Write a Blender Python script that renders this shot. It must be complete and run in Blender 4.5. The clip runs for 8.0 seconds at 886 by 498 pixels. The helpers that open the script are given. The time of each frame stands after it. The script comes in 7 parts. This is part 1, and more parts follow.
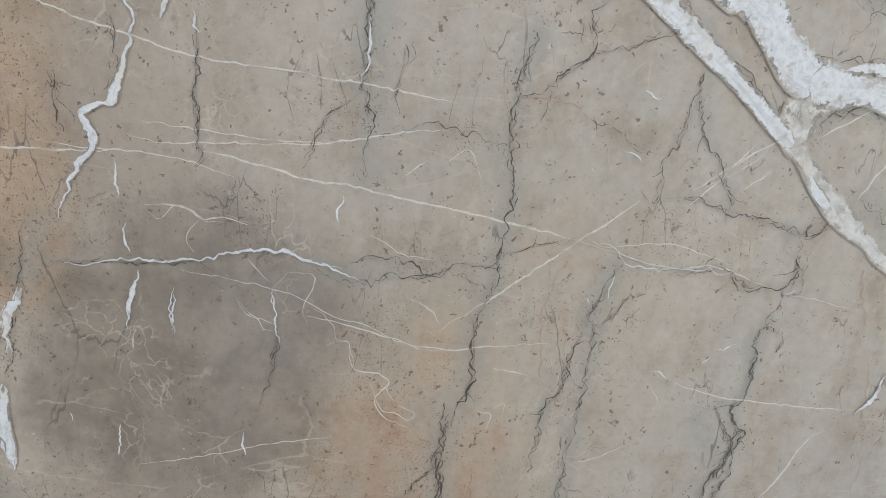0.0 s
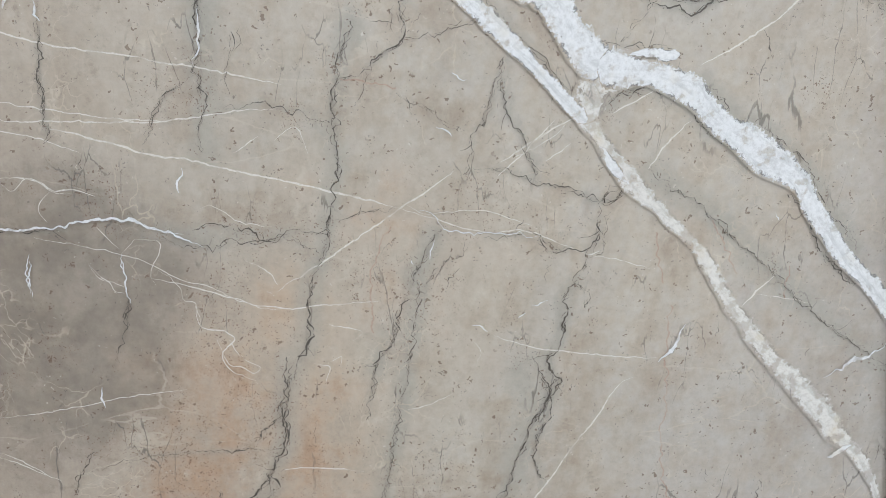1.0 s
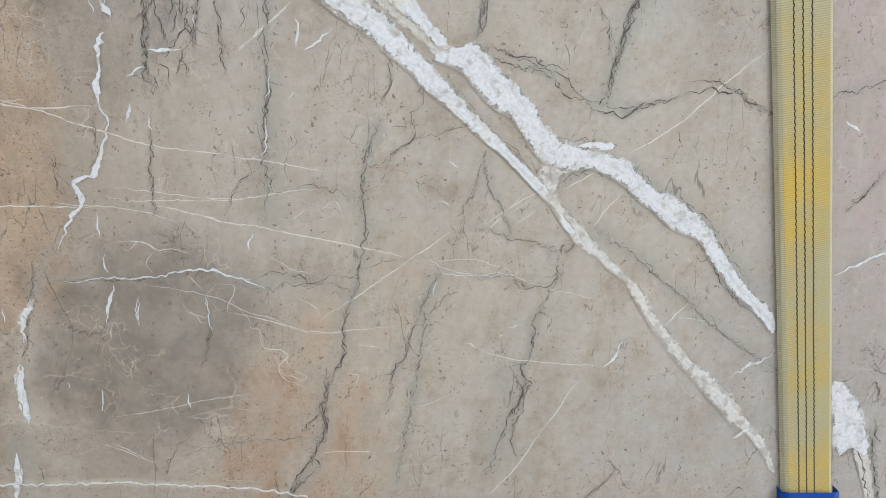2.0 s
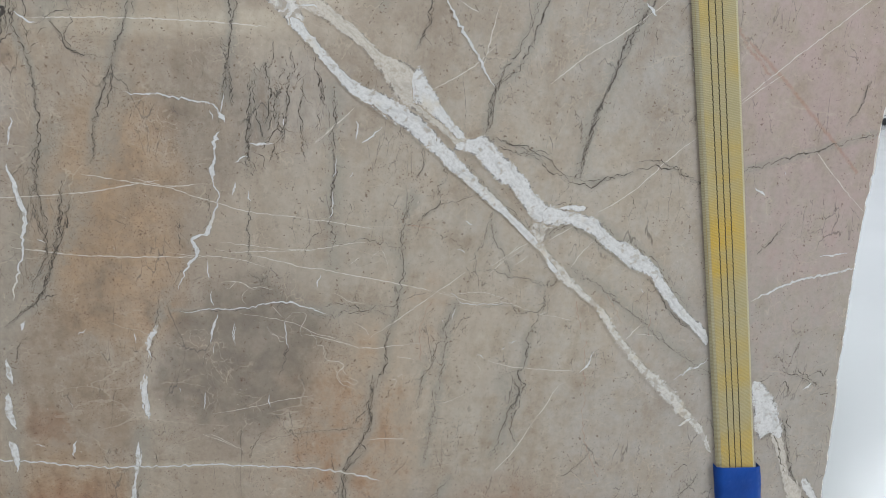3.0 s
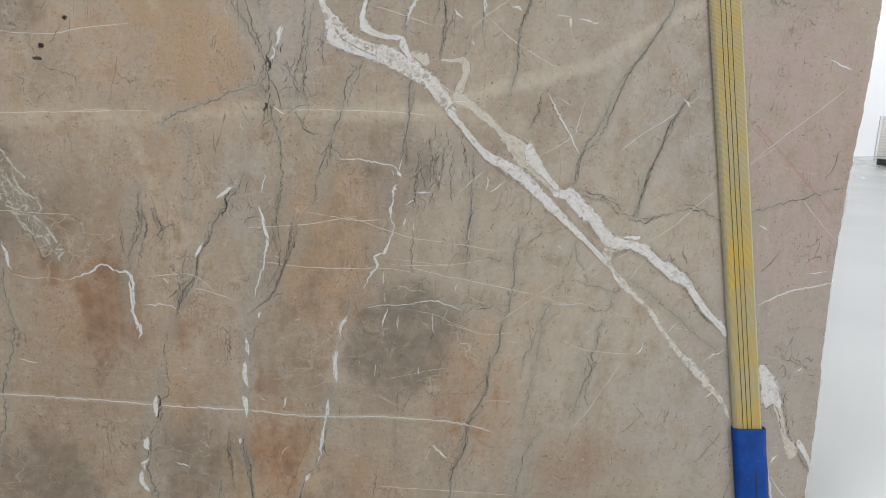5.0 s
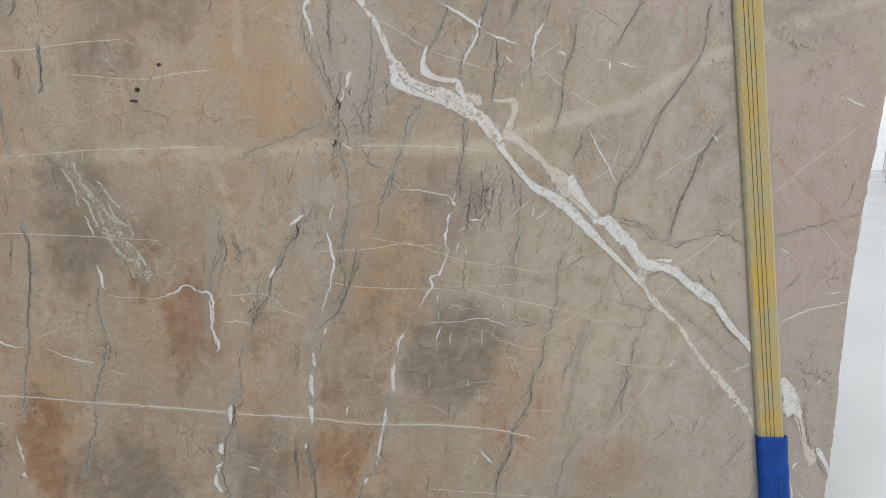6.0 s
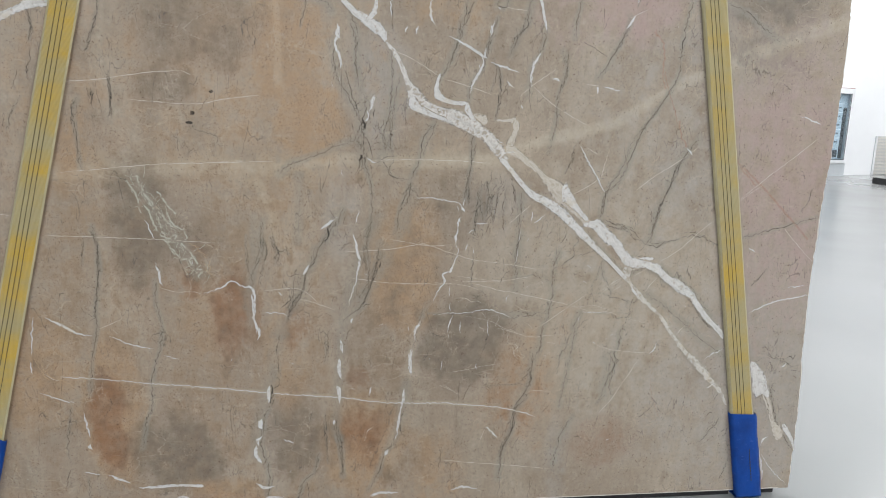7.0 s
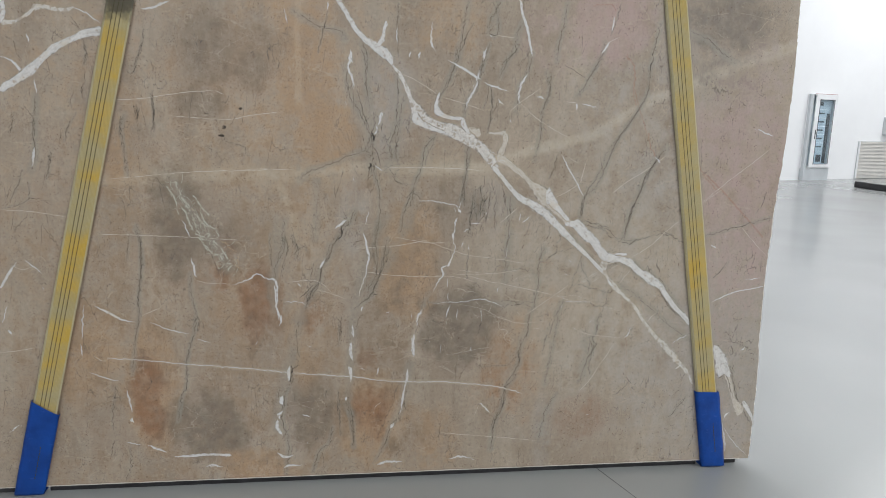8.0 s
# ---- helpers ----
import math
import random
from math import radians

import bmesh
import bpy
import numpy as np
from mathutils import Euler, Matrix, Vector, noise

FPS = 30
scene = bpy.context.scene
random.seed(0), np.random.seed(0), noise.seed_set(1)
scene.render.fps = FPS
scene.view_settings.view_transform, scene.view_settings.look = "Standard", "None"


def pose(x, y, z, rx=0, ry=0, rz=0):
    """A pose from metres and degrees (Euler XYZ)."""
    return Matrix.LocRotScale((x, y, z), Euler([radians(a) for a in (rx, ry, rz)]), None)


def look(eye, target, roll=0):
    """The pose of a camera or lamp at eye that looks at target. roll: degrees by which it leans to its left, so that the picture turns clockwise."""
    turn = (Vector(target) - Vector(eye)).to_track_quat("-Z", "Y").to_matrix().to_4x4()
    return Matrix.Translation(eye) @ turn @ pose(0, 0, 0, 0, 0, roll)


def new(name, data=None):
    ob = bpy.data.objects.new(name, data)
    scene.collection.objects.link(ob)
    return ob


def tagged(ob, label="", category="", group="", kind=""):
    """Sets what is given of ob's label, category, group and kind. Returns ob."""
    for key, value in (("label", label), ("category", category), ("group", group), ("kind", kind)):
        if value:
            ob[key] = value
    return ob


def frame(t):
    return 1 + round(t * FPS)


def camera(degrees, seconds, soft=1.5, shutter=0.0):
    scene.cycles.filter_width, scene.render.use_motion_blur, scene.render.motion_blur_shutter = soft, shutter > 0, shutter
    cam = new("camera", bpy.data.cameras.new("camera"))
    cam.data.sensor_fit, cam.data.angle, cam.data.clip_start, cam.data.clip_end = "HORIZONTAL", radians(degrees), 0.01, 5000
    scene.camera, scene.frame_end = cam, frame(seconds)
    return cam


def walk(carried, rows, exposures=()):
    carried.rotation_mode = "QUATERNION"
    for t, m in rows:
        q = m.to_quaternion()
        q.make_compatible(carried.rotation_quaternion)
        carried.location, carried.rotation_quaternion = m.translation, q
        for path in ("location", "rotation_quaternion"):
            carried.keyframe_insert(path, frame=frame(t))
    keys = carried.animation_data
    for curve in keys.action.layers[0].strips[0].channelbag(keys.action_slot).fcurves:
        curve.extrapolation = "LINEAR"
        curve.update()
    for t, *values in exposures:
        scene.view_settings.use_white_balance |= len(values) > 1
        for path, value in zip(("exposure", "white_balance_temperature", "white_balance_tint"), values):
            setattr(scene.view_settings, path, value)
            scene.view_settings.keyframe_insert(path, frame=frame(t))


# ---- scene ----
cam = camera(60.0, 8.0, soft=0.8)
PATH = [
    (0, (-0.39, -0.749, 1.02), (-0.266, 1.175, 0.486), 1.9),
    (0.5, (-0.288, -0.795, 1.015), (-0.134, 1.12, 0.46), 1.9),
    (1, (-0.244, -0.854, 1.024), (-0.039, 1.056, 0.467), 1.9),
    (1.5, (-0.245, -0.956, 1.079), (-0.014, 0.947, 0.51), 1.8),
    (2, (-0.308, -1.131, 1.177), (-0.049, 0.769, 0.608), 1.9),
    (2.2, (-0.351, -1.213, 1.229), (-0.069, 0.682, 0.657), 2.1),
    (3.3, (-0.481, -1.599, 1.346), (-0.149, 0.309, 0.846), 2.1),
    (3.5, (-0.51, -1.664, 1.363), (-0.176, 0.245, 0.871), 2.3),
    (4, (-0.6, -1.802, 1.383), (-0.276, 0.116, 0.918), 2.3),
    (4.5, (-0.725, -1.997, 1.398), (-0.418, -0.069, 0.962), 2.3),
    (5, (-0.826, -2.132, 1.442), (-0.522, -0.203, 1.009), 2.3),
    (6.3, (-1.034, -2.395, 1.521), (-0.75, -0.454, 1.132), 2.2),
    (6.5, (-1.06, -2.469, 1.521), (-0.77, -0.527, 1.14), 2.2),
    (7, (-1.096, -2.652, 1.568), (-0.798, -0.713, 1.177), 2.1),
    (7.5, (-1.121, -2.808, 1.61), (-0.813, -0.873, 1.213), 2.1),
    (8, (-1.177, -3.027, 1.613), (-0.861, -1.089, 1.233), 2.1),
]
walk(cam, [(t, look(eye, target, roll)) for t, eye, target, roll in PATH],
     [(0, 0.47, 6050, 11), (1, 0.72, 6020, 11), (1.5, 0.79, 6000, 11), (2.2, 0.6, 6100, 11), (3.5, 0.28, 6350, 11), (5, 0.3, 6600, 12), (6.5, 0.34, 6550, 12), (7, 0.32, 6550, 12), (8, 0.13, 6550, 12)])

# ---- world and light ----
world = bpy.data.worlds.new("sky")
scene.world = world
world.use_nodes = True
sky = world.node_tree.nodes.new("ShaderNodeTexSky")
sky.sky_type, sky.sun_disc, sky.sun_elevation, sky.sun_rotation = "NISHITA", False, radians(40), radians(200)
world.node_tree.links.new(sky.outputs[0], world.node_tree.nodes["Background"].inputs[0])
world.node_tree.nodes["Background"].inputs[1].default_value = 0.1

YAW = 18.8   # the hall is turned by this much against the slab
PIVOT = Vector((11.219, 14.44, 0.016))   # the cabinet's foot on the far wall; the floor lies at this height


def area_lamp(name, m, width, depth, power, colour=(1, 1, 1)):
    data = bpy.data.lights.new(name, "AREA")
    data.shape, data.size, data.size_y, data.energy, data.color = "RECTANGLE", width, depth, power, colour
    ob = new(name, data)
    ob.matrix_world = m
    return ob


# ---- materials ----
def material(name):
    m = bpy.data.materials.new(name)
    m.use_nodes = True
    nt = m.node_tree
    return m, nt, nt.nodes["Principled BSDF"], nt.nodes["Material Output"]


def noise_tex(nt, vec, scale, detail=4.0, rough=0.55, distortion=0.0):
    n = nt.nodes.new("ShaderNodeTexNoise")
    n.inputs["Scale"].default_value, n.inputs["Detail"].default_value = scale, detail
    n.inputs["Roughness"].default_value, n.inputs["Distortion"].default_value = rough, distortion
    if vec is not None:
        nt.links.new(vec, n.inputs["Vector"])
    return n.outputs["Fac"]


def ramp(nt, fac, *stops):
    n = nt.nodes.new("ShaderNodeValToRGB")
    while len(n.color_ramp.elements) < len(stops):
        n.color_ramp.elements.new(0.5)
    for e, (pos, col) in zip(n.color_ramp.elements, stops):
        e.position = pos
        e.color = (*col, 1) if len(col) == 3 else (col[0], col[0], col[0], 1)
    nt.links.new(fac, n.inputs[0])
    return n.outputs[0]


def mix(nt, fac, a, b, mode="MIX"):
    n = nt.nodes.new("ShaderNodeMix")
    n.data_type, n.blend_type = "RGBA", mode
    for sock, v in ((n.inputs[0], fac), (n.inputs[6], a), (n.inputs[7], b)):
        if isinstance(v, bpy.types.NodeSocket):
            nt.links.new(v, sock)
        elif isinstance(v, tuple):
            sock.default_value = (*v, 1)
        else:
            sock.default_value = v
    return n.outputs[2]


def math_node(nt, op, a, b=0.0, c=0.0, clamp=False):
    n = nt.nodes.new("ShaderNodeMath")
    n.operation, n.use_clamp = op, clamp
    for sock, v in zip(n.inputs, (a, b, c)):
        if isinstance(v, bpy.types.NodeSocket):
            nt.links.new(v, sock)
        else:
            sock.default_value = v
    return n.outputs[0]


def smooth(nt, x, lo, hi, out_lo=0.0, out_hi=1.0):
    n = nt.nodes.new("ShaderNodeMapRange")
    n.interpolation_type = "SMOOTHSTEP"
    for key, v in (("From Min", lo), ("From Max", hi), ("To Min", out_lo), ("To Max", out_hi)):
        n.inputs[key].default_value = v
    nt.links.new(x, n.inputs["Value"])
    return n.outputs[0]


def position(nt, scale=(1, 1, 1)):
    g = nt.nodes.new("ShaderNodeNewGeometry")
    m = nt.nodes.new("ShaderNodeMapping")
    m.inputs["Scale"].default_value = scale
    nt.links.new(g.outputs["Position"], m.inputs["Vector"])
    return m.outputs[0]


def attribute(nt, name):
    a = nt.nodes.new("ShaderNodeAttribute")
    a.attribute_name = name
    return a.outputs["Fac"]


def bump(nt, height, strength, distance, bsdf):
    b = nt.nodes.new("ShaderNodeBump")
    b.inputs["Strength"].default_value, b.inputs["Distance"].default_value = strength, distance
    nt.links.new(height, b.inputs["Height"])
    nt.links.new(b.outputs[0], bsdf.inputs["Normal"])


POLISH = 0.16


def marble_colour():
    """The stone's own colour, shared by its face and by the fillings in it."""
    nt = bpy.data.node_groups.new("marble colour", "ShaderNodeTree")
    nt.interface.new_socket("Color", in_out="OUTPUT", socket_type="NodeSocketColor")
    p = position(nt)
    tall = position(nt, (1.0, 1.0, 0.35))
    col = ramp(nt, noise_tex(nt, p, 3.0, 6, 0.6), (0.30, (0.258, 0.203, 0.150)), (0.5, (0.308, 0.248, 0.188)), (0.70, (0.36, 0.297, 0.232)))
    # cloudy mottling with a faint upright grain
    col = mix(nt, smooth(nt, noise_tex(nt, tall, 7, 6, 0.62), 0.45, 0.66, 0, 0.75), col, (0.372, 0.312, 0.245))
    col = mix(nt, smooth(nt, noise_tex(nt, tall, 14, 6, 0.68), 0.54, 0.68, 0, 0.42), col, (0.195, 0.153, 0.111))
    col = mix(nt, smooth(nt, noise_tex(nt, p, 32, 6, 0.7), 0.5, 0.70, 0, 0.42), col, (0.42, 0.362, 0.29))
    col = mix(nt, smooth(nt, noise_tex(nt, p, 46, 6, 0.72), 0.53, 0.68, 0, 0.42), col, (0.178, 0.139, 0.104))
    def warp(vec, scale, amount):
        n = nt.nodes.new("ShaderNodeTexNoise")
        n.inputs["Scale"].default_value, n.inputs["Detail"].default_value = scale, 5
        nt.links.new(vec, n.inputs["Vector"])
        w = nt.nodes.new("ShaderNodeVectorMath")
        w.operation = "MULTIPLY_ADD"
        w.inputs[1].default_value = (amount, amount, amount)
        nt.links.new(n.outputs["Color"], w.inputs[0])
        nt.links.new(vec, w.inputs[2])
        return w.outputs[0]
    rag = noise_tex(nt, p, 12, 8, 0.68)
    grain = noise_tex(nt, tall, 30, 6, 0.7)

    def zone(name, colour, amount):
        a = attribute(nt, name)
        a = math_node(nt, "MULTIPLY_ADD", math_node(nt, "SUBTRACT", rag, 0.5), 1.5, a)
        a = math_node(nt, "MULTIPLY_ADD", math_node(nt, "SUBTRACT", grain, 0.5), 0.6, a)
        return smooth(nt, a, 0.16, 0.80, 0, amount), colour
    patchy = smooth(nt, noise_tex(nt, p, 20, 6, 0.62), 0.34, 0.62, 0.62, 1.0)
    for name, colour, amount in (("light", (0.45, 0.385, 0.295), 0.75), ("cool", (0.33, 0.30, 0.268), 0.75), ("pink", (0.37, 0.265, 0.24), 0.8),
                                 ("warm", (0.375, 0.24, 0.135), 0.76), ("rust", (0.235, 0.12, 0.062), 0.8), ("dark", (0.138, 0.112, 0.085), 0.72), ("halo", (0.275, 0.252, 0.208), 0.64)):
        f, c = zone(name, colour, amount)
        f = math_node(nt, "MULTIPLY", f, patchy)
        col = mix(nt, f, col, c)
    # rusty freckles and dark pores
    jig = nt.nodes.new("ShaderNodeTexNoise")
    jig.inputs["Scale"].default_value, jig.inputs["Detail"].default_value = 120, 4
    nt.links.new(p, jig.inputs["Vector"])
    shift = nt.nodes.new("ShaderNodeVectorMath")
    shift.operation = "MULTIPLY_ADD"
    shift.inputs[1].default_value = (0.022, 0.022, 0.022)
    nt.links.new(jig.outputs["Color"], shift.inputs[0])
    nt.links.new(p, shift.inputs[2])
    jagged = shift.outputs[0]
    v = nt.nodes.new("ShaderNodeTexVoronoi")
    v.inputs["Scale"].default_value = 88
    nt.links.new(jagged, v.inputs["Vector"])
    pick = math_node(nt, "MULTIPLY_ADD", noise_tex(nt, p, 70, 3), 0.5, v.outputs["Distance"])
    speck = math_node(nt, "MULTIPLY", smooth(nt, pick, 0.37, 0.43, 1, 0), smooth(nt, noise_tex(nt, p, 14, 4), 0.46, 0.52))
    col = mix(nt, math_node(nt, "MULTIPLY", speck, 0.7), col, (0.115, 0.072, 0.046))
    v2 = nt.nodes.new("ShaderNodeTexVoronoi")
    v2.inputs["Scale"].default_value = 150
    nt.links.new(jagged, v2.inputs["Vector"])
    pore = math_node(nt, "MULTIPLY", smooth(nt, v2.outputs["Distance"], 0.12, 0.2, 1, 0), smooth(nt, noise_tex(nt, p, 33, 3), 0.50, 0.60))
    col = mix(nt, math_node(nt, "MULTIPLY", pore, 0.6), col, (0.075, 0.06, 0.05))

    # fine red-brown freckles, thickest in the orange clouds
    v3 = nt.nodes.new("ShaderNodeTexVoronoi")
    v3.inputs["Scale"].default_value = 230
    nt.links.new(jagged, v3.inputs["Vector"])
    thick = math_node(nt, "MULTIPLY_ADD", math_node(nt, "MAXIMUM", attribute(nt, "warm"), attribute(nt, "rust")), 0.26, noise_tex(nt, p, 9, 4, 0.6))
    dots = math_node(nt, "MULTIPLY", smooth(nt, v3.outputs["Distance"], 0.16, 0.28, 1, 0), smooth(nt, thick, 0.56, 0.68))
    col = mix(nt, math_node(nt, "MULTIPLY", dots, 0.75), col, (0.12, 0.062, 0.036))
    # small pale flecks
    v4 = nt.nodes.new("ShaderNodeTexVoronoi")
    v4.inputs["Scale"].default_value = 120
    nt.links.new(warp(p, 90, 0.02), v4.inputs["Vector"])
    fleck = math_node(nt, "MULTIPLY", smooth(nt, v4.outputs["Distance"], 0.08, 0.16, 1, 0), smooth(nt, noise_tex(nt, p, 17, 4, 0.6), 0.52, 0.62))
    col = mix(nt, math_node(nt, "MULTIPLY", fleck, 0.55), col, (0.50, 0.44, 0.36))
    # hairlines: edges of warped cells, broken up
    def crackle(scale, stretch, width, gate, colour, amount, bend=0.05):
        q = warp(warp(position(nt, stretch), 7, bend), 70, 0.012)
        v = nt.nodes.new("ShaderNodeTexVoronoi")
        v.feature = "DISTANCE_TO_EDGE"
        v.inputs["Scale"].default_value = scale
        nt.links.new(q, v.inputs["Vector"])
        line = smooth(nt, v.outputs["Distance"], width * scale * 0.25, width * scale, 1, 0)
        g = smooth(nt, noise_tex(nt, p, gate[0], 4, 0.6), gate[1], gate[1] + 0.09)
        return math_node(nt, "MULTIPLY", math_node(nt, "MULTIPLY", line, g), amount), colour
    for args in ((5.5, (1.3, 1, 0.4), 0.0012, (6.1, 0.52), (0.09, 0.078, 0.066), 0.6, 0.10),
                 (8.0, (0.5, 1, 1.3), 0.0014, (4.3, 0.50), (0.42, 0.355, 0.275), 0.4, 0.06),
                 (17.0, (1.0, 1, 0.8), 0.0012, (7.3, 0.545), (0.47, 0.39, 0.29), 0.42, 0.16),
                 (24.0, (1.5, 1, 0.5), 0.0009, (8.7, 0.54), (0.10, 0.086, 0.072), 0.65, 0.10),
                 (38.0, (1.0, 1, 1.0), 0.0010, (6.5, 0.54), (0.46, 0.38, 0.29), 0.42, 0.2)):
        f, c = crackle(*args)
        col = mix(nt, f, col, c)
    # fine mottling over everything
    tone = ramp(nt, noise_tex(nt, p, 85, 7, 0.78), (0.30, (0.90,)), (0.5, (1.025,)), (0.70, (1.12,)))
    col = mix(nt, 1.0, col, tone, "MULTIPLY")
    tone = ramp(nt, noise_tex(nt, tall, 16, 5, 0.65), (0.3, (0.95,)), (0.5, (1.0,)), (0.7, (1.04,)))
    col = mix(nt, 1.0, col, tone, "MULTIPLY")
    nt.links.new(col, nt.nodes.new("NodeGroupOutput").inputs[0])
    return nt


STONE = marble_colour()


def stone(nt):
    g = nt.nodes.new("ShaderNodeGroup")
    g.node_tree = STONE
    return g.outputs[0]


def polish(nt, bsdf, extra=0.0):
    p = position(nt)
    r = smooth(nt, noise_tex(nt, p, 30, 5), 0.3, 0.7, POLISH - 0.03 + extra, POLISH + 0.08 + extra)
    nt.links.new(r, bsdf.inputs["Roughness"])
    bump(nt, noise_tex(nt, p, 160, 3), 0.03, 0.001, bsdf)


def marble_material():
    m, nt, bsdf, out = material("polished taupe marble")
    nt.links.new(stone(nt), bsdf.inputs["Base Color"])
    polish(nt, bsdf)
    return m


def vein_material(name, dark, light, rim, edge, ragged, alpha, gaps, stain=None, cells=None):
    """A filling in the stone. The UV map runs along the filling in metres and across it from 0 to 1."""
    m, nt, bsdf, out = material(name)
    p = position(nt)
    uv = nt.nodes.new("ShaderNodeUVMap")
    uv.uv_map = "along"
    sep = nt.nodes.new("ShaderNodeSeparateXYZ")
    nt.links.new(uv.outputs[0], sep.inputs[0])
    across = math_node(nt, "ABSOLUTE", math_node(nt, "MULTIPLY_ADD", sep.outputs[1], 2.0, -1.0))
    fine = noise_tex(nt, p, 330, 4, 0.75)
    d = math_node(nt, "MULTIPLY_ADD", math_node(nt, "SUBTRACT", fine, 0.5), ragged * 1.05, across)
    d = math_node(nt, "MULTIPLY_ADD", math_node(nt, "SUBTRACT", noise_tex(nt, p, 70, 4, 0.65), 0.5), ragged * 0.55, d)
    col = ramp(nt, noise_tex(nt, p, 210, 4, 0.7), (0.30, dark), (0.5, light), (0.75, tuple(min(0.85, c * 1.12) for c in light)))
    streaky = rim is not None
    flow = nt.nodes.new("ShaderNodeCombineXYZ")
    nt.links.new(math_node(nt, "MULTIPLY", sep.outputs[0], 22.0), flow.inputs[0])
    nt.links.new(math_node(nt, "MULTIPLY", sep.outputs[1], 3.2), flow.inputs[1])
    streak = noise_tex(nt, flow.outputs[0], 1.0, 5, 0.65, 0.4)
    col = mix(nt, smooth(nt, streak, 0.47, 0.66, 0, 0.7 if streaky else 0.0), col, tuple(0.5 * (a + b * 0.6) for a, b in zip(dark, light)))
    if cells:
        # broken lumps of another stone held in the filling
        v = nt.nodes.new("ShaderNodeTexVoronoi")
        v.feature = "DISTANCE_TO_EDGE"
        v.inputs["Scale"].default_value = 46
        w = nt.nodes.new("ShaderNodeTexNoise")
        w.inputs["Scale"].default_value, w.inputs["Detail"].default_value = 60, 4
        nt.links.new(p, w.inputs["Vector"])
        off = nt.nodes.new("ShaderNodeVectorMath")
        off.operation = "MULTIPLY_ADD"
        off.inputs[1].default_value = (0.03, 0.03, 0.03)
        nt.links.new(w.outputs["Color"], off.inputs[0])
        nt.links.new(p, off.inputs[2])
        nt.links.new(off.outputs[0], v.inputs["Vector"])
        lump = math_node(nt, "MULTIPLY", smooth(nt, v.outputs["Distance"], 0.10, 0.2), smooth(nt, noise_tex(nt, p, 20, 4), 0.42, 0.54))
        col = mix(nt, math_node(nt, "MULTIPLY", lump, 0.85), col, cells)
    if stain:
        col = mix(nt, smooth(nt, noise_tex(nt, p, 11, 4, 0.6), 0.54, 0.68, 0, 0.75), col, stain)
    if rim:
        r = math_node(nt, "MULTIPLY", smooth(nt, d, edge[0] - 0.12, edge[0] - 0.03), smooth(nt, noise_tex(nt, p, 60, 4), 0.46, 0.56))
        col = mix(nt, math_node(nt, "MULTIPLY", r, 0.85), col, rim)
    cover = smooth(nt, d, edge[0], edge[1], 1, 0)
    cover = math_node(nt, "MULTIPLY", cover, smooth(nt, noise_tex(nt, p, gaps[0], 4, 0.6), gaps[1], gaps[1] + 0.12, gaps[2], alpha))
    nt.links.new(mix(nt, cover, stone(nt), col), bsdf.inputs["Base Color"])
    polish(nt, bsdf)
    return m


def plain_material(name, colour, rough=0.5, metal=0.0, spread=0.08, scale=3.0, grain=0.0, grain_scale=200):
    m, nt, bsdf, out = material(name)
    p = position(nt)
    f = noise_tex(nt, p, scale, 5, 0.6)
    lo = tuple(c * (1 - spread) for c in colour)
    hi = tuple(min(1, c * (1 + spread)) for c in colour)
    nt.links.new(ramp(nt, f, (0.3, lo), (0.7, hi)), bsdf.inputs["Base Color"])
    bsdf.inputs["Metallic"].default_value = metal
    nt.links.new(smooth(nt, noise_tex(nt, p, scale * 5, 4), 0.3, 0.7, rough * 0.85, min(1, rough * 1.15)), bsdf.inputs["Roughness"])
    if grain:
        bump(nt, noise_tex(nt, p, grain_scale, 3), grain, 0.002, bsdf)
    return m


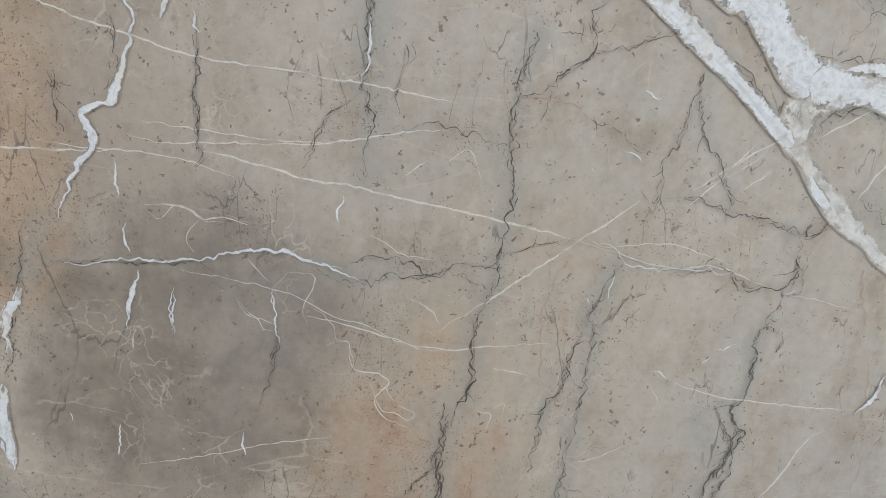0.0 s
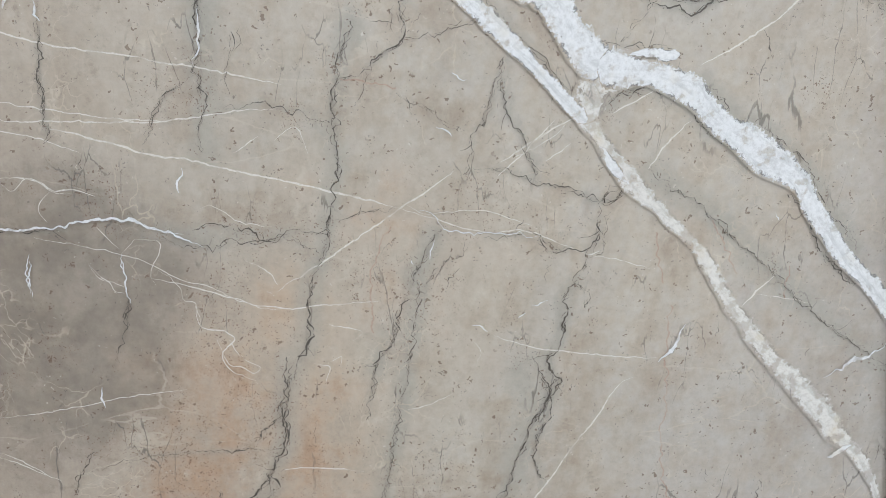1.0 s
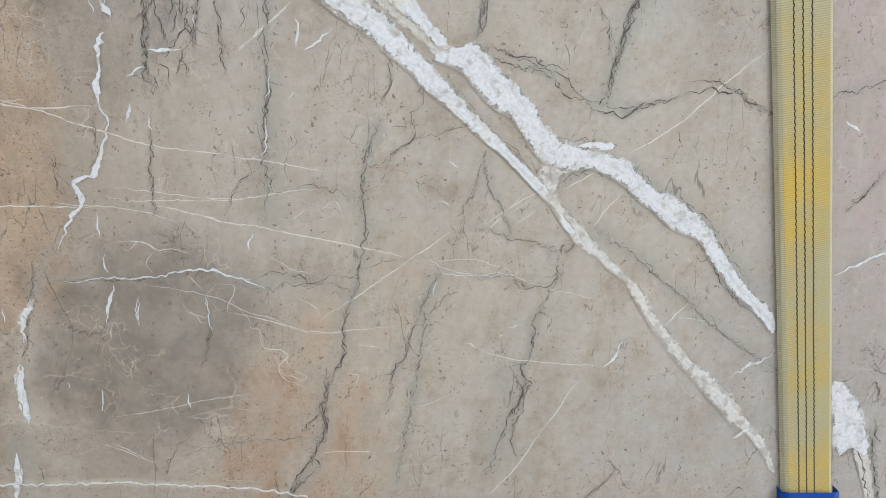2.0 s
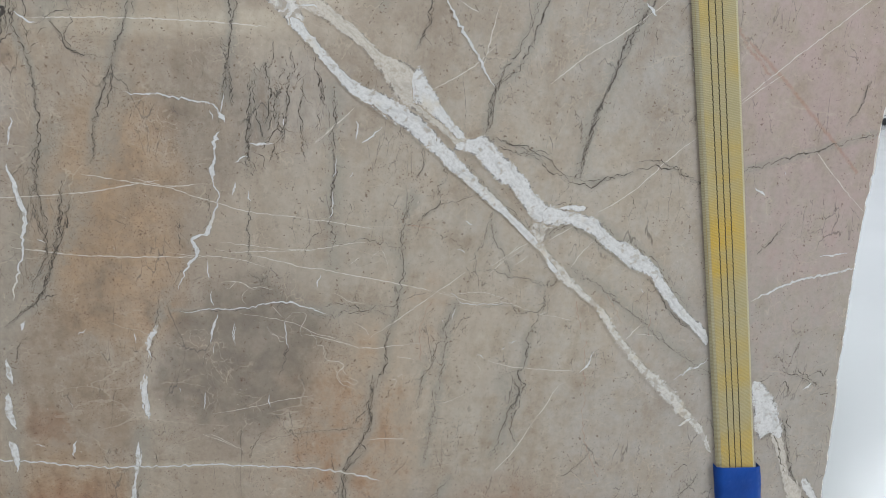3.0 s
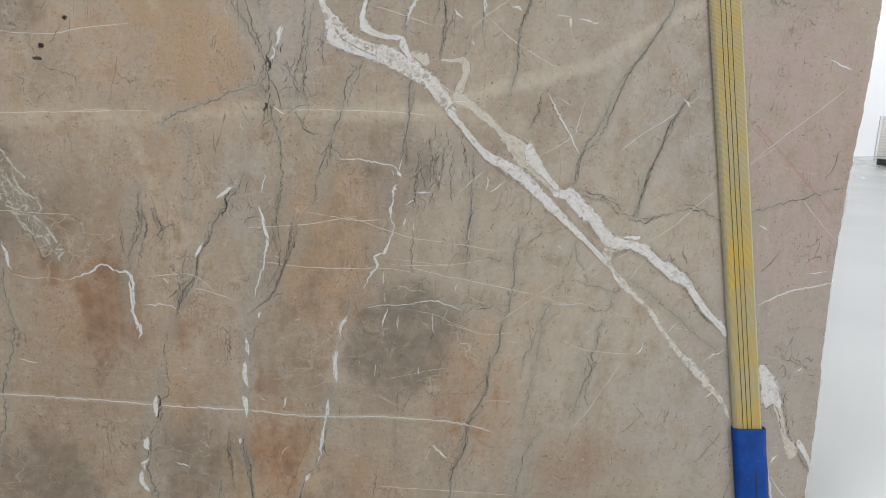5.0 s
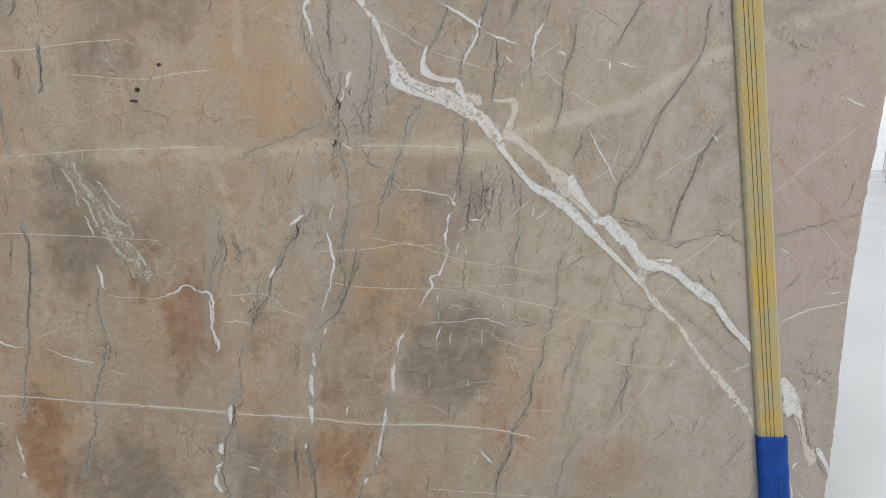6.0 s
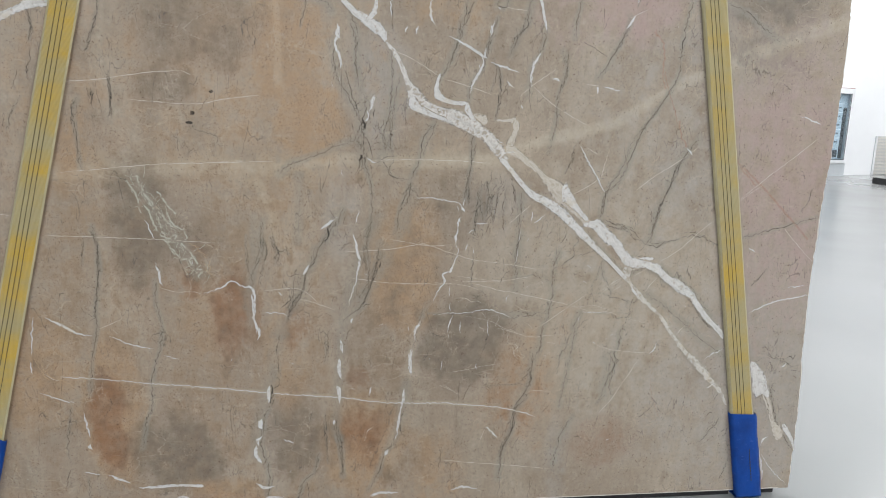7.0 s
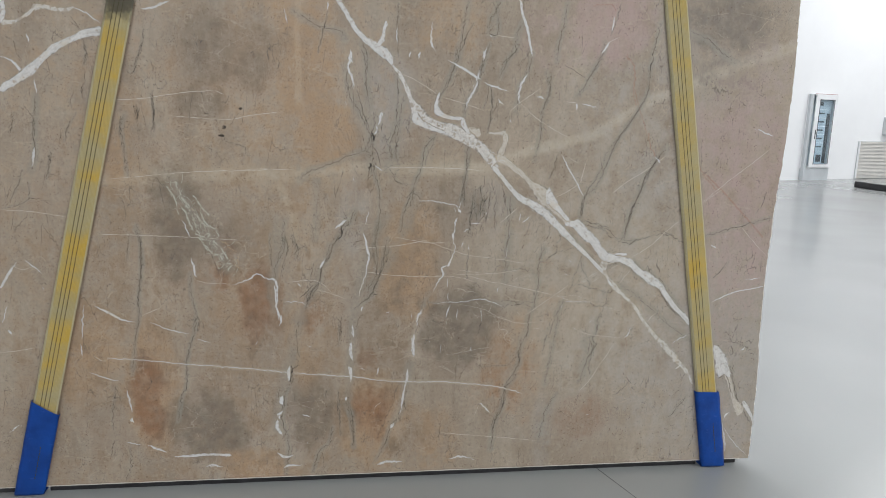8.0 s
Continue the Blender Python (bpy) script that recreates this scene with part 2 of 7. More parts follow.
MARBLE = marble_material()
VEINS = {
    "white": vein_material("white calcite", (0.47, 0.452, 0.425), (0.585, 0.572, 0.55), (0.12, 0.108, 0.096), (0.80, 0.92), 0.8, 0.98, (60, 0.34, 0.35), (0.55, 0.49, 0.39)),
    "cream": vein_material("cream calcite", (0.45, 0.41, 0.355), (0.57, 0.54, 0.49), (0.20, 0.165, 0.13), (0.66, 0.95), 0.95, 0.85, (45, 0.40, 0.25), (0.52, 0.43, 0.30)),
    "grey": vein_material("grey calcite", (0.42, 0.37, 0.31), (0.52, 0.47, 0.40), (0.12, 0.105, 0.09), (0.84, 0.95), 0.6, 0.9, (50, 0.34, 0.4)),
    "breccia": vein_material("broken white calcite", (0.46, 0.43, 0.385), (0.60, 0.575, 0.54), (0.12, 0.105, 0.09), (0.84, 0.95), 0.7, 0.96, (60, 0.34, 0.4), None, (0.33, 0.28, 0.225)),
    "pale": vein_material("pale hairline filling", (0.44, 0.385, 0.31), (0.58, 0.52, 0.44), None, (0.35, 0.95), 0.9, 0.8, (26, 0.36, 0.22)),
    "green": vein_material("greenish hairline filling", (0.34, 0.335, 0.265), (0.45, 0.44, 0.36), None, (0.3, 0.95), 1.0, 0.85, (40, 0.40, 0.1)),
    "rustpale": vein_material("tawny hairline filling", (0.40, 0.26, 0.14), (0.50, 0.35, 0.21), None, (0.25, 0.95), 1.0, 0.75, (40, 0.38, 0.1)),
    "crack": vein_material("dark hairline filling", (0.034, 0.027, 0.02), (0.082, 0.068, 0.053), None, (0.62, 0.92), 1.3, 0.95, (120, 0.36, 0.25)),
    "pit": vein_material("dark open pit", (0.02, 0.016, 0.012), (0.05, 0.042, 0.034), None, (0.6, 0.9), 1.5, 0.95, (90, 0.34, 0.3)),
    "rust": vein_material("rusty hairline filling", (0.26, 0.13, 0.085), (0.33, 0.19, 0.13), None, (0.1, 0.9), 0.8, 0.5, (30, 0.38, 0.25)),
}


# ---- building helpers ----
def part(name, bm, mat, parent=None, label=""):
    me = bpy.data.meshes.new(name)
    bm.to_mesh(me)
    bm.free()
    me.materials.append(mat)
    ob = new(name, me)
    if parent is not None:
        ob.parent = parent
    if label:
        ob["label"] = label
    return ob


def box(bm, x0, x1, y0, y1, z0, z1, bevel=0.0, m=None):
    g = bmesh.ops.create_cube(bm, size=1.0)
    vs = g["verts"]
    bmesh.ops.scale(bm, verts=vs, vec=(x1 - x0, y1 - y0, z1 - z0))
    bmesh.ops.translate(bm, verts=vs, vec=((x0 + x1) / 2, (y0 + y1) / 2, (z0 + z1) / 2))
    if bevel:
        es = list({e for v in vs for e in v.link_edges})
        r = bmesh.ops.bevel(bm, geom=es, offset=bevel, segments=2, affect="EDGES", profile=0.6)
        vs = list({v for f in r["faces"] for v in f.verts} | {v for v in vs if v.is_valid})
    if m is not None:
        bmesh.ops.transform(bm, verts=vs, matrix=m)
    return bm


def empty(name, m=None):
    ob = new(name)
    if m is not None:
        ob.matrix_world = m
    return ob

# ---- the hall ----
HALL = Matrix.Translation(PIVOT) @ Matrix.Rotation(radians(YAW), 4, "Z")   # x along the far wall, y into it


def floor_material():
    m, nt, bsdf, out = material("polished pale grey floor")
    p = position(nt)
    col = ramp(nt, noise_tex(nt, p, 0.5, 2, 0.5), (0.3, (0.25, 0.258, 0.254)), (0.7, (0.277, 0.284, 0.28)))
    col = mix(nt, smooth(nt, noise_tex(nt, p, 40, 4, 0.7), 0.62, 0.8, 0, 0.2), col, (0.30, 0.31, 0.30))
    nt.links.new(col, bsdf.inputs["Base Color"])
    nt.links.new(smooth(nt, noise_tex(nt, p, 0.6, 2), 0.3, 0.7, 0.2, 0.26), bsdf.inputs["Roughness"])
    return m


FLOOR = floor_material()
WALL = plain_material("white wall paint", (0.80, 0.81, 0.82), 0.6, 0, 0.02, 1.2, 0.15, 60)
CEILING = plain_material("white ceiling paint", (0.80, 0.80, 0.80), 0.8, 0, 0.02, 1.0)
bm = bmesh.new()
box(bm, -34, 12, -34, 0.0, -0.2, 0.0)
floor = tagged(part("floor", bm, FLOOR), "pale grey polished hall floor with faint joints", "floor", kind="structure")
floor.matrix_world = HALL
for name, dims in (("wall_north", (-34, 12, 0.0, 0.3, -0.2, 9.0)), ("wall_south", (-34, 12, -34.3, -34, -0.2, 9.0)),
                   ("wall_east", (12, 12.3, -34.3, 0.3, -0.2, 9.0)), ("wall_west", (-34.3, -34, -34.3, 0.3, -0.2, 9.0))):
    bm = bmesh.new()
    box(bm, *dims)
    tagged(part(name, bm, WALL), "plain white painted hall wall", "wall", kind="structure").matrix_world = HALL
bm = bmesh.new()
box(bm, -34.3, 12.3, -34.3, 0.3, 9.0, 9.2)
tagged(part("ceiling", bm, CEILING), "plain white hall ceiling", "ceiling", kind="structure").matrix_world = HALL
# unseen area lamps added under the ceiling; row powers balance slab, floor and wall
for j, powers in ((-29, (700, 700, 700)), (-18, (700, 700, 700)), (-4, (450, 650, 740))):
    for i in range(3):
        area_lamp("added_fill_lamp", HALL @ pose(-26 + 14 * i, j, 8.9), 5, 5, powers[i], (0.95, 0.98, 1.0))

# ---- the slab ----
SLAB_X0, SLAB_Z0, SLAB_Z1, THICK = -2.62, 0.045, 2.12, 0.022
ZONES = {k: [] for k in ("warm", "rust", "pink", "dark", "cool", "light", "halo")}
SEAMS = []   # fillings: kind, width, points
LINES = []   # soft streaks: zone, width, strength, points


def patch(kind, x, z, rx, rz, strength):
    ZONES[kind].append((x, z, rx, rz, strength))


patch("warm", -1.6, 0.95, 0.95, 1.3, 0.42)
patch("dark", -1.6, 0.65, 0.8, 0.8, 0.32)
patch("light", -0.05, 0.8, 0.45, 0.45, 0.55)
patch("dark", -0.88, 0.80, 0.24, 0.55, 0.42)
patch("cool", 0.0, 0.75, 0.75, 0.6, 0.42)
patch("cool", 0.35, 1.5, 0.6, 0.7, 0.45)
patch("cool", 0.6, 0.6, 0.35, 0.6, 0.75)
patch("light", 0.45, 0.6, 0.35, 0.45, 0.34)
patch("warm", -1.24, 1.78, 0.14, 0.34, 0.71)
patch("warm", -1.16, 1.45, 0.11, 0.11, 0.95)
patch("warm", -1.39, 1.50, 0.14, 0.17, 0.5)
patch("warm", -0.84, 0.95, 0.12, 0.24, 0.92)
patch("warm", -1.83, 0.44, 0.10, 0.28, 0.95)
patch("warm", -1.50, 0.79, 0.14, 0.22, 0.61)
patch("warm", -2.08, 0.61, 0.16, 0.22, 0.71)
patch("warm", -1.95, 1.38, 0.07, 0.20, 0.61)
patch("warm", -0.97, 0.30, 0.15, 0.21, 0.82)
patch("warm", -0.38, 0.50, 0.17, 0.24, 0.5)
patch("rust", -0.40, 0.45, 0.14, 0.16, 0.4)
patch("warm", -0.68, 1.93, 0.17, 0.14, 0.5)
patch("warm", -0.74, 0.21, 0.16, 0.14, 0.5)
patch("warm", -1.89, 1.25, 0.11, 0.18, 0.5)
patch("warm", -1.24, 0.62, 0.09, 0.23, 0.61)
patch("warm", -1.42, 0.09, 0.15, 0.09, 0.82)
patch("warm", -0.87, 0.64, 0.13, 0.20, 0.41)
patch("warm", -1.69, 0.93, 0.14, 0.18, 0.41)
patch("warm", -1.23, 1.18, 0.07, 0.24, 0.5)
patch("warm", -1.05, 0.55, 0.10, 0.20, 0.31)
patch("warm", -0.25, 0.73, 0.19, 0.17, 0.31)
patch("pink", -0.04, 1.94, 0.16, 0.15, 0.9)
patch("pink", 0.62, 1.27, 0.16, 0.27, 0.55)
patch("pink", -0.25, 1.89, 0.16, 0.17, 0.4)
patch("pink", 0.54, 1.51, 0.21, 0.14, 0.6)
patch("dark", -1.59, 1.78, 0.13, 0.13, 0.6)
patch("dark", -0.60, 0.69, 0.15, 0.14, 1.1)
patch("dark", -0.65, 0.54, 0.15, 0.10, 0.4)
patch("dark", -1.64, 0.27, 0.13, 0.14, 0.9)
patch("dark", -1.71, 1.13, 0.11, 0.20, 0.8)
patch("dark", -1.39, 0.67, 0.13, 0.14, 0.4)
patch("dark", -1.19, 0.33, 0.14, 0.15, 0.7)
patch("dark", -0.65, 1.17, 0.14, 0.12, 0.5)
patch("dark", -0.61, 1.76, 0.14, 0.11, 0.3)
patch("dark", -1.47, 1.13, 0.13, 0.13, 0.35)
patch("dark", 0.46, 1.97, 0.20, 0.13, 0.8)
patch("dark", -1.40, 1.83, 0.10, 0.08, 0.5)
patch("cool", -1.05, 1.13, 0.07, 0.16, 0.8)
patch("cool", -0.92, 1.60, 0.11, 0.20, 0.8)
patch("cool", -1.04, 0.79, 0.06, 0.26, 0.5)
patch("cool", -0.77, 0.78, 0.05, 0.17, 0.5)
patch("cool", -0.22, 0.22, 0.06, 0.19, 0.6)
patch("cool", -1.30, 0.26, 0.05, 0.23, 0.5)
patch("cool", -1.68, 0.65, 0.05, 0.33, 0.4)
patch("cool", -1.88, 0.75, 0.04, 0.37, 0.4)
patch("cool", -0.47, 1.19, 0.14, 0.12, 0.5)
patch("cool", -1.80, 1.81, 0.08, 0.12, 0.4)
patch("cool", -2.18, 1.31, 0.12, 0.26, 0.4)
patch("cool", 0.10, 1.15, 0.10, 0.19, 0.5)
patch("cool", 0.67, 0.41, 0.17, 0.30, 1.0)
patch("cool", 0.26, 0.49, 0.24, 0.29, 0.6)
patch("cool", 0.50, 0.93, 0.16, 0.26, 0.5)
patch("cool", -0.01, 0.60, 0.13, 0.18, 0.5)
patch("cool", -1.60, 1.11, 0.09, 0.13, 0.5)
patch("cool", -1.99, 0.28, 0.15, 0.17, 0.4)
patch("cool", -0.19, 1.74, 0.14, 0.13, 0.25)
patch("cool", -0.37, 0.33, 0.08, 0.24, 0.4)
patch("cool", -1.78, 1.43, 0.10, 0.13, 0.4)
patch("cool", 0.23, 0.83, 0.15, 0.15, 0.4)
patch("light", -1.43, 1.31, 0.73, 0.04, 0.5)
patch("light", -0.75, 1.34, 0.23, 0.04, 0.5)
patch("light", -1.32, 1.11, 0.09, 0.18, 0.3)
patch("light", 0.17, 0.63, 0.37, 0.31, 0.35)
patch("light", -0.06, 0.88, 0.20, 0.12, 0.3)
patch("light", -2.15, 1.52, 0.12, 0.08, 0.3)
patch("dark", -1.54, 1.06, 0.08, 0.14, 0.5)
patch("warm", -1.47, 1.71, 0.17, 0.27, 0.54)
patch("warm", -1.20, 1.66, 0.08, 0.32, 0.72)
patch("dark", -2.03, 0.42, 0.08, 0.14, 0.4)


def slab_right(z):
    """The raw right-hand edge of the slab."""
    return 0.766 + 0.012 * math.sin(z * 4.2 + 0.8) + 0.006 * noise.noise(Vector((z * 9, 3, 0))) + 0.004 * noise.noise(Vector((z * 40, 7, 0)))


def colour_zones(me, co):
    """Soft zones of colour in the stone, with wavering outlines, as attributes of a mesh that lies in its face."""
    warp = [noise.fractal(Vector((v[0] * 6, 1, v[2] * 3.5)), 0.9, 2.0, 4) for v in co]
    x = co[:, 0] + 0.035 * np.array(warp)
    z = co[:, 2] + 0.06 * np.array([noise.fractal(Vector((v[0] * 6, 9, v[2] * 3.5)), 0.9, 2.0, 4) for v in co])
    u, w = co[:, 0] + 0.004 * np.array(warp), co[:, 2]
    for kind, blobs in ZONES.items():
        f = np.zeros(len(co))
        for bx, bz, rx, rz, s in blobs:
            f = np.maximum(f, s * np.exp(-(((x - bx) / (rx * 1.25)) ** 2 + ((z - bz) / (rz * 1.25)) ** 2) ** 1.7))
        for name, width, s, points in LINES:
            if name != kind:
                continue
            for (ax, az), (cx, cz) in zip(points, points[1:]):
                near = np.nonzero((u > min(ax, cx) - 3 * width) & (u < max(ax, cx) + 3 * width) & (w > min(az, cz) - 3 * width) & (w < max(az, cz) + 3 * width))[0]
                if len(near):
                    dx, dz = cx - ax, cz - az
                    t = np.clip(((u[near] - ax) * dx + (w[near] - az) * dz) / (dx * dx + dz * dz + 1e-9), 0, 1)
                    d = np.hypot(u[near] - ax - t * dx, w[near] - az - t * dz)
                    f[near] = np.maximum(f[near], s * np.exp(-(d / width) ** 2))
        me.attributes.new(kind, "FLOAT", "POINT").data.foreach_set("value", f.astype(np.float32))


def build_slab():
    nx, nz = 420, 260
    verts, faces = [], []
    for j in range(nz + 1):
        z = SLAB_Z0 + (SLAB_Z1 - SLAB_Z0) * j / nz
        x1 = slab_right(z)
        for i in range(nx + 1):
            verts.append((SLAB_X0 + (x1 - SLAB_X0) * i / nx, 0.0, z))
    n = len(verts)
    verts += [(x + (0.006 * noise.noise(Vector((z * 14, 11, 0))) if x > 0.7 else 0.0), THICK, z) for x, y, z in verts]
    row = nx + 1
    for j in range(nz):
        for i in range(nx):
            a = j * row + i
            faces.append((a, a + 1, a + row + 1, a + row))
            faces.append((n + a, n + a + row, n + a + row + 1, n + a + 1))
    rim = [i for i in range(row)] + [j * row + nx for j in range(1, nz + 1)] + [nz * row + i for i in range(nx - 1, -1, -1)] + [j * row for j in range(nz - 1, 0, -1)]
    for a, b in zip(rim, rim[1:] + rim[:1]):
        faces.append((a, n + a, n + b, b))
    me = bpy.data.meshes.new("marble_slab")
    me.from_pydata(verts, [], faces)
    me.materials.append(MARBLE)
    me.materials.append(EDGE)
    for f in me.polygons[2 * nx * nz:]:
        f.material_index = 1
    colour_zones(me, np.array(verts))
    return tagged(new("marble_slab", me), "polished taupe marble slab with orange clouds and white veins, slung upright", "marble slab")


EDGE = plain_material("sawn marble edge", (0.52, 0.48, 0.43), 0.7, 0, 0.15, 20, 0.5, 120)


def vein(kind, width, *points):
    """Notes a filled seam in the slab's face through points (x, z), its width in millimetres (or per point)."""
    if kind in ("halo", "band", "cool"):
        size = width if width else sum(p[2] for p in points) / len(points)
        LINES.append(("light" if kind == "band" else "halo", 0.0006 * size, {"halo": 0.66, "band": 0.85, "cool": 0.6}[kind], [p[:2] for p in points]))
        return
    SEAMS.append((kind, width, points))
    length = sum(math.dist(p[:2], q[:2]) for p, q in zip(points, points[1:]))
    if kind == "crack" and length > 0.10:
        broad = length > 0.22
        LINES.append(("halo", random.Random(len(SEAMS)).uniform(0.012, 0.022) if broad else 0.008, 0.8 if broad else 0.55, [p[:2] for p in points]))


def build_seam(k, kind, width, points):
    pts = [Vector((p[0], p[1], width if width else p[2])) for p in points]
    pts = [2 * pts[0] - pts[1]] + pts + [2 * pts[-1] - pts[-2]]
    grow = {"white": 0.98, "cream": 1.05, "grey": 1.15, "pale": 0.9, "crack": 0.72, "pit": 0.78, "green": 1.0, "rustpale": 0.9, "rust": 1.4}[kind]
    least = {"crack": 1.5, "pale": 2.0, "white": 2.2}.get(kind, 3.0)
    rough = {"crack": 0.0044, "white": 0.0028, "pale": 0.0011}.get(kind, 0.003)
    line = []
    for i in range(1, len(pts) - 2):
        a, b, c, d = pts[i - 1:i + 3]
        n = max(2, int(math.hypot(c.x - b.x, c.y - b.y) / 0.003))
        for s in range(n + (i == len(pts) - 3)):
            t = s / n
            q = 0.5 * ((2 * b) + (c - a) * t + (2 * a - 5 * b + 4 * c - d) * t * t + (3 * b - a - 3 * c + d) * t ** 3)
            q.z = b.z + (c.z - b.z) * t
            line.append(q)
    bm = bmesh.new()
    uv = bm.loops.layers.uv.new("along")
    y = {"rust": -0.0003, "pale": -0.0005, "green": -0.0006, "rustpale": -0.0006, "grey": -0.0008, "crack": -0.0011, "pit": -0.0019, "cream": -0.0014, "white": -0.0017}[kind] - 0.0000005 * k
    run, rows = 0.0, []
    dice_k = random.Random(k * 13)
    kink = [0.0, dice_k.uniform(-1, 1), 0.006, 0.0]
    for i, q in enumerate(line):
        f, g = line[max(0, i - 1)], line[min(len(line) - 1, i + 1)]
        t = Vector((g.x - f.x, g.y - f.y))
        t = t.normalized() if t.length > 1e-6 else Vector((1, 0))
        side = Vector((-t.y, t.x))
        if i:
            run += math.hypot(q.x - line[i - 1].x, q.y - line[i - 1].y)
        if run >= kink[2]:
            kink = [kink[1], dice_k.uniform(-1, 1), run + dice_k.uniform(0.003, 0.010), run]
        zig = kink[0] + (kink[1] - kink[0]) * min(1.0, (run - kink[3]) / max(1e-6, kink[2] - kink[3]))
        wob = rough * (0.95 * zig + 0.7 * noise.noise(Vector((run * 38, k * 7.3, 0))) + 0.6 * noise.noise(Vector((run * 240, k * 3.1, 5))))
        size = max(least, abs(q.z)) if kind != "pale" else min(4.2, max(least, abs(q.z)))
        if kind == "crack":
            size = min(size, 5.0) * max(0.25, 0.85 + 0.8 * noise.noise(Vector((run * 26, k * 2.9, 3))) + 0.9 * noise.noise(Vector((run * 110, k * 4.1, 7))))
        if size > 10:
            wob *= 0.5
        half = 0.0005 * (size * 0.76 if size < 8 else size if size < 14 else 14 + (size - 14) * 0.68) * grow * (1 + (0.14 if size > 10 else 0.38) * noise.noise(Vector((run * 45, k * 5.7, 9))) + (0.2 if size > 10 else 0.5) * noise.noise(Vector((run * 170, k * 1.7, 4))))
        if kind in ("white", "pale", "crack", "band"):
            half *= min(1.0, 0.2 + 0.8 * min(i, len(line) - 1 - i) / max(3, min(14, 0.3 * len(line)) if abs(q.z) < 11 else 3))
        edge = slab_right(q.y) - 0.003
        a = bm.verts.new((min(edge, q.x + side.x * (wob + half)), y, q.y + side.y * (wob + half)))
        b = bm.verts.new((min(edge, q.x + side.x * (wob - half)), y, q.y + side.y * (wob - half)))
        rows.append((a, b, run))
    strips = [rows]
    if kind == "crack" and run > 0.05:
        # fainter strands that braid with the first
        for drift in (k * 11.7, k * 17.3 + 5):
            strand = []
            for i, q in enumerate(line):
                off = 0.007 * noise.noise(Vector((i * 0.16, drift, 2))) + 0.006 * noise.noise(Vector((i * 0.6, drift, 4)))
                half = 0.00055 * max(0.0, 0.1 + 2.4 * noise.noise(Vector((i * 0.22, drift, 8))))
                strand.append((bm.verts.new((q.x + off + half, y, q.y + off * 0.3)), bm.verts.new((q.x + off - half, y, q.y + off * 0.3)), i * 0.003))
            strips.append(strand)
    if kind == "crack":
        dice = random.Random(k)
        for i in range(4, len(line) - 4, 5):
            if dice.random() < 0.16:
                f, g = line[i - 1], line[i + 1]
                turn = math.atan2(g.y - f.y, g.x - f.x) + dice.choice((-1, 1)) * dice.uniform(0.15, 0.9)
                x, z, twig, steps = line[i].x, line[i].y, [], dice.randint(3, 8)
                for s in range(steps + 1):
                    half = 0.0005 * (1 - 0.7 * s / steps)
                    nx, nz = -math.sin(turn) * half, math.cos(turn) * half
                    twig.append((bm.verts.new((x + nx, y, z + nz)), bm.verts.new((x - nx, y, z - nz)), s * 0.003))
                    turn += dice.uniform(-0.5, 0.5)
                    x, z = x + math.cos(turn) * 0.0035, z + math.sin(turn) * 0.0035
                strips.append(twig)
    for (a, b, r0), (c, d, r1) in (pair for rows in strips for pair in zip(rows, rows[1:])):
        face = bm.faces.new((a, b, d, c))
        for loop, w in zip(face.loops, ((r0, 1), (r0, 0), (r1, 0), (r1, 1))):
            loop[uv].uv = w
    names = {"crack": ("hairline", "dark hairline"), "pale": ("hairline", "pale hairline"), "green": ("hairline", "greenish hairline"), "rustpale": ("hairline", "tawny hairline"), "pit": ("pit", "dark open pit"), "rust": ("hairline", "rusty hairline"),
             "white": ("vein", "white calcite vein"),
             "cream": ("vein", "cream calcite vein"), "grey": ("vein", "grey calcite vein")}[kind]
    ob = part(names[0], bm, VEINS[kind], slab, names[1])
    colour_zones(ob.data, np.array([v.co[:] for v in ob.data.vertices]))


def edge_run(points, count):
    """Evenly spaced points along a smooth curve through points (x, z)."""
    pts = [Vector(p) for p in points]
    pts = [2 * pts[0] - pts[1]] + pts + [2 * pts[-1] - pts[-2]]
    fine = []
    for a, b, c, d in zip(pts, pts[1:], pts[2:], pts[3:]):
        for s in range(12):
            t = s / 12
            fine.append(0.5 * ((2 * b) + (c - a) * t + (2 * a - 5 * b + 4 * c - d) * t * t + (3 * b - a - 3 * c + d) * t ** 3))
    fine.append(pts[-2])
    run = [0.0]
    for a, b in zip(fine, fine[1:]):
        run.append(run[-1] + (b - a).length)
    at = np.linspace(0, run[-1], count)
    return np.stack([np.interp(at, run, [p.x for p in fine]), np.interp(at, run, [p.y for p in fine])], 1), run[-1]


BODIES = []   # broad fillings: kind, lower edge, upper edge


def body(kind, lower, upper):
    BODIES.append((kind, lower, upper))


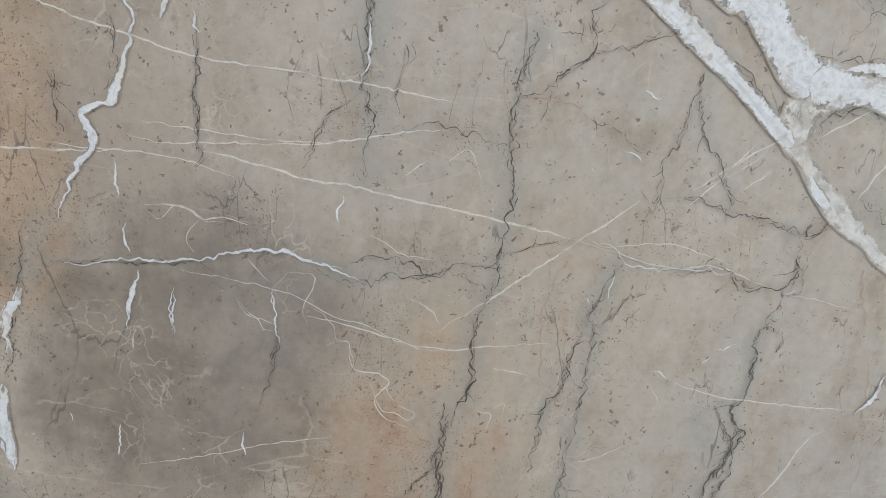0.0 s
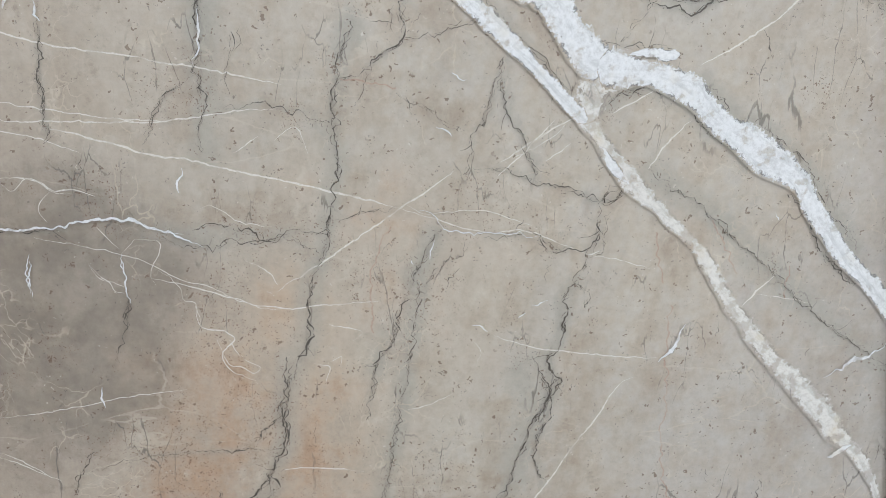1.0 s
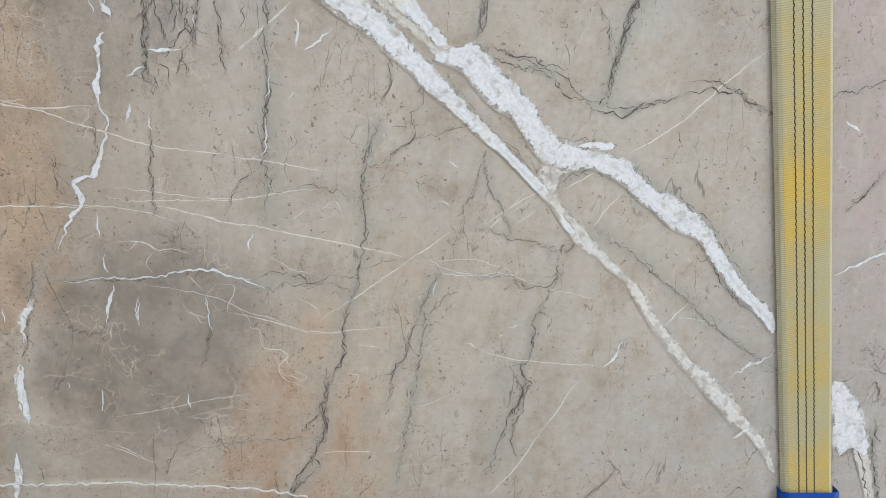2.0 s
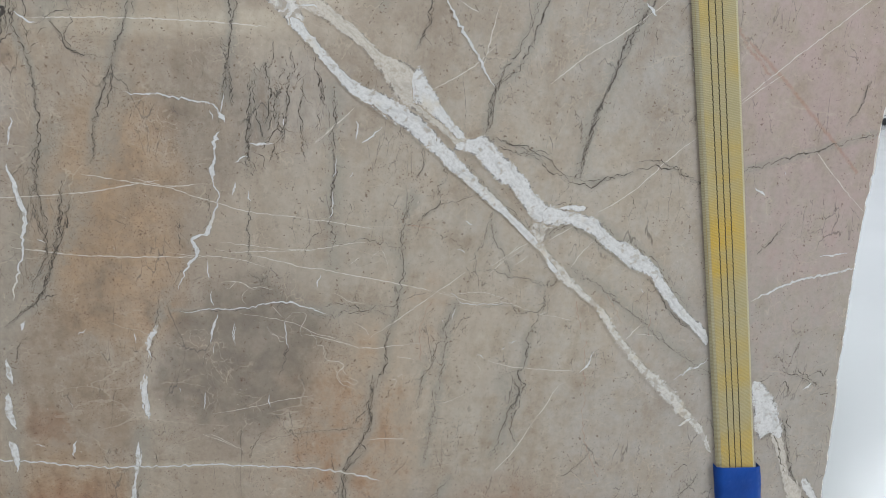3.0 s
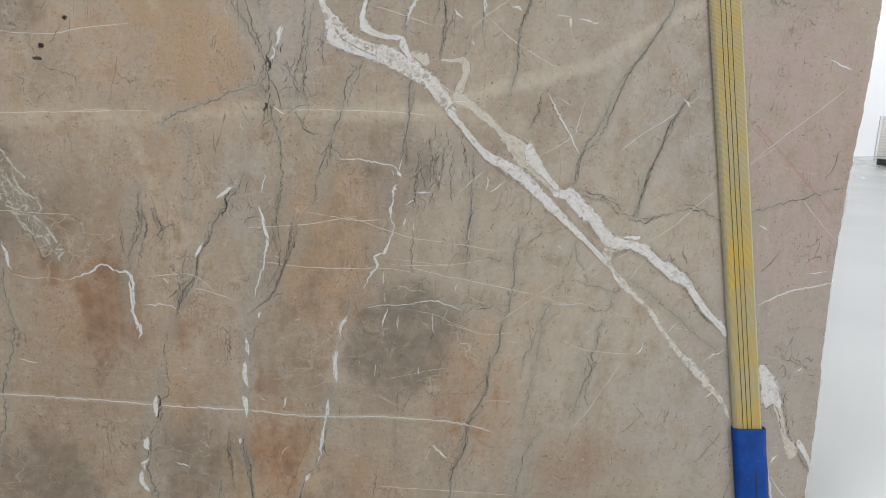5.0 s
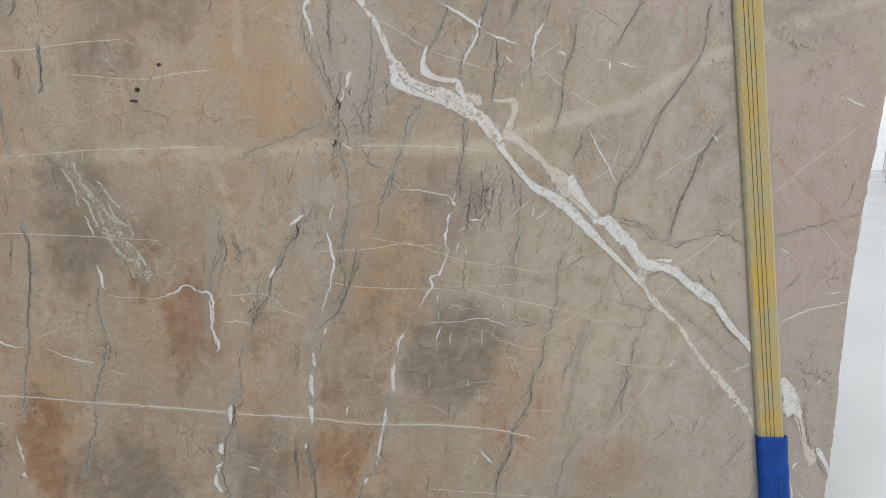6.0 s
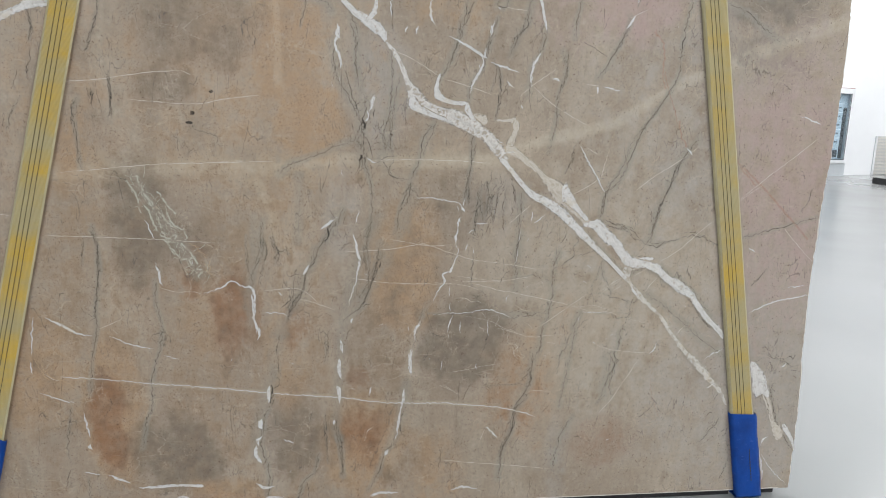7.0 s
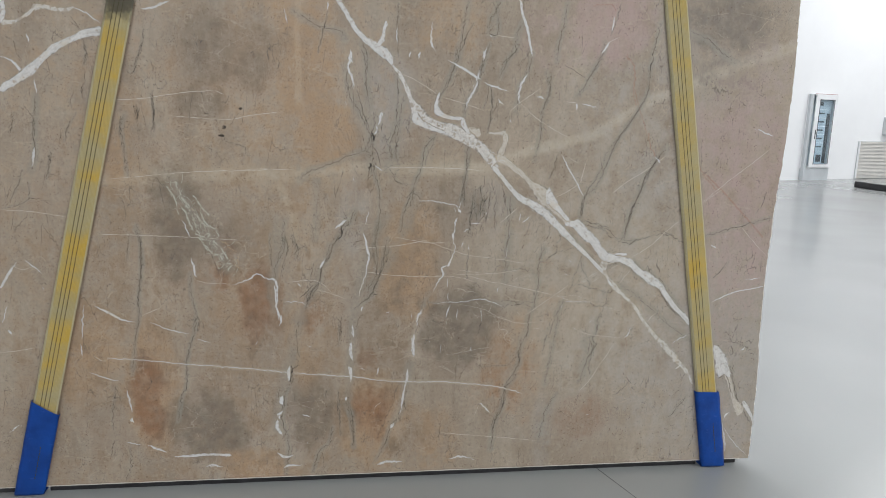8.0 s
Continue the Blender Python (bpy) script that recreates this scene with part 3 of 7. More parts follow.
def build_body(k, kind, lower, upper):
    """A broad vein between two ragged edges."""
    length = edge_run(lower, 8)[1]
    n = max(8, int(length / 0.0022))
    low, high = edge_run(lower, n)[0], edge_run(upper, n)[0]
    bm = bmesh.new()
    uv = bm.loops.layers.uv.new("along")
    y = {"grey": -0.0012, "breccia": -0.0014, "cream": -0.0016, "white": -0.0020}[kind] - 0.000004 * k
    rows = []
    for i, (a, b) in enumerate(zip(low, high)):
        a, b = Vector(a), Vector(b)
        side = (b - a).normalized()
        run = length * i / n
        jag = [0.0035 * noise.noise(Vector((run * 42, k * 3.7, o))) + 0.0030 * noise.noise(Vector((run * 150, k * 5.3, o))) + 0.0016 * noise.noise(Vector((run * 420, k * 2.1, o))) for o in (1, 6)]
        taper = min(1.0, 0.25 + min(i, n - 1 - i) / 6)
        mid = (a + b) / 2
        a, b = mid + (a - mid) * taper + side * jag[0] * taper, mid + (b - mid) * taper + side * jag[1] * taper
        rows.append([bm.verts.new((q.x, y, q.y)) for q in (a - side * 0.0015, mid, b + side * 0.0015)])
    for i, (r0, r1) in enumerate(zip(rows, rows[1:])):
        u0, u1 = length * i / n, length * (i + 1) / n
        for c in (0, 1):
            f = bm.faces.new((r0[c], r1[c], r1[c + 1], r0[c + 1]))
            for loop, w in zip(f.loops, ((u0, c / 2), (u1, c / 2), (u1, c / 2 + 0.5), (u0, c / 2 + 0.5))):
                loop[uv].uv = w
    bmesh.ops.recalc_face_normals(bm, faces=bm.faces[:])
    ob = part("vein", bm, VEINS[kind], slab, {"white": "white calcite vein", "cream": "cream calcite vein", "grey": "grey calcite vein", "breccia": "broken white calcite vein"}[kind])
    colour_zones(ob.data, np.array([v.co[:] for v in ob.data.vertices]))


vein("white", 0, (0.023, 0.898, 6), (0.042, 0.875, 14), (0.061, 0.854, 8))
vein("crack", 2.6, (-0.418, 1.233), (-0.410, 1.201), (-0.413, 1.189), (-0.409, 1.173), (-0.418, 1.152), (-0.416, 1.126), (-0.413, 1.101), (-0.410, 1.084), (-0.417, 1.062), (-0.415, 1.031), (-0.418, 1.013), (-0.417, 0.995), (-0.423, 0.977), (-0.417, 0.954), (-0.415, 0.941), (-0.423, 0.913), (-0.420, 0.884))
vein("white", 0, (-0.409, 1.101, 1.7), (-0.411, 1.079, 3), (-0.415, 1.062, 2.6))
vein("white", 0, (-0.416, 1.036, 1.8), (-0.416, 1.015, 4), (-0.419, 0.995, 2.7), (-0.424, 0.975, 4))
vein("crack", 3.8, (-0.260, 1.026), (-0.261, 1.010), (-0.270, 0.992), (-0.273, 0.969), (-0.275, 0.950), (-0.278, 0.936), (-0.276, 0.924), (-0.283, 0.917), (-0.280, 0.905), (-0.272, 0.874), (-0.276, 0.855), (-0.279, 0.840), (-0.277, 0.827), (-0.286, 0.806), (-0.288, 0.775), (-0.295, 0.760))
vein("crack", 5.3, (-0.295, 0.760), (-0.305, 0.730), (-0.307, 0.704), (-0.305, 0.678), (-0.312, 0.651), (-0.324, 0.636), (-0.331, 0.615), (-0.336, 0.588), (-0.343, 0.566), (-0.339, 0.549), (-0.337, 0.530), (-0.343, 0.510), (-0.353, 0.494), (-0.359, 0.479), (-0.352, 0.465), (-0.369, 0.443), (-0.379, 0.432), (-0.394, 0.419), (-0.396, 0.395))
vein("crack", 2.8, (-0.276, 0.924), (-0.269, 0.917), (-0.280, 0.905))
vein("crack", 2.7, (-0.240, 1.122), (-0.236, 1.100), (-0.243, 1.074), (-0.250, 1.060))
vein("crack", 2.8, (-0.273, 0.966), (-0.260, 0.967), (-0.244, 0.977), (-0.224, 0.992), (-0.202, 1.011), (-0.206, 1.043), (-0.192, 1.063), (-0.197, 1.088))
vein("crack", 1.9, (-0.251, 0.943), (-0.244, 0.974))
vein("crack", 1.9, (-0.202, 1.011), (-0.170, 1.016), (-0.143, 1.024), (-0.125, 1.033))
vein("crack", 2.8, (-0.396, 0.931), (-0.373, 0.933), (-0.360, 0.939), (-0.345, 0.937), (-0.333, 0.931), (-0.315, 0.930), (-0.297, 0.924), (-0.283, 0.919))
vein("crack", 1.9, (-0.093, 0.994), (-0.093, 0.970), (-0.084, 0.932), (-0.071, 0.913), (-0.060, 0.891), (-0.047, 0.863))
vein("crack", 1.9, (-0.093, 0.994), (-0.098, 0.970), (-0.106, 0.941), (-0.110, 0.922), (-0.124, 0.913), (-0.124, 0.883), (-0.128, 0.864))
vein("crack", 1.9, (-0.210, 0.951), (-0.177, 0.937), (-0.153, 0.922), (-0.133, 0.913))
vein("crack", 2.0, (-0.128, 0.869), (-0.088, 0.871), (-0.058, 0.858), (-0.018, 0.848), (0.007, 0.843), (0.023, 0.832), (0.043, 0.834), (0.061, 0.850))
vein("crack", 2.9, (-0.435, 0.796), (-0.412, 0.802), (-0.384, 0.797), (-0.352, 0.786), (-0.324, 0.794), (-0.296, 0.792), (-0.281, 0.793))
vein("crack", 1.9, (-0.489, 0.789), (-0.435, 0.778), (-0.407, 0.775), (-0.398, 0.785), (-0.366, 0.782), (-0.333, 0.788), (-0.295, 0.770))
vein("crack", 1.9, (-0.150, 1.089), (-0.116, 1.053), (-0.087, 1.026), (-0.047, 0.989), (-0.016, 0.956))
vein("crack", 2.2, (0.084, 0.872), (0.122, 0.847), (0.155, 0.826), (0.201, 0.789), (0.259, 0.745), (0.309, 0.700), (0.358, 0.665), (0.395, 0.642), (0.430, 0.617))
vein("crack", 2.8, (-0.082, 1.143), (-0.061, 1.130), (-0.037, 1.122), (-0.009, 1.114), (0.020, 1.101), (0.031, 1.088), (0.062, 1.063))
vein("crack", 2.8, (0.145, 1.267), (0.133, 1.245), (0.122, 1.223), (0.110, 1.196), (0.108, 1.174), (0.106, 1.148), (0.094, 1.125), (0.089, 1.102), (0.078, 1.093), (0.079, 1.079))
vein("crack", 2.8, (0.063, 1.204), (0.074, 1.187), (0.082, 1.165), (0.091, 1.138))
vein("crack", 3.9, (0.062, 1.061), (0.077, 1.052), (0.102, 1.049), (0.117, 1.047), (0.135, 1.057), (0.149, 1.065), (0.168, 1.069), (0.197, 1.072))
vein("crack", 4.9, (0.211, 1.082), (0.235, 1.089), (0.249, 1.094), (0.265, 1.087), (0.280, 1.083), (0.300, 1.088), (0.312, 1.074), (0.328, 1.071), (0.340, 1.060), (0.356, 1.056))
vein("crack", 1.9, (0.037, 1.014), (0.055, 1.035), (0.072, 1.056), (0.088, 1.089))
vein("crack", 2.6, (-0.088, 1.254), (-0.099, 1.241), (-0.102, 1.220), (-0.102, 1.186), (-0.109, 1.168), (-0.115, 1.160))
vein("crack", 3.1, (0.017, 0.776), (0.019, 0.755), (0.010, 0.737), (0.024, 0.717), (0.021, 0.701))
vein("crack", 3.1, (0.029, 0.812), (0.032, 0.786), (0.017, 0.776), (-0.003, 0.779), (-0.023, 0.771), (-0.039, 0.787))
vein("crack", 2.0, (0.052, 0.847), (0.033, 0.832), (0.029, 0.812))
vein("crack", 4.4, (0.010, 0.737), (-0.004, 0.713), (0.001, 0.697), (-0.002, 0.653), (-0.019, 0.637), (-0.012, 0.615), (-0.001, 0.603), (-0.015, 0.575), (-0.027, 0.559), (-0.033, 0.536), (-0.042, 0.508), (-0.051, 0.485), (-0.060, 0.450), (-0.070, 0.433))
vein("crack", 5.5, (-0.001, 0.609), (-0.011, 0.598), (-0.022, 0.567), (-0.029, 0.548))
vein("crack", 3.1, (-0.210, 0.696), (-0.204, 0.675), (-0.211, 0.654), (-0.226, 0.638), (-0.230, 0.606), (-0.237, 0.578), (-0.236, 0.556))
vein("crack", 2.1, (-0.162, 0.794), (-0.171, 0.768), (-0.185, 0.743), (-0.179, 0.722), (-0.183, 0.680), (-0.187, 0.648), (-0.195, 0.593), (-0.203, 0.538), (-0.212, 0.481), (-0.219, 0.423))
vein("crack", 2.1, (-0.499, 0.512), (-0.461, 0.516), (-0.402, 0.515), (-0.388, 0.521), (-0.363, 0.517), (-0.343, 0.512))
vein("crack", 3.2, (-0.343, 0.566), (-0.353, 0.555), (-0.368, 0.539), (-0.376, 0.528))
vein("crack", 2.2, (-0.423, 0.463), (-0.416, 0.434), (-0.419, 0.397))
vein("crack", 2.4, (0.285, 0.457), (0.284, 0.426), (0.276, 0.395))
vein("crack", 5.0, (0.384, 0.367), (0.400, 0.382), (0.413, 0.373))
vein("crack", 3.6, (0.445, 0.504), (0.443, 0.480))
vein("rust", 3.4, (0.132, 0.704), (0.132, 0.649), (0.139, 0.581), (0.140, 0.511), (0.152, 0.451), (0.173, 0.401), (0.189, 0.363))
vein("pale", 3.5, (-0.789, 1.060), (-0.720, 1.040), (-0.681, 1.026), (-0.633, 1.011), (-0.575, 0.994), (-0.516, 0.987), (-0.430, 0.975), (-0.377, 0.967), (-0.333, 0.958))
vein("pale", 2.7, (-0.647, 0.922), (-0.614, 0.913), (-0.580, 0.915), (-0.520, 0.915), (-0.458, 0.917), (-0.378, 0.930), (-0.342, 0.931))
vein("pale", 2.7, (-0.634, 0.934), (-0.571, 0.926), (-0.502, 0.918), (-0.449, 0.916))
vein("pale", 2.7, (-0.732, 0.913), (-0.682, 0.907), (-0.632, 0.904), (-0.581, 0.894), (-0.547, 0.880))
vein("pale", 4.7, (-0.580, 0.908), (-0.520, 0.894), (-0.477, 0.881), (-0.433, 0.875), (-0.388, 0.865), (-0.342, 0.855), (-0.296, 0.845), (-0.249, 0.835), (-0.211, 0.825))
vein("pale", 3.0, (-0.211, 0.825), (-0.172, 0.814), (-0.133, 0.801), (-0.094, 0.795), (-0.054, 0.797), (-0.013, 0.781), (0.018, 0.770))
vein("pale", 6.9, (-0.343, 0.723), (-0.324, 0.737), (-0.286, 0.762), (-0.248, 0.790), (-0.201, 0.824), (-0.155, 0.857), (-0.144, 0.867))
vein("pale", 5.9, (-0.090, 0.878), (-0.061, 0.898), (-0.023, 0.922), (-0.003, 0.932))
vein("pale", 3.9, (-0.092, 0.863), (-0.069, 0.885), (-0.028, 0.927))
vein("pale", 4.0, (0.034, 0.935), (0.081, 0.961))
vein("pale", 5.9, (0.132, 0.991), (0.174, 1.015), (0.220, 1.049), (0.264, 1.092), (0.308, 1.130), (0.339, 1.155))
vein("pale", 4.8, (0.423, 1.221), (0.476, 1.261), (0.512, 1.285))
vein("pale", 3.0, (-0.482, 0.739), (-0.436, 0.728), (-0.399, 0.716), (-0.362, 0.705), (-0.324, 0.702), (-0.295, 0.706), (-0.227, 0.710))
vein("pale", 3.7, (-0.636, 0.852), (-0.610, 0.852), (-0.593, 0.848), (-0.580, 0.840), (-0.558, 0.840), (-0.536, 0.833))
vein("white", 0, (-0.717, 0.792, 1.8), (-0.657, 0.795, 2.8), (-0.604, 0.796, 4), (-0.569, 0.801, 4), (-0.542, 0.807, 4), (-0.497, 0.806, 5), (-0.462, 0.796, 4), (-0.444, 0.790, 1.9))
vein("pale", 3.3, (-0.087, 0.666), (-0.056, 0.655), (-0.004, 0.644), (0.059, 0.638), (0.123, 0.633))
vein("pale", 5.7, (0.093, 0.608), (0.073, 0.595), (0.050, 0.550), (0.026, 0.516), (0.007, 0.482), (-0.022, 0.436), (-0.052, 0.402), (-0.064, 0.384))
vein("white", 0, (0.347, 0.604, 2.3), (0.370, 0.617, 5), (0.385, 0.630, 8), (0.407, 0.635, 5), (0.429, 0.654, 5))
vein("white", 0, (0.123, 0.630, 6), (0.138, 0.643, 8), (0.145, 0.660, 6), (0.152, 0.680, 3))
vein("white", 9.6, (0.373, 0.487), (0.389, 0.494), (0.405, 0.503))
vein("pale", 4.4, (0.222, 0.700), (0.241, 0.724), (0.260, 0.743))
vein("pale", 4.0, (0.084, 0.872), (0.102, 0.902), (0.129, 0.930))
vein("pale", 3.1, (-0.686, 0.521), (-0.651, 0.505), (-0.624, 0.488))
vein("pale", 3.0, (-0.437, 0.707), (-0.433, 0.681), (-0.409, 0.675), (-0.395, 0.664), (-0.410, 0.644), (-0.396, 0.622), (-0.372, 0.611))
vein("pale", 3.1, (-0.285, 0.682), (-0.246, 0.673), (-0.256, 0.660))
vein("pale", 3.1, (-0.304, 0.632), (-0.285, 0.627), (-0.289, 0.608))
vein("pale", 3.0, (-0.380, 0.762), (-0.352, 0.746), (-0.343, 0.731))
vein("pale", 1.9, (-0.342, 0.898), (-0.319, 0.913), (-0.305, 0.884))
vein("pale", 1.9, (-0.387, 0.884), (-0.360, 0.903))
vein("pale", 3.3, (-0.344, 0.488), (-0.304, 0.491), (-0.243, 0.483))
vein("white", 0, (-0.794, 1.220, 4), (-0.765, 1.215, 5), (-0.719, 1.215, 5), (-0.681, 1.207, 5), (-0.646, 1.203, 5), (-0.632, 1.190, 6), (-0.622, 1.177, 14), (-0.618, 1.166, 6))
vein("white", 0, (-0.627, 1.149, 7), (-0.635, 1.138, 12), (-0.638, 1.113, 6), (-0.641, 1.092, 8), (-0.644, 1.075, 13), (-0.645, 1.061, 5), (-0.642, 1.045, 3), (-0.633, 1.028, 4), (-0.637, 1.007, 5), (-0.647, 0.985, 6), (-0.656, 0.958, 12), (-0.666, 0.949, 7), (-0.684, 0.938, 10), (-0.679, 0.917, 8), (-0.687, 0.899, 8), (-0.702, 0.876, 7), (-0.712, 0.853, 6), (-0.720, 0.839, 4))
vein("white", 0, (-0.764, 0.766, 7), (-0.768, 0.754, 9), (-0.781, 0.735, 9), (-0.782, 0.715, 6), (-0.781, 0.696, 5))
vein("white", 0, (-0.792, 0.661, 8), (-0.799, 0.631, 13), (-0.794, 0.610, 12), (-0.797, 0.589, 10), (-0.792, 0.573, 12), (-0.790, 0.561, 8))
vein("white", 0, (-0.814, 0.511, 8), (-0.815, 0.478, 13), (-0.824, 0.434, 10), (-0.828, 0.421, 8))
vein("white", 0, (-0.602, 1.053, 5), (-0.607, 1.027, 8))
vein("white", 0, (-0.579, 1.038, 3), (-0.576, 1.016, 6))
vein("white", 0, (-0.573, 1.126, 7), (-0.547, 1.126, 6), (-0.528, 1.129, 2.5))
vein("white", 3.6, (-0.603, 1.092), (-0.590, 1.099), (-0.577, 1.103))
vein("white", 0, (-0.508, 1.175, 6), (-0.509, 1.161, 4))
vein("white", 4.4, (-0.618, 1.218), (-0.622, 1.186))
vein("white", 0, (-0.372, 1.174, 6), (-0.369, 1.157, 4), (-0.373, 1.136, 6))
vein("white", 0, (-0.360, 1.132, 8), (-0.341, 1.145, 5), (-0.320, 1.161, 2.6))
vein("pale", 5.1, (-0.452, 1.130), (-0.422, 1.156), (-0.400, 1.175), (-0.375, 1.198))
vein("white", 0, (-0.647, 0.786, 4), (-0.650, 0.767, 7), (-0.658, 0.747, 5), (-0.662, 0.723, 4))
vein("white", 2.9, (-0.652, 0.722), (-0.657, 0.702))
vein("white", 2.8, (-0.613, 0.761), (-0.617, 0.722))
vein("white", 3.9, (-0.676, 0.616), (-0.679, 0.579))
vein("white", 3.3, (-0.660, 0.899), (-0.659, 0.876), (-0.661, 0.858))
vein("white", 0, (-0.654, 0.834, 2.7), (-0.655, 0.805, 5))
vein("white", 0, (-0.548, 0.606, 3), (-0.547, 0.579, 4))
vein("white", 0, (-0.512, 0.769, 1.9), (-0.510, 0.709, 2.9))
vein("white", 0, (-0.442, 0.866, 2.8), (-0.448, 0.846, 6), (-0.446, 0.839, 2.8))
vein("pale", 1.9, (-0.549, 0.755), (-0.536, 0.740), (-0.514, 0.729))
vein("crack", 3.3, (-0.572, 1.196), (-0.575, 1.164), (-0.576, 1.123), (-0.580, 1.089), (-0.575, 1.064))
vein("crack", 4.1, (-0.575, 1.164), (-0.574, 1.131))
vein("crack", 2.6, (-0.574, 1.020), (-0.578, 0.985), (-0.580, 0.940), (-0.579, 0.904))
vein("crack", 3.3, (-0.498, 1.222), (-0.503, 1.198), (-0.511, 1.153), (-0.500, 1.133))
vein("crack", 3.3, (-0.445, 1.200), (-0.442, 1.176), (-0.446, 1.155))
vein("crack", 3.5, (-0.708, 0.980), (-0.707, 0.962), (-0.710, 0.944), (-0.704, 0.922))
vein("crack", 2.6, (-0.657, 1.032), (-0.653, 1.011), (-0.654, 0.984), (-0.663, 0.962))
vein("crack", 2.9, (-0.510, 0.719), (-0.519, 0.668), (-0.530, 0.637))
vein("crack", 2.3, (-0.793, 1.235), (-0.779, 1.220))
vein("crack", 2.4, (-0.805, 1.196), (-0.787, 1.189), (-0.785, 1.165), (-0.769, 1.144))
vein("crack", 2.8, (-0.819, 0.718), (-0.794, 0.708), (-0.783, 0.711))
vein("crack", 2.8, (-0.734, 0.796), (-0.657, 0.793), (-0.569, 0.795))
vein("cool", 0, (-0.734, 0.839, 30), (-0.751, 0.802, 28), (-0.762, 0.769, 20), (-0.778, 0.715, 15))
vein("white", 0, (-0.912, 1.738, 11), (-0.915, 1.759, 34), (-0.939, 1.783, 64), (-0.978, 1.809, 47), (-1.022, 1.838, 28), (-1.057, 1.878, 25), (-1.089, 1.930, 23), (-1.117, 1.969, 21), (-1.134, 1.998, 21))
vein("white", 0, (-0.972, 1.807, 21), (-0.949, 1.829, 26), (-0.941, 1.865, 13), (-0.933, 1.901, 19))
vein("white", 0, (-2.294, 1.925, 27), (-2.288, 1.868, 21), (-2.304, 1.825, 19))
vein("white", 0, (-2.237, 1.660, 14), (-2.272, 1.698, 8), (-2.308, 1.712, 6))
vein("white", 6.8, (-2.215, 1.794), (-2.209, 1.763))
vein("white", 0, (-2.200, 1.637, 6), (-2.192, 1.587, 8))
vein("white", 0, (-1.812, 1.898, 6), (-1.772, 1.910, 10), (-1.722, 1.932, 10))
vein("white", 0, (-2.212, 1.390, 10), (-2.217, 1.363, 12), (-2.228, 1.311, 4))
vein("white", 0, (-2.035, 0.789, 7), (-1.999, 0.770, 11), (-1.959, 0.747, 11), (-1.928, 0.729, 9), (-1.887, 0.722, 7))
vein("white", 0, (-1.834, 0.723, 4), (-1.782, 0.700, 4), (-1.761, 0.688, 7), (-1.687, 0.671, 7))
vein("white", 4.5, (-1.655, 0.652), (-1.606, 0.635))
vein("pale", 6.7, (-1.656, 0.891), (-1.607, 0.877), (-1.553, 0.877), (-1.521, 0.870))
vein("white", 0, (-1.517, 0.870, 4), (-1.456, 0.893, 7), (-1.423, 0.916, 7), (-1.391, 0.900, 7), (-1.351, 0.886, 9), (-1.347, 0.812, 9), (-1.348, 0.770, 12))
vein("white", 0, (-1.343, 0.756, 7), (-1.330, 0.737, 12), (-1.335, 0.702, 7))
vein("white", 4.6, (-1.314, 0.800), (-1.259, 0.800), (-1.232, 0.788))
vein("white", 0, (-1.756, 0.155, 9), (-1.678, 0.154, 14), (-1.623, 0.159, 12), (-1.533, 0.151, 14))
vein("white", 6.9, (-1.939, 0.223), (-1.885, 0.209))
vein("white", 0, (-1.859, 0.208, 7), (-1.821, 0.190, 12), (-1.784, 0.173, 7))
vein("white", 0, (-1.635, 0.105, 5), (-1.606, 0.111, 14), (-1.568, 0.102, 5))
vein("white", 0, (-2.067, 0.519, 4), (-2.012, 0.499, 7), (-1.956, 0.482, 7))
vein("white", 0, (-1.347, 0.158, 7), (-1.321, 0.137, 15), (-1.282, 0.138, 7))
vein("white", 0, (-1.322, 0.084, 7), (-1.301, 0.096, 12), (-1.247, 0.096, 7))
vein("white", 12.1, (-1.068, 0.394), (-1.068, 0.376))
vein("white", 0, (-0.824, 0.430, 10), (-0.832, 0.380, 12), (-0.835, 0.325, 7))
vein("white", 0, (-0.760, 0.765, 10), (-0.778, 0.732, 10), (-0.781, 0.695, 5))
vein("white", 0, (-1.004, 1.084, 9), (-0.996, 1.043, 11), (-0.986, 0.985, 9), (-0.994, 0.927, 7), (-1.009, 0.869, 5), (-1.022, 0.822, 7))
vein("white", 0, (-0.989, 1.169, 7), (-0.998, 1.119, 5))
vein("white", 0, (-1.170, 0.960, 9), (-1.174, 0.936, 7))
vein("white", 0, (-1.068, 1.790, 9), (-1.064, 1.755, 17), (-1.076, 1.727, 9), (-1.058, 1.682, 11), (-1.054, 1.650, 9))
vein("white", 0, (-1.316, 1.928, 4), (-1.310, 1.898, 6), (-1.304, 1.874, 4))
vein("white", 0, (-1.152, 1.961, 6), (-1.154, 1.930, 8))
vein("white", 9.9, (-0.939, 1.557), (-0.949, 1.531))
vein("white", 7.7, (-0.966, 1.509), (-0.959, 1.487))
vein("white", 0, (-0.697, 1.771, 4), (-0.629, 1.737, 11), (-0.560, 1.699, 11))
vein("white", 0, (-0.546, 1.686, 9), (-0.490, 1.671, 9), (-0.444, 1.655, 5))
vein("pale", 6.6, (-0.894, 1.720), (-0.805, 1.681), (-0.726, 1.634))
vein("pale", 6.7, (-0.715, 1.626), (-0.647, 1.611), (-0.578, 1.591), (-0.538, 1.577))
vein("white", 6.8, (-0.486, 1.627), (-0.459, 1.604))
vein("white", 0, (-0.418, 2.017, 11), (-0.403, 1.955, 11), (-0.382, 1.902, 13), (-0.367, 1.839, 11), (-0.355, 1.805, 9))
vein("white", 9.1, (-0.371, 1.726), (-0.395, 1.685), (-0.400, 1.615))
vein("white", 0, (-0.551, 1.809, 7), (-0.550, 1.781, 9))
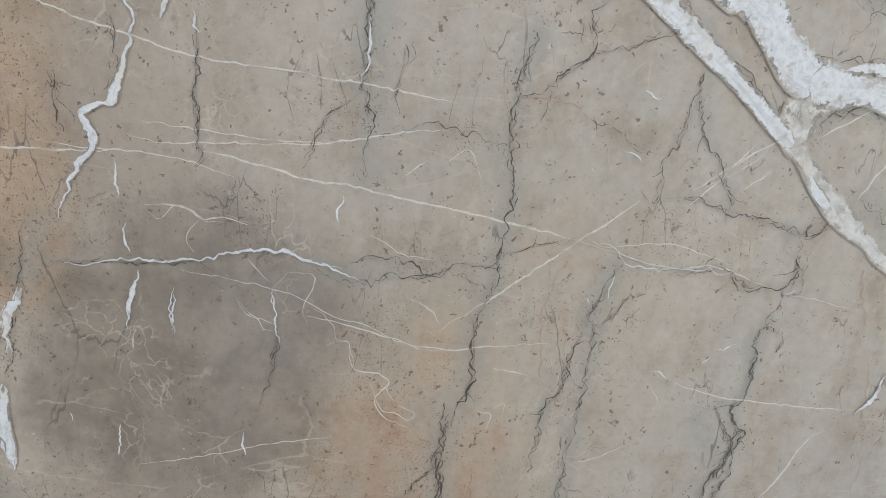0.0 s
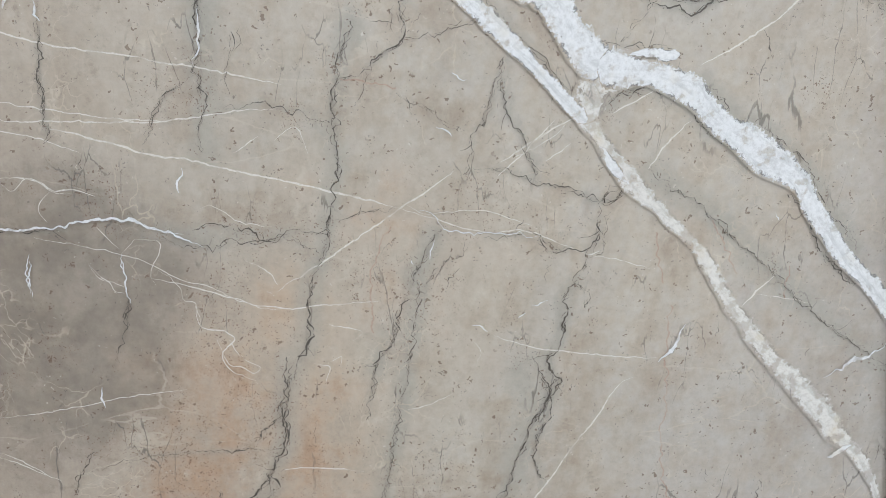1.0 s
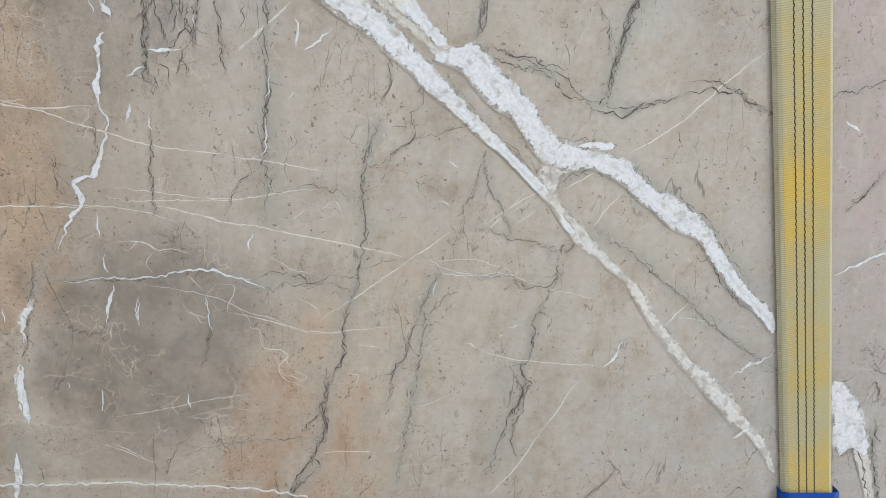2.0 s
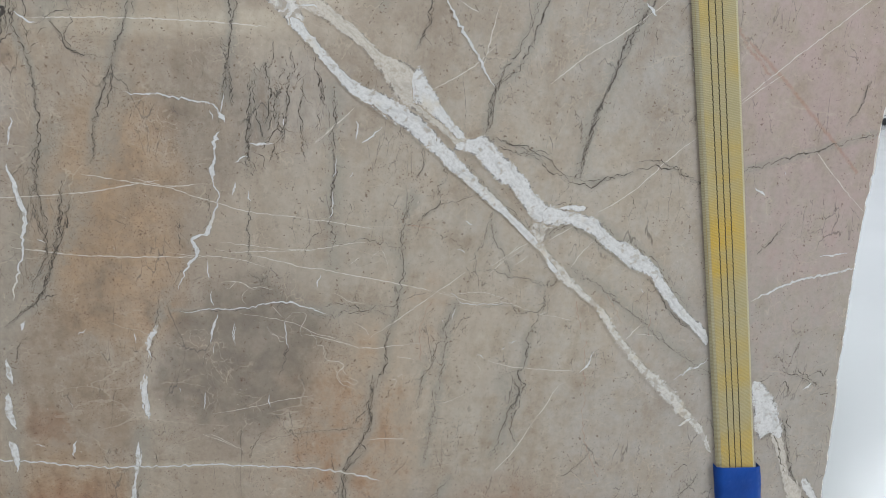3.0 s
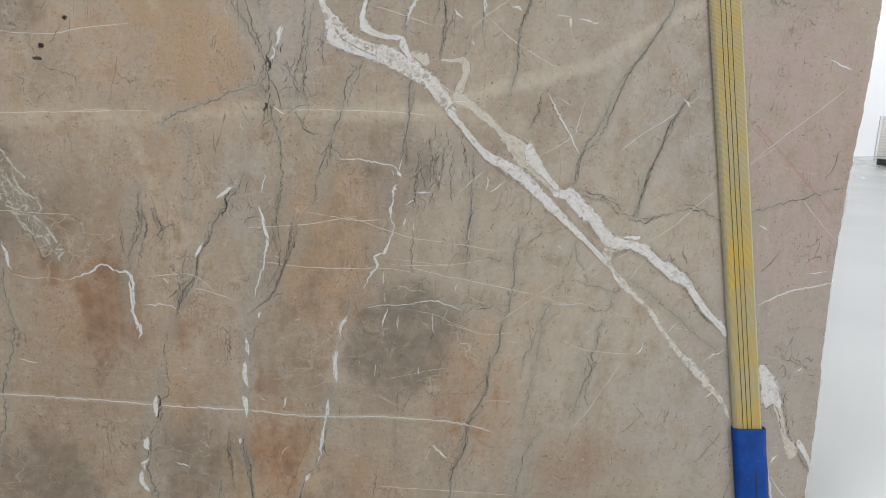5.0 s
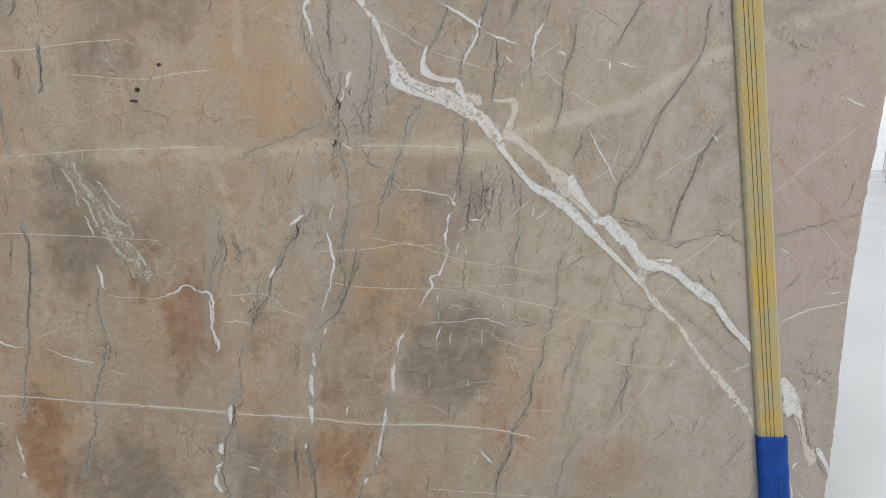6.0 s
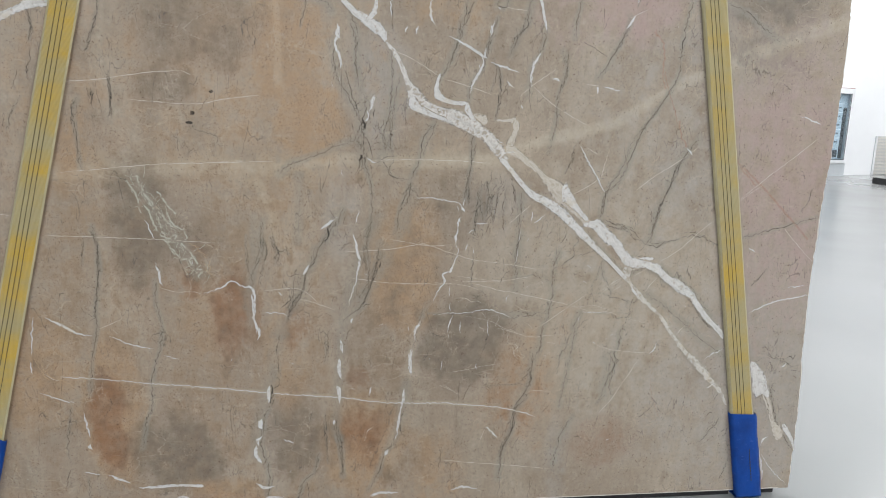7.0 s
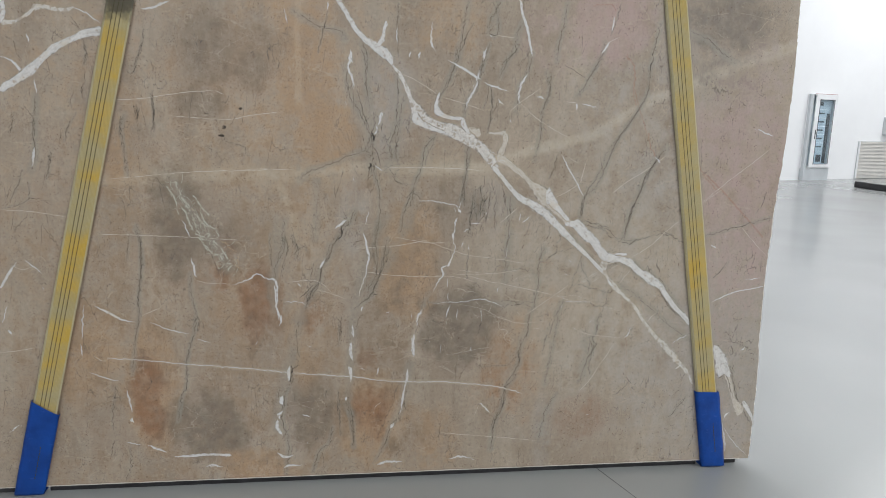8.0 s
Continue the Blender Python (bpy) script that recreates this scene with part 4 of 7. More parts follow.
vein("white", 0, (-0.566, 1.733, 9), (-0.572, 1.707, 7), (-0.581, 1.661, 9), (-0.602, 1.621, 9), (-0.614, 1.579, 7))
vein("white", 9.9, (-0.529, 1.870), (-0.522, 1.862))
vein("pale", 4.4, (-0.511, 1.871), (-0.455, 1.865), (-0.427, 1.862))
vein("white", 0, (-0.757, 1.905, 6), (-0.759, 1.831, 11), (-0.743, 1.796, 4))
vein("white", 6.4, (-0.891, 1.878), (-0.894, 1.819))
vein("white", 0, (-0.800, 1.794, 9), (-0.808, 1.768, 7))
vein("white", 7.9, (-0.209, 1.411), (-0.160, 1.336), (-0.103, 1.246))
vein("pale", 4.7, (-0.182, 1.405), (-0.139, 1.383))
vein("pale", 4.8, (-0.101, 1.390), (-0.120, 1.309), (-0.127, 1.274))
vein("white", 0, (-0.327, 1.644, 5), (-0.299, 1.634, 11))
vein("pale", 6.9, (-0.202, 1.626), (-0.157, 1.623))
vein("white", 8.1, (-0.157, 1.623), (-0.157, 1.594))
vein("white", 0, (-0.137, 1.621, 5), (-0.077, 1.608, 9))
vein("white", 0, (-0.034, 1.908, 9), (-0.029, 1.963, 7))
vein("white", 10.3, (-0.042, 1.864), (-0.069, 1.819))
vein("pale", 6.9, (-0.060, 1.857), (0.001, 1.886))
vein("pale", 7.3, (0.012, 1.253), (0.081, 1.308), (0.163, 1.361), (0.245, 1.422))
vein("white", 0, (0.196, 1.414, 5), (0.218, 1.391, 10))
vein("pale", 4.8, (-0.230, 1.232), (-0.149, 1.280), (-0.104, 1.321))
vein("pale", 4.6, (-0.439, 1.574), (-0.395, 1.615), (-0.306, 1.678))
vein("pale", 6.9, (-0.395, 1.615), (-0.322, 1.555), (-0.224, 1.502), (-0.180, 1.480))
vein("pale", 7.1, (-0.451, 1.129), (-0.406, 1.169), (-0.383, 1.188))
vein("pale", 7.5, (0.424, 1.228), (0.535, 1.321), (0.630, 1.395), (0.713, 1.464))
vein("white", 0, (0.625, 1.540, 5), (0.665, 1.532, 7), (0.714, 1.516, 10))
vein("pale", 7.8, (0.609, 1.132), (0.685, 1.054), (0.759, 0.989))
vein("white", 0, (0.483, 1.047, 5), (0.506, 1.028, 8))
vein("white", 5.1, (0.547, 1.082), (0.547, 1.074))
vein("white", 0, (0.664, 0.890, 8), (0.730, 0.897, 5))
vein("white", 7.9, (0.511, 0.788), (0.592, 0.826), (0.696, 0.851), (0.767, 0.864))
vein("pale", 8.6, (-2.385, 0.606), (-2.324, 0.612), (-2.242, 0.626))
vein("white", 0, (-2.301, 0.960, 6), (-2.323, 0.931, 12), (-2.357, 0.872, 11), (-2.379, 0.840, 8))
vein("white", 0, (-2.271, 0.970, 6), (-2.243, 0.944, 6), (-2.215, 0.916, 4))
vein("pale", 6.3, (-2.322, 0.949), (-2.283, 0.931), (-2.243, 0.944))
vein("white", 6.4, (-2.342, 0.795), (-2.367, 0.725))
vein("white", 10.7, (-2.349, 0.695), (-2.336, 0.679))
vein("white", 0, (-2.070, 0.793, 4), (-2.080, 0.726, 7), (-2.085, 0.658, 7))
vein("white", 6.6, (-2.092, 0.635), (-2.087, 0.589))
vein("pale", 6.2, (-2.347, 1.158), (-2.230, 1.151), (-2.113, 1.133))
vein("pale", 6.5, (-2.016, 1.070), (-1.853, 1.066), (-1.687, 1.061), (-1.475, 1.049))
vein("white", 4.4, (-1.998, 0.576), (-1.893, 0.569), (-1.701, 0.547), (-1.483, 0.526), (-1.282, 0.502))
vein("white", 4.6, (-1.282, 0.502), (-1.052, 0.480), (-0.865, 0.456), (-0.673, 0.449), (-0.478, 0.429), (-0.365, 0.406), (-0.314, 0.384))
vein("pale", 6.1, (-1.953, 1.570), (-1.833, 1.580), (-1.692, 1.606), (-1.570, 1.620))
vein("pale", 6.2, (-1.570, 1.620), (-1.540, 1.605))
vein("pale", 6.3, (-1.745, 1.521), (-1.531, 1.513), (-1.448, 1.530), (-1.322, 1.549))
vein("pale", 5.2, (-0.665, 0.220), (-0.542, 0.205), (-0.366, 0.185), (-0.238, 0.168))
vein("white", 0, (-0.624, 0.098, 10), (-0.575, 0.107, 10), (-0.512, 0.091, 5))
vein("white", 0, (-0.933, 0.085, 13), (-0.892, 0.096, 13), (-0.827, 0.096, 8))
vein("white", 0, (-1.252, 0.323, 5), (-1.213, 0.311, 7))
vein("white", 0, (-0.504, 0.348, 5), (-0.491, 0.343, 10), (-0.455, 0.306, 8))
vein("pale", 5.1, (-0.503, 0.343), (-0.521, 0.295))
vein("white", 7.3, (-0.932, 0.519), (-0.941, 0.485))
vein("pale", 4.9, (-0.956, 0.308), (-0.945, 0.346), (-0.922, 0.365))
vein("pale", 4.4, (-2.049, 0.588), (-2.009, 0.565), (-1.987, 0.583))
vein("pale", 4.4, (-1.865, 0.747), (-1.790, 0.780))
vein("pale", 4.6, (-1.314, 0.881), (-1.192, 0.886), (-1.124, 0.834))
vein("pale", 7.0, (-1.201, 0.853), (-1.147, 0.839), (-1.068, 0.810))
vein("pale", 7.0, (-0.879, 1.067), (-0.741, 1.045), (-0.648, 1.050))
vein("pale", 6.9, (-1.036, 1.020), (-0.878, 1.032), (-0.741, 1.056))
vein("pale", 4.7, (-1.013, 0.927), (-0.875, 0.909), (-0.666, 0.904))
vein("band", 0, (-2.006, 1.277, 33), (-1.742, 1.295, 46), (-1.535, 1.308, 56), (-1.366, 1.307, 57), (-1.237, 1.305, 57), (-1.107, 1.341, 57), (-0.975, 1.348, 63), (-0.795, 1.341, 63), (-0.516, 1.354, 56))
vein("pale", 8.5, (-1.966, 1.278), (-1.742, 1.304), (-1.618, 1.315), (-1.472, 1.322), (-1.280, 1.331))
vein("pale", 9.1, (-0.952, 1.342), (-0.841, 1.347), (-0.659, 1.348), (-0.532, 1.342))
vein("band", 0, (-0.476, 1.382, 28), (-0.291, 1.439, 37), (-0.080, 1.494, 38), (0.104, 1.614, 47), (0.221, 1.675, 62))
vein("band", 54.4, (0.321, 1.708), (0.531, 1.800), (0.750, 1.878))
vein("band", 14, (-2.0, 0.577), (-1.7, 0.548), (-1.282, 0.503), (-1.052, 0.481), (-0.865, 0.457), (-0.673, 0.45), (-0.478, 0.43), (-0.365, 0.407))
vein("band", 26.5, (-1.258, 1.971), (-1.269, 1.839), (-1.258, 1.590))
vein("band", 32.6, (-1.334, 1.264), (-1.280, 1.154), (-1.270, 1.064))
vein("crack", 4.5, (-1.313, 1.064), (-1.302, 1.019), (-1.314, 0.973), (-1.329, 0.904))
vein("crack", 4.5, (-1.280, 1.075), (-1.270, 1.030), (-1.259, 1.007), (-1.276, 0.973))
vein("crack", 0, (-1.043, 1.175, 7), (-1.065, 1.123, 14), (-1.089, 1.093, 16), (-1.113, 1.056, 14), (-1.130, 1.019, 11), (-1.141, 0.985, 9), (-1.170, 0.950, 9), (-1.174, 0.904, 9))
vein("crack", 9.2, (-1.174, 0.904), (-1.192, 0.853), (-1.219, 0.811), (-1.236, 0.760))
vein("crack", 6.9, (-1.201, 0.869), (-1.236, 0.834), (-1.259, 0.816))
vein("crack", 4.5, (-0.974, 1.337), (-0.946, 1.248), (-0.948, 1.112), (-0.969, 1.020))
vein("crack", 4.7, (-0.901, 1.021), (-0.922, 0.951), (-0.948, 0.880))
vein("crack", 7.0, (-0.948, 0.880), (-0.977, 0.821), (-1.011, 0.798))
vein("crack", 6.8, (-0.736, 1.476), (-0.771, 1.420), (-0.784, 1.341), (-0.805, 1.296), (-0.826, 1.228), (-0.845, 1.177), (-0.853, 1.113), (-0.861, 1.086))
vein("crack", 4.5, (-0.908, 1.339), (-0.880, 1.295), (-0.828, 1.277))
vein("crack", 8.9, (-0.988, 1.491), (-0.976, 1.404), (-0.981, 1.315))
vein("crack", 6.7, (-0.976, 1.437), (-0.948, 1.360), (-0.963, 1.338))
vein("crack", 4.4, (-1.259, 1.287), (-1.226, 1.321), (-1.172, 1.344), (-1.107, 1.367), (-1.063, 1.390), (-0.998, 1.414))
vein("crack", 4.3, (-0.887, 1.981), (-0.891, 1.857), (-0.885, 1.773))
vein("crack", 4.4, (-0.887, 1.709), (-0.884, 1.581), (-0.889, 1.494), (-0.910, 1.427), (-0.897, 1.361))
vein("crack", 4.3, (-1.026, 1.819), (-1.004, 1.768), (-1.006, 1.662), (-0.990, 1.577))
vein("crack", 6.5, (-1.041, 1.640), (-1.022, 1.576), (-0.988, 1.480))
vein("crack", 6.3, (-1.154, 1.926), (-1.164, 1.875), (-1.179, 1.823), (-1.189, 1.770))
vein("crack", 4.2, (-1.279, 1.920), (-1.196, 1.873), (-1.111, 1.857), (-1.086, 1.827))
vein("crack", 4.2, (-1.342, 1.764), (-1.332, 1.723), (-1.346, 1.691))
vein("crack", 7.0, (-0.568, 1.255), (-0.572, 1.186), (-0.576, 1.116), (-0.564, 1.069))
vein("crack", 7.0, (-0.498, 1.256), (-0.501, 1.187), (-0.515, 1.135))
vein("crack", 4.7, (-0.541, 1.278), (-0.533, 1.209), (-0.540, 1.151))
vein("crack", 4.7, (-0.448, 1.291), (-0.434, 1.199))
vein("crack", 4.6, (-0.599, 1.458), (-0.599, 1.345), (-0.610, 1.277), (-0.619, 1.208))
vein("crack", 6.2, (-1.803, 1.602), (-1.791, 1.551), (-1.798, 1.463))
vein("crack", 4.1, (-1.862, 1.558), (-1.851, 1.497))
vein("crack", 4.0, (-1.815, 1.813), (-1.838, 1.732), (-1.860, 1.671), (-1.885, 1.680))
vein("crack", 3.9, (-2.029, 1.803), (-2.021, 1.754), (-2.024, 1.694))
vein("crack", 5.9, (-2.064, 1.860), (-2.028, 1.813))
vein("crack", 4.0, (-2.275, 1.514), (-2.293, 1.433))
vein("crack", 4.0, (-2.210, 1.486), (-2.217, 1.435))
vein("crack", 6.1, (-2.154, 1.375), (-2.172, 1.302), (-2.183, 1.280))
vein("crack", 5.9, (-2.212, 1.607), (-2.223, 1.576))
vein("crack", 4.0, (-2.068, 1.602), (-2.087, 1.541))
vein("crack", 6.0, (-2.026, 1.664), (-2.040, 1.573))
vein("crack", 6.1, (-2.302, 1.247), (-2.325, 1.194))
vein("crack", 4.1, (-2.246, 1.206), (-2.188, 1.196), (-2.170, 1.175))
vein("crack", 6.4, (-2.227, 0.883), (-2.197, 0.872))
vein("crack", 4.4, (-1.924, 0.822), (-1.884, 0.792))
vein("crack", 4.6, (-1.985, 0.232), (-2.002, 0.160))
vein("crack", 4.7, (-1.929, 0.206), (-1.923, 0.132), (-1.945, 0.059))
vein("crack", 9.5, (-1.286, 0.522), (-1.284, 0.483), (-1.295, 0.449))
vein("crack", 4.7, (-1.270, 0.562), (-1.263, 0.538), (-1.293, 0.515))
vein("crack", 7.2, (-1.300, 0.442), (-1.316, 0.406), (-1.328, 0.308), (-1.310, 0.232), (-1.301, 0.157), (-1.315, 0.056))
vein("crack", 4.7, (-1.259, 0.717), (-1.270, 0.646), (-1.259, 0.562))
vein("crack", 4.9, (-1.051, 0.399), (-1.063, 0.362), (-1.043, 0.273), (-1.032, 0.171))
vein("crack", 4.7, (-1.090, 0.739), (-1.093, 0.644))
vein("crack", 7.5, (-0.816, 0.417), (-0.827, 0.367), (-0.847, 0.305), (-0.884, 0.243), (-0.906, 0.167), (-0.938, 0.111))
vein("crack", 7.4, (-1.120, 0.263), (-1.138, 0.188), (-1.178, 0.152), (-1.201, 0.063))
vein("crack", 4.9, (-1.166, 0.151), (-1.154, 0.074))
vein("crack", 5.1, (-0.380, 0.444), (-0.396, 0.381), (-0.399, 0.330), (-0.426, 0.279), (-0.438, 0.214), (-0.439, 0.136))
vein("crack", 7.7, (-0.432, 0.292), (-0.444, 0.240))
vein("crack", 5.1, (-0.667, 0.274), (-0.674, 0.184))
vein("crack", 4.4, (-0.618, 1.996), (-0.635, 1.890), (-0.649, 1.783), (-0.673, 1.718), (-0.704, 1.652))
vein("crack", 4.4, (-0.596, 1.913), (-0.623, 1.859), (-0.643, 1.805))
vein("crack", 4.4, (-0.496, 2.002), (-0.509, 1.960), (-0.530, 1.927), (-0.532, 1.878), (-0.514, 1.870), (-0.496, 1.886), (-0.505, 1.960))
vein("crack", 4.4, (-0.538, 1.820), (-0.552, 1.766), (-0.565, 1.722))
vein("crack", 6.8, (-0.518, 1.681), (-0.510, 1.615), (-0.514, 1.549), (-0.523, 1.493))
vein("crack", 4.5, (-0.489, 1.649), (-0.491, 1.594), (-0.508, 1.571))
vein("crack", 4.5, (-0.401, 1.923), (-0.421, 1.879), (-0.425, 1.815), (-0.450, 1.781), (-0.471, 1.737), (-0.481, 1.715))
vein("crack", 4.5, (-0.223, 2.006), (-0.235, 1.909), (-0.252, 1.844), (-0.254, 1.779))
vein("crack", 4.6, (-0.275, 1.734), (-0.276, 1.646), (-0.301, 1.589))
vein("crack", 4.6, (-0.219, 1.769), (-0.182, 1.749), (-0.133, 1.722))
vein("crack", 6.8, (-0.003, 2.018), (-0.020, 1.942), (-0.033, 1.898))
vein("crack", 4.6, (-0.074, 1.819), (-0.089, 1.763), (-0.121, 1.718), (-0.140, 1.662))
vein("crack", 4.8, (0.170, 1.951), (0.146, 1.818), (0.142, 1.728), (0.136, 1.660), (0.105, 1.603), (0.062, 1.533), (0.036, 1.498), (-0.001, 1.416), (-0.021, 1.357), (-0.052, 1.287), (-0.098, 1.239), (-0.109, 1.168))
vein("crack", 4.9, (0.242, 1.457), (0.176, 1.362), (0.145, 1.290), (0.116, 1.195), (0.097, 1.122), (0.089, 1.074))
vein("crack", 4.9, (-0.103, 1.144), (0.023, 1.115))
vein("crack", 4.7, (-0.230, 1.410), (-0.238, 1.353), (-0.259, 1.311))
vein("rust", 7.1, (0.037, 1.824), (0.071, 1.770), (0.077, 1.703), (0.103, 1.625), (0.134, 1.546), (0.160, 1.478))
vein("rust", 10.2, (0.416, 1.355), (0.515, 1.273), (0.632, 1.165), (0.721, 1.079))
vein("rust", 6.8, (-0.119, 2.001), (-0.049, 2.009), (-0.023, 1.985))
vein("crack", 9.5, (0.294, 1.924), (0.370, 1.899), (0.437, 1.853), (0.505, 1.806))
vein("crack", 5.1, (0.450, 1.082), (0.521, 1.102), (0.610, 1.127), (0.750, 1.166))
vein("crack", 7.7, (0.677, 1.182), (0.703, 1.227), (0.715, 1.276))
vein("crack", 7.8, (0.509, 0.897), (0.540, 0.933), (0.575, 0.973))
vein("crack", 8.1, (0.615, 0.619), (0.672, 0.592), (0.715, 0.578))
vein("crack", 5.4, (0.641, 0.514), (0.661, 0.460))
vein("crack", 5.4, (0.650, 0.619), (0.730, 0.565))
vein("crack", 5.6, (0.656, 0.380), (0.740, 0.255), (0.773, 0.213))
vein("crack", 8.2, (0.441, 0.359), (0.394, 0.293), (0.357, 0.254))
vein("crack", 1.2, (-0.428, 0.965), (-0.444, 0.953), (-0.456, 0.942), (-0.463, 0.929), (-0.473, 0.910), (-0.480, 0.892))
vein("crack", 1.2, (-0.382, 1.012), (-0.380, 0.998), (-0.385, 0.987), (-0.387, 0.975), (-0.397, 0.960))
vein("crack", 1.1, (-0.373, 1.018), (-0.371, 0.998))
vein("crack", 1.2, (-0.582, 0.970), (-0.582, 0.941), (-0.578, 0.923), (-0.578, 0.899), (-0.585, 0.890))
vein("pale", 1.8, (-0.633, 0.847), (-0.623, 0.839), (-0.610, 0.850), (-0.601, 0.852), (-0.590, 0.846), (-0.582, 0.839), (-0.559, 0.835))
vein("pale", 1.2, (-0.583, 0.838), (-0.595, 0.825), (-0.595, 0.813), (-0.589, 0.803))
vein("pale", 2.0, (-0.605, 0.787), (-0.559, 0.778), (-0.514, 0.768), (-0.487, 0.758), (-0.469, 0.748), (-0.445, 0.734), (-0.426, 0.732), (-0.402, 0.720), (-0.370, 0.706), (-0.351, 0.701), (-0.328, 0.703))
vein("pale", 1.3, (-0.514, 0.768), (-0.497, 0.784), (-0.473, 0.782), (-0.471, 0.775), (-0.481, 0.755), (-0.485, 0.741), (-0.480, 0.731))
vein("pale", 1.3, (-0.475, 0.749), (-0.464, 0.741), (-0.452, 0.727), (-0.450, 0.714), (-0.437, 0.710), (-0.435, 0.700), (-0.431, 0.679), (-0.430, 0.672))
vein("pale", 1.3, (-0.551, 0.758), (-0.541, 0.741), (-0.529, 0.734), (-0.524, 0.724), (-0.515, 0.722))
vein("white", 0, (-0.514, 0.761, 1.9), (-0.514, 0.748, 2.6))
vein("white", 0, (-0.612, 0.768, 1.9), (-0.615, 0.751, 2.5), (-0.616, 0.735, 1.9), (-0.616, 0.718, 1.9))
vein("pale", 1.3, (-0.538, 0.800), (-0.525, 0.784), (-0.516, 0.774))
vein("halo", 25.7, (-0.466, 0.799), (-0.398, 0.791), (-0.329, 0.795))
vein("white", 0, (-0.487, 0.803, 3), (-0.460, 0.793, 4), (-0.442, 0.785, 3), (-0.424, 0.780, 2.0))
vein("pale", 1.3, (-0.425, 0.821), (-0.415, 0.826), (-0.403, 0.819), (-0.379, 0.805), (-0.348, 0.800))
vein("pale", 2.1, (-0.414, 0.664), (-0.408, 0.646), (-0.403, 0.632), (-0.386, 0.628), (-0.373, 0.620), (-0.367, 0.628), (-0.380, 0.635), (-0.389, 0.643))
vein("pale", 1.4, (-0.401, 0.664), (-0.395, 0.653), (-0.389, 0.639))
vein("pale", 2.1, (-0.668, 0.567), (-0.617, 0.573), (-0.565, 0.583), (-0.512, 0.593), (-0.453, 0.600))
vein("pale", 2.8, (-0.673, 0.521), (-0.649, 0.508), (-0.625, 0.492), (-0.607, 0.480))
vein("crack", 1.4, (-0.573, 0.492), (-0.546, 0.499), (-0.512, 0.508), (-0.478, 0.517))
vein("crack", 2.2, (-0.567, 0.519), (-0.579, 0.500), (-0.587, 0.481), (-0.590, 0.464))
vein("crack", 1.2, (-0.247, 1.031), (-0.223, 1.029), (-0.211, 1.026))
vein("crack", 1.2, (-0.214, 1.044), (-0.214, 1.015))
vein("crack", 1.2, (-0.205, 1.047), (-0.202, 1.032), (-0.205, 1.015))
vein("pale", 1.3, (-0.198, 0.828), (-0.176, 0.816), (-0.150, 0.819), (-0.110, 0.822), (-0.077, 0.813), (-0.042, 0.800))
vein("white", 0, (-0.182, 0.821, 2.0), (-0.169, 0.816, 2.7), (-0.152, 0.801, 2.0), (-0.129, 0.797, 2.0), (-0.106, 0.793, 2.1), (-0.076, 0.795, 1.4), (-0.042, 0.791, 1.4))
vein("crack", 1.4, (-0.105, 0.789), (-0.075, 0.791), (-0.049, 0.795), (-0.031, 0.783), (-0.017, 0.776), (-0.006, 0.772))
vein("crack", 1.3, (-0.278, 0.809), (-0.259, 0.812), (-0.234, 0.821), (-0.208, 0.824))
vein("pale", 2.6, (-0.077, 0.881), (-0.049, 0.897), (-0.027, 0.912), (-0.018, 0.922))
vein("pale", 2.6, (-0.038, 0.880), (-0.010, 0.900))
vein("white", 2.3, (-0.162, 0.786), (-0.166, 0.769), (-0.168, 0.762))
vein("crack", 1.4, (-0.168, 0.765), (-0.184, 0.751), (-0.185, 0.730))
vein("crack", 1.4, (-0.129, 0.789), (-0.128, 0.772), (-0.141, 0.765), (-0.157, 0.751), (-0.164, 0.741), (-0.170, 0.730))
vein("crack", 2.1, (-0.177, 0.720), (-0.193, 0.713), (-0.203, 0.698), (-0.206, 0.670))
vein("rust", 2.0, (-0.214, 0.802), (-0.227, 0.782), (-0.233, 0.748), (-0.236, 0.706), (-0.233, 0.670))
vein("white", 2.1, (-0.043, 0.705), (-0.023, 0.710))
vein("white", 0, (-0.059, 0.689, 2.9), (-0.049, 0.696, 2.1))
vein("pale", 1.5, (-0.194, 0.566), (-0.163, 0.575), (-0.135, 0.590))
vein("pale", 1.4, (-0.283, 0.634), (-0.270, 0.641), (-0.270, 0.626))
vein("halo", 36.0, (-0.213, 0.670), (-0.216, 0.648), (-0.226, 0.626))
vein("halo", 46.1, (-0.048, 0.615), (-0.031, 0.569), (-0.045, 0.513), (-0.057, 0.464))
vein("halo", 28.6, (-0.319, 0.663), (-0.327, 0.620), (-0.338, 0.575), (-0.343, 0.529))
vein("pale", 1.5, (-0.110, 0.658), (-0.102, 0.643), (-0.108, 0.624))
vein("crack", 2.0, (-0.012, 0.844), (0.015, 0.841), (0.033, 0.831))
vein("crack", 2.0, (0.054, 0.855), (0.038, 0.845), (0.033, 0.831), (0.049, 0.838), (0.055, 0.852))
vein("crack", 1.4, (0.044, 0.821), (0.039, 0.804), (0.039, 0.783), (0.035, 0.772), (0.021, 0.770))
vein("white", 3.2, (0.018, 0.771), (0.035, 0.772))
vein("pale", 1.4, (0.021, 0.769), (0.064, 0.761), (0.100, 0.751))
vein("rust", 2.1, (0.102, 0.797), (0.109, 0.762), (0.120, 0.733))
vein("rust", 1.4, (0.170, 0.812), (0.193, 0.776), (0.208, 0.744))
vein("rust", 1.5, (0.276, 0.755), (0.279, 0.711))
vein("pale", 1.5, (0.241, 0.718), (0.287, 0.711), (0.310, 0.707))
vein("crack", 2.5, (0.026, 1.009), (0.058, 1.011), (0.085, 1.009), (0.101, 1.007))
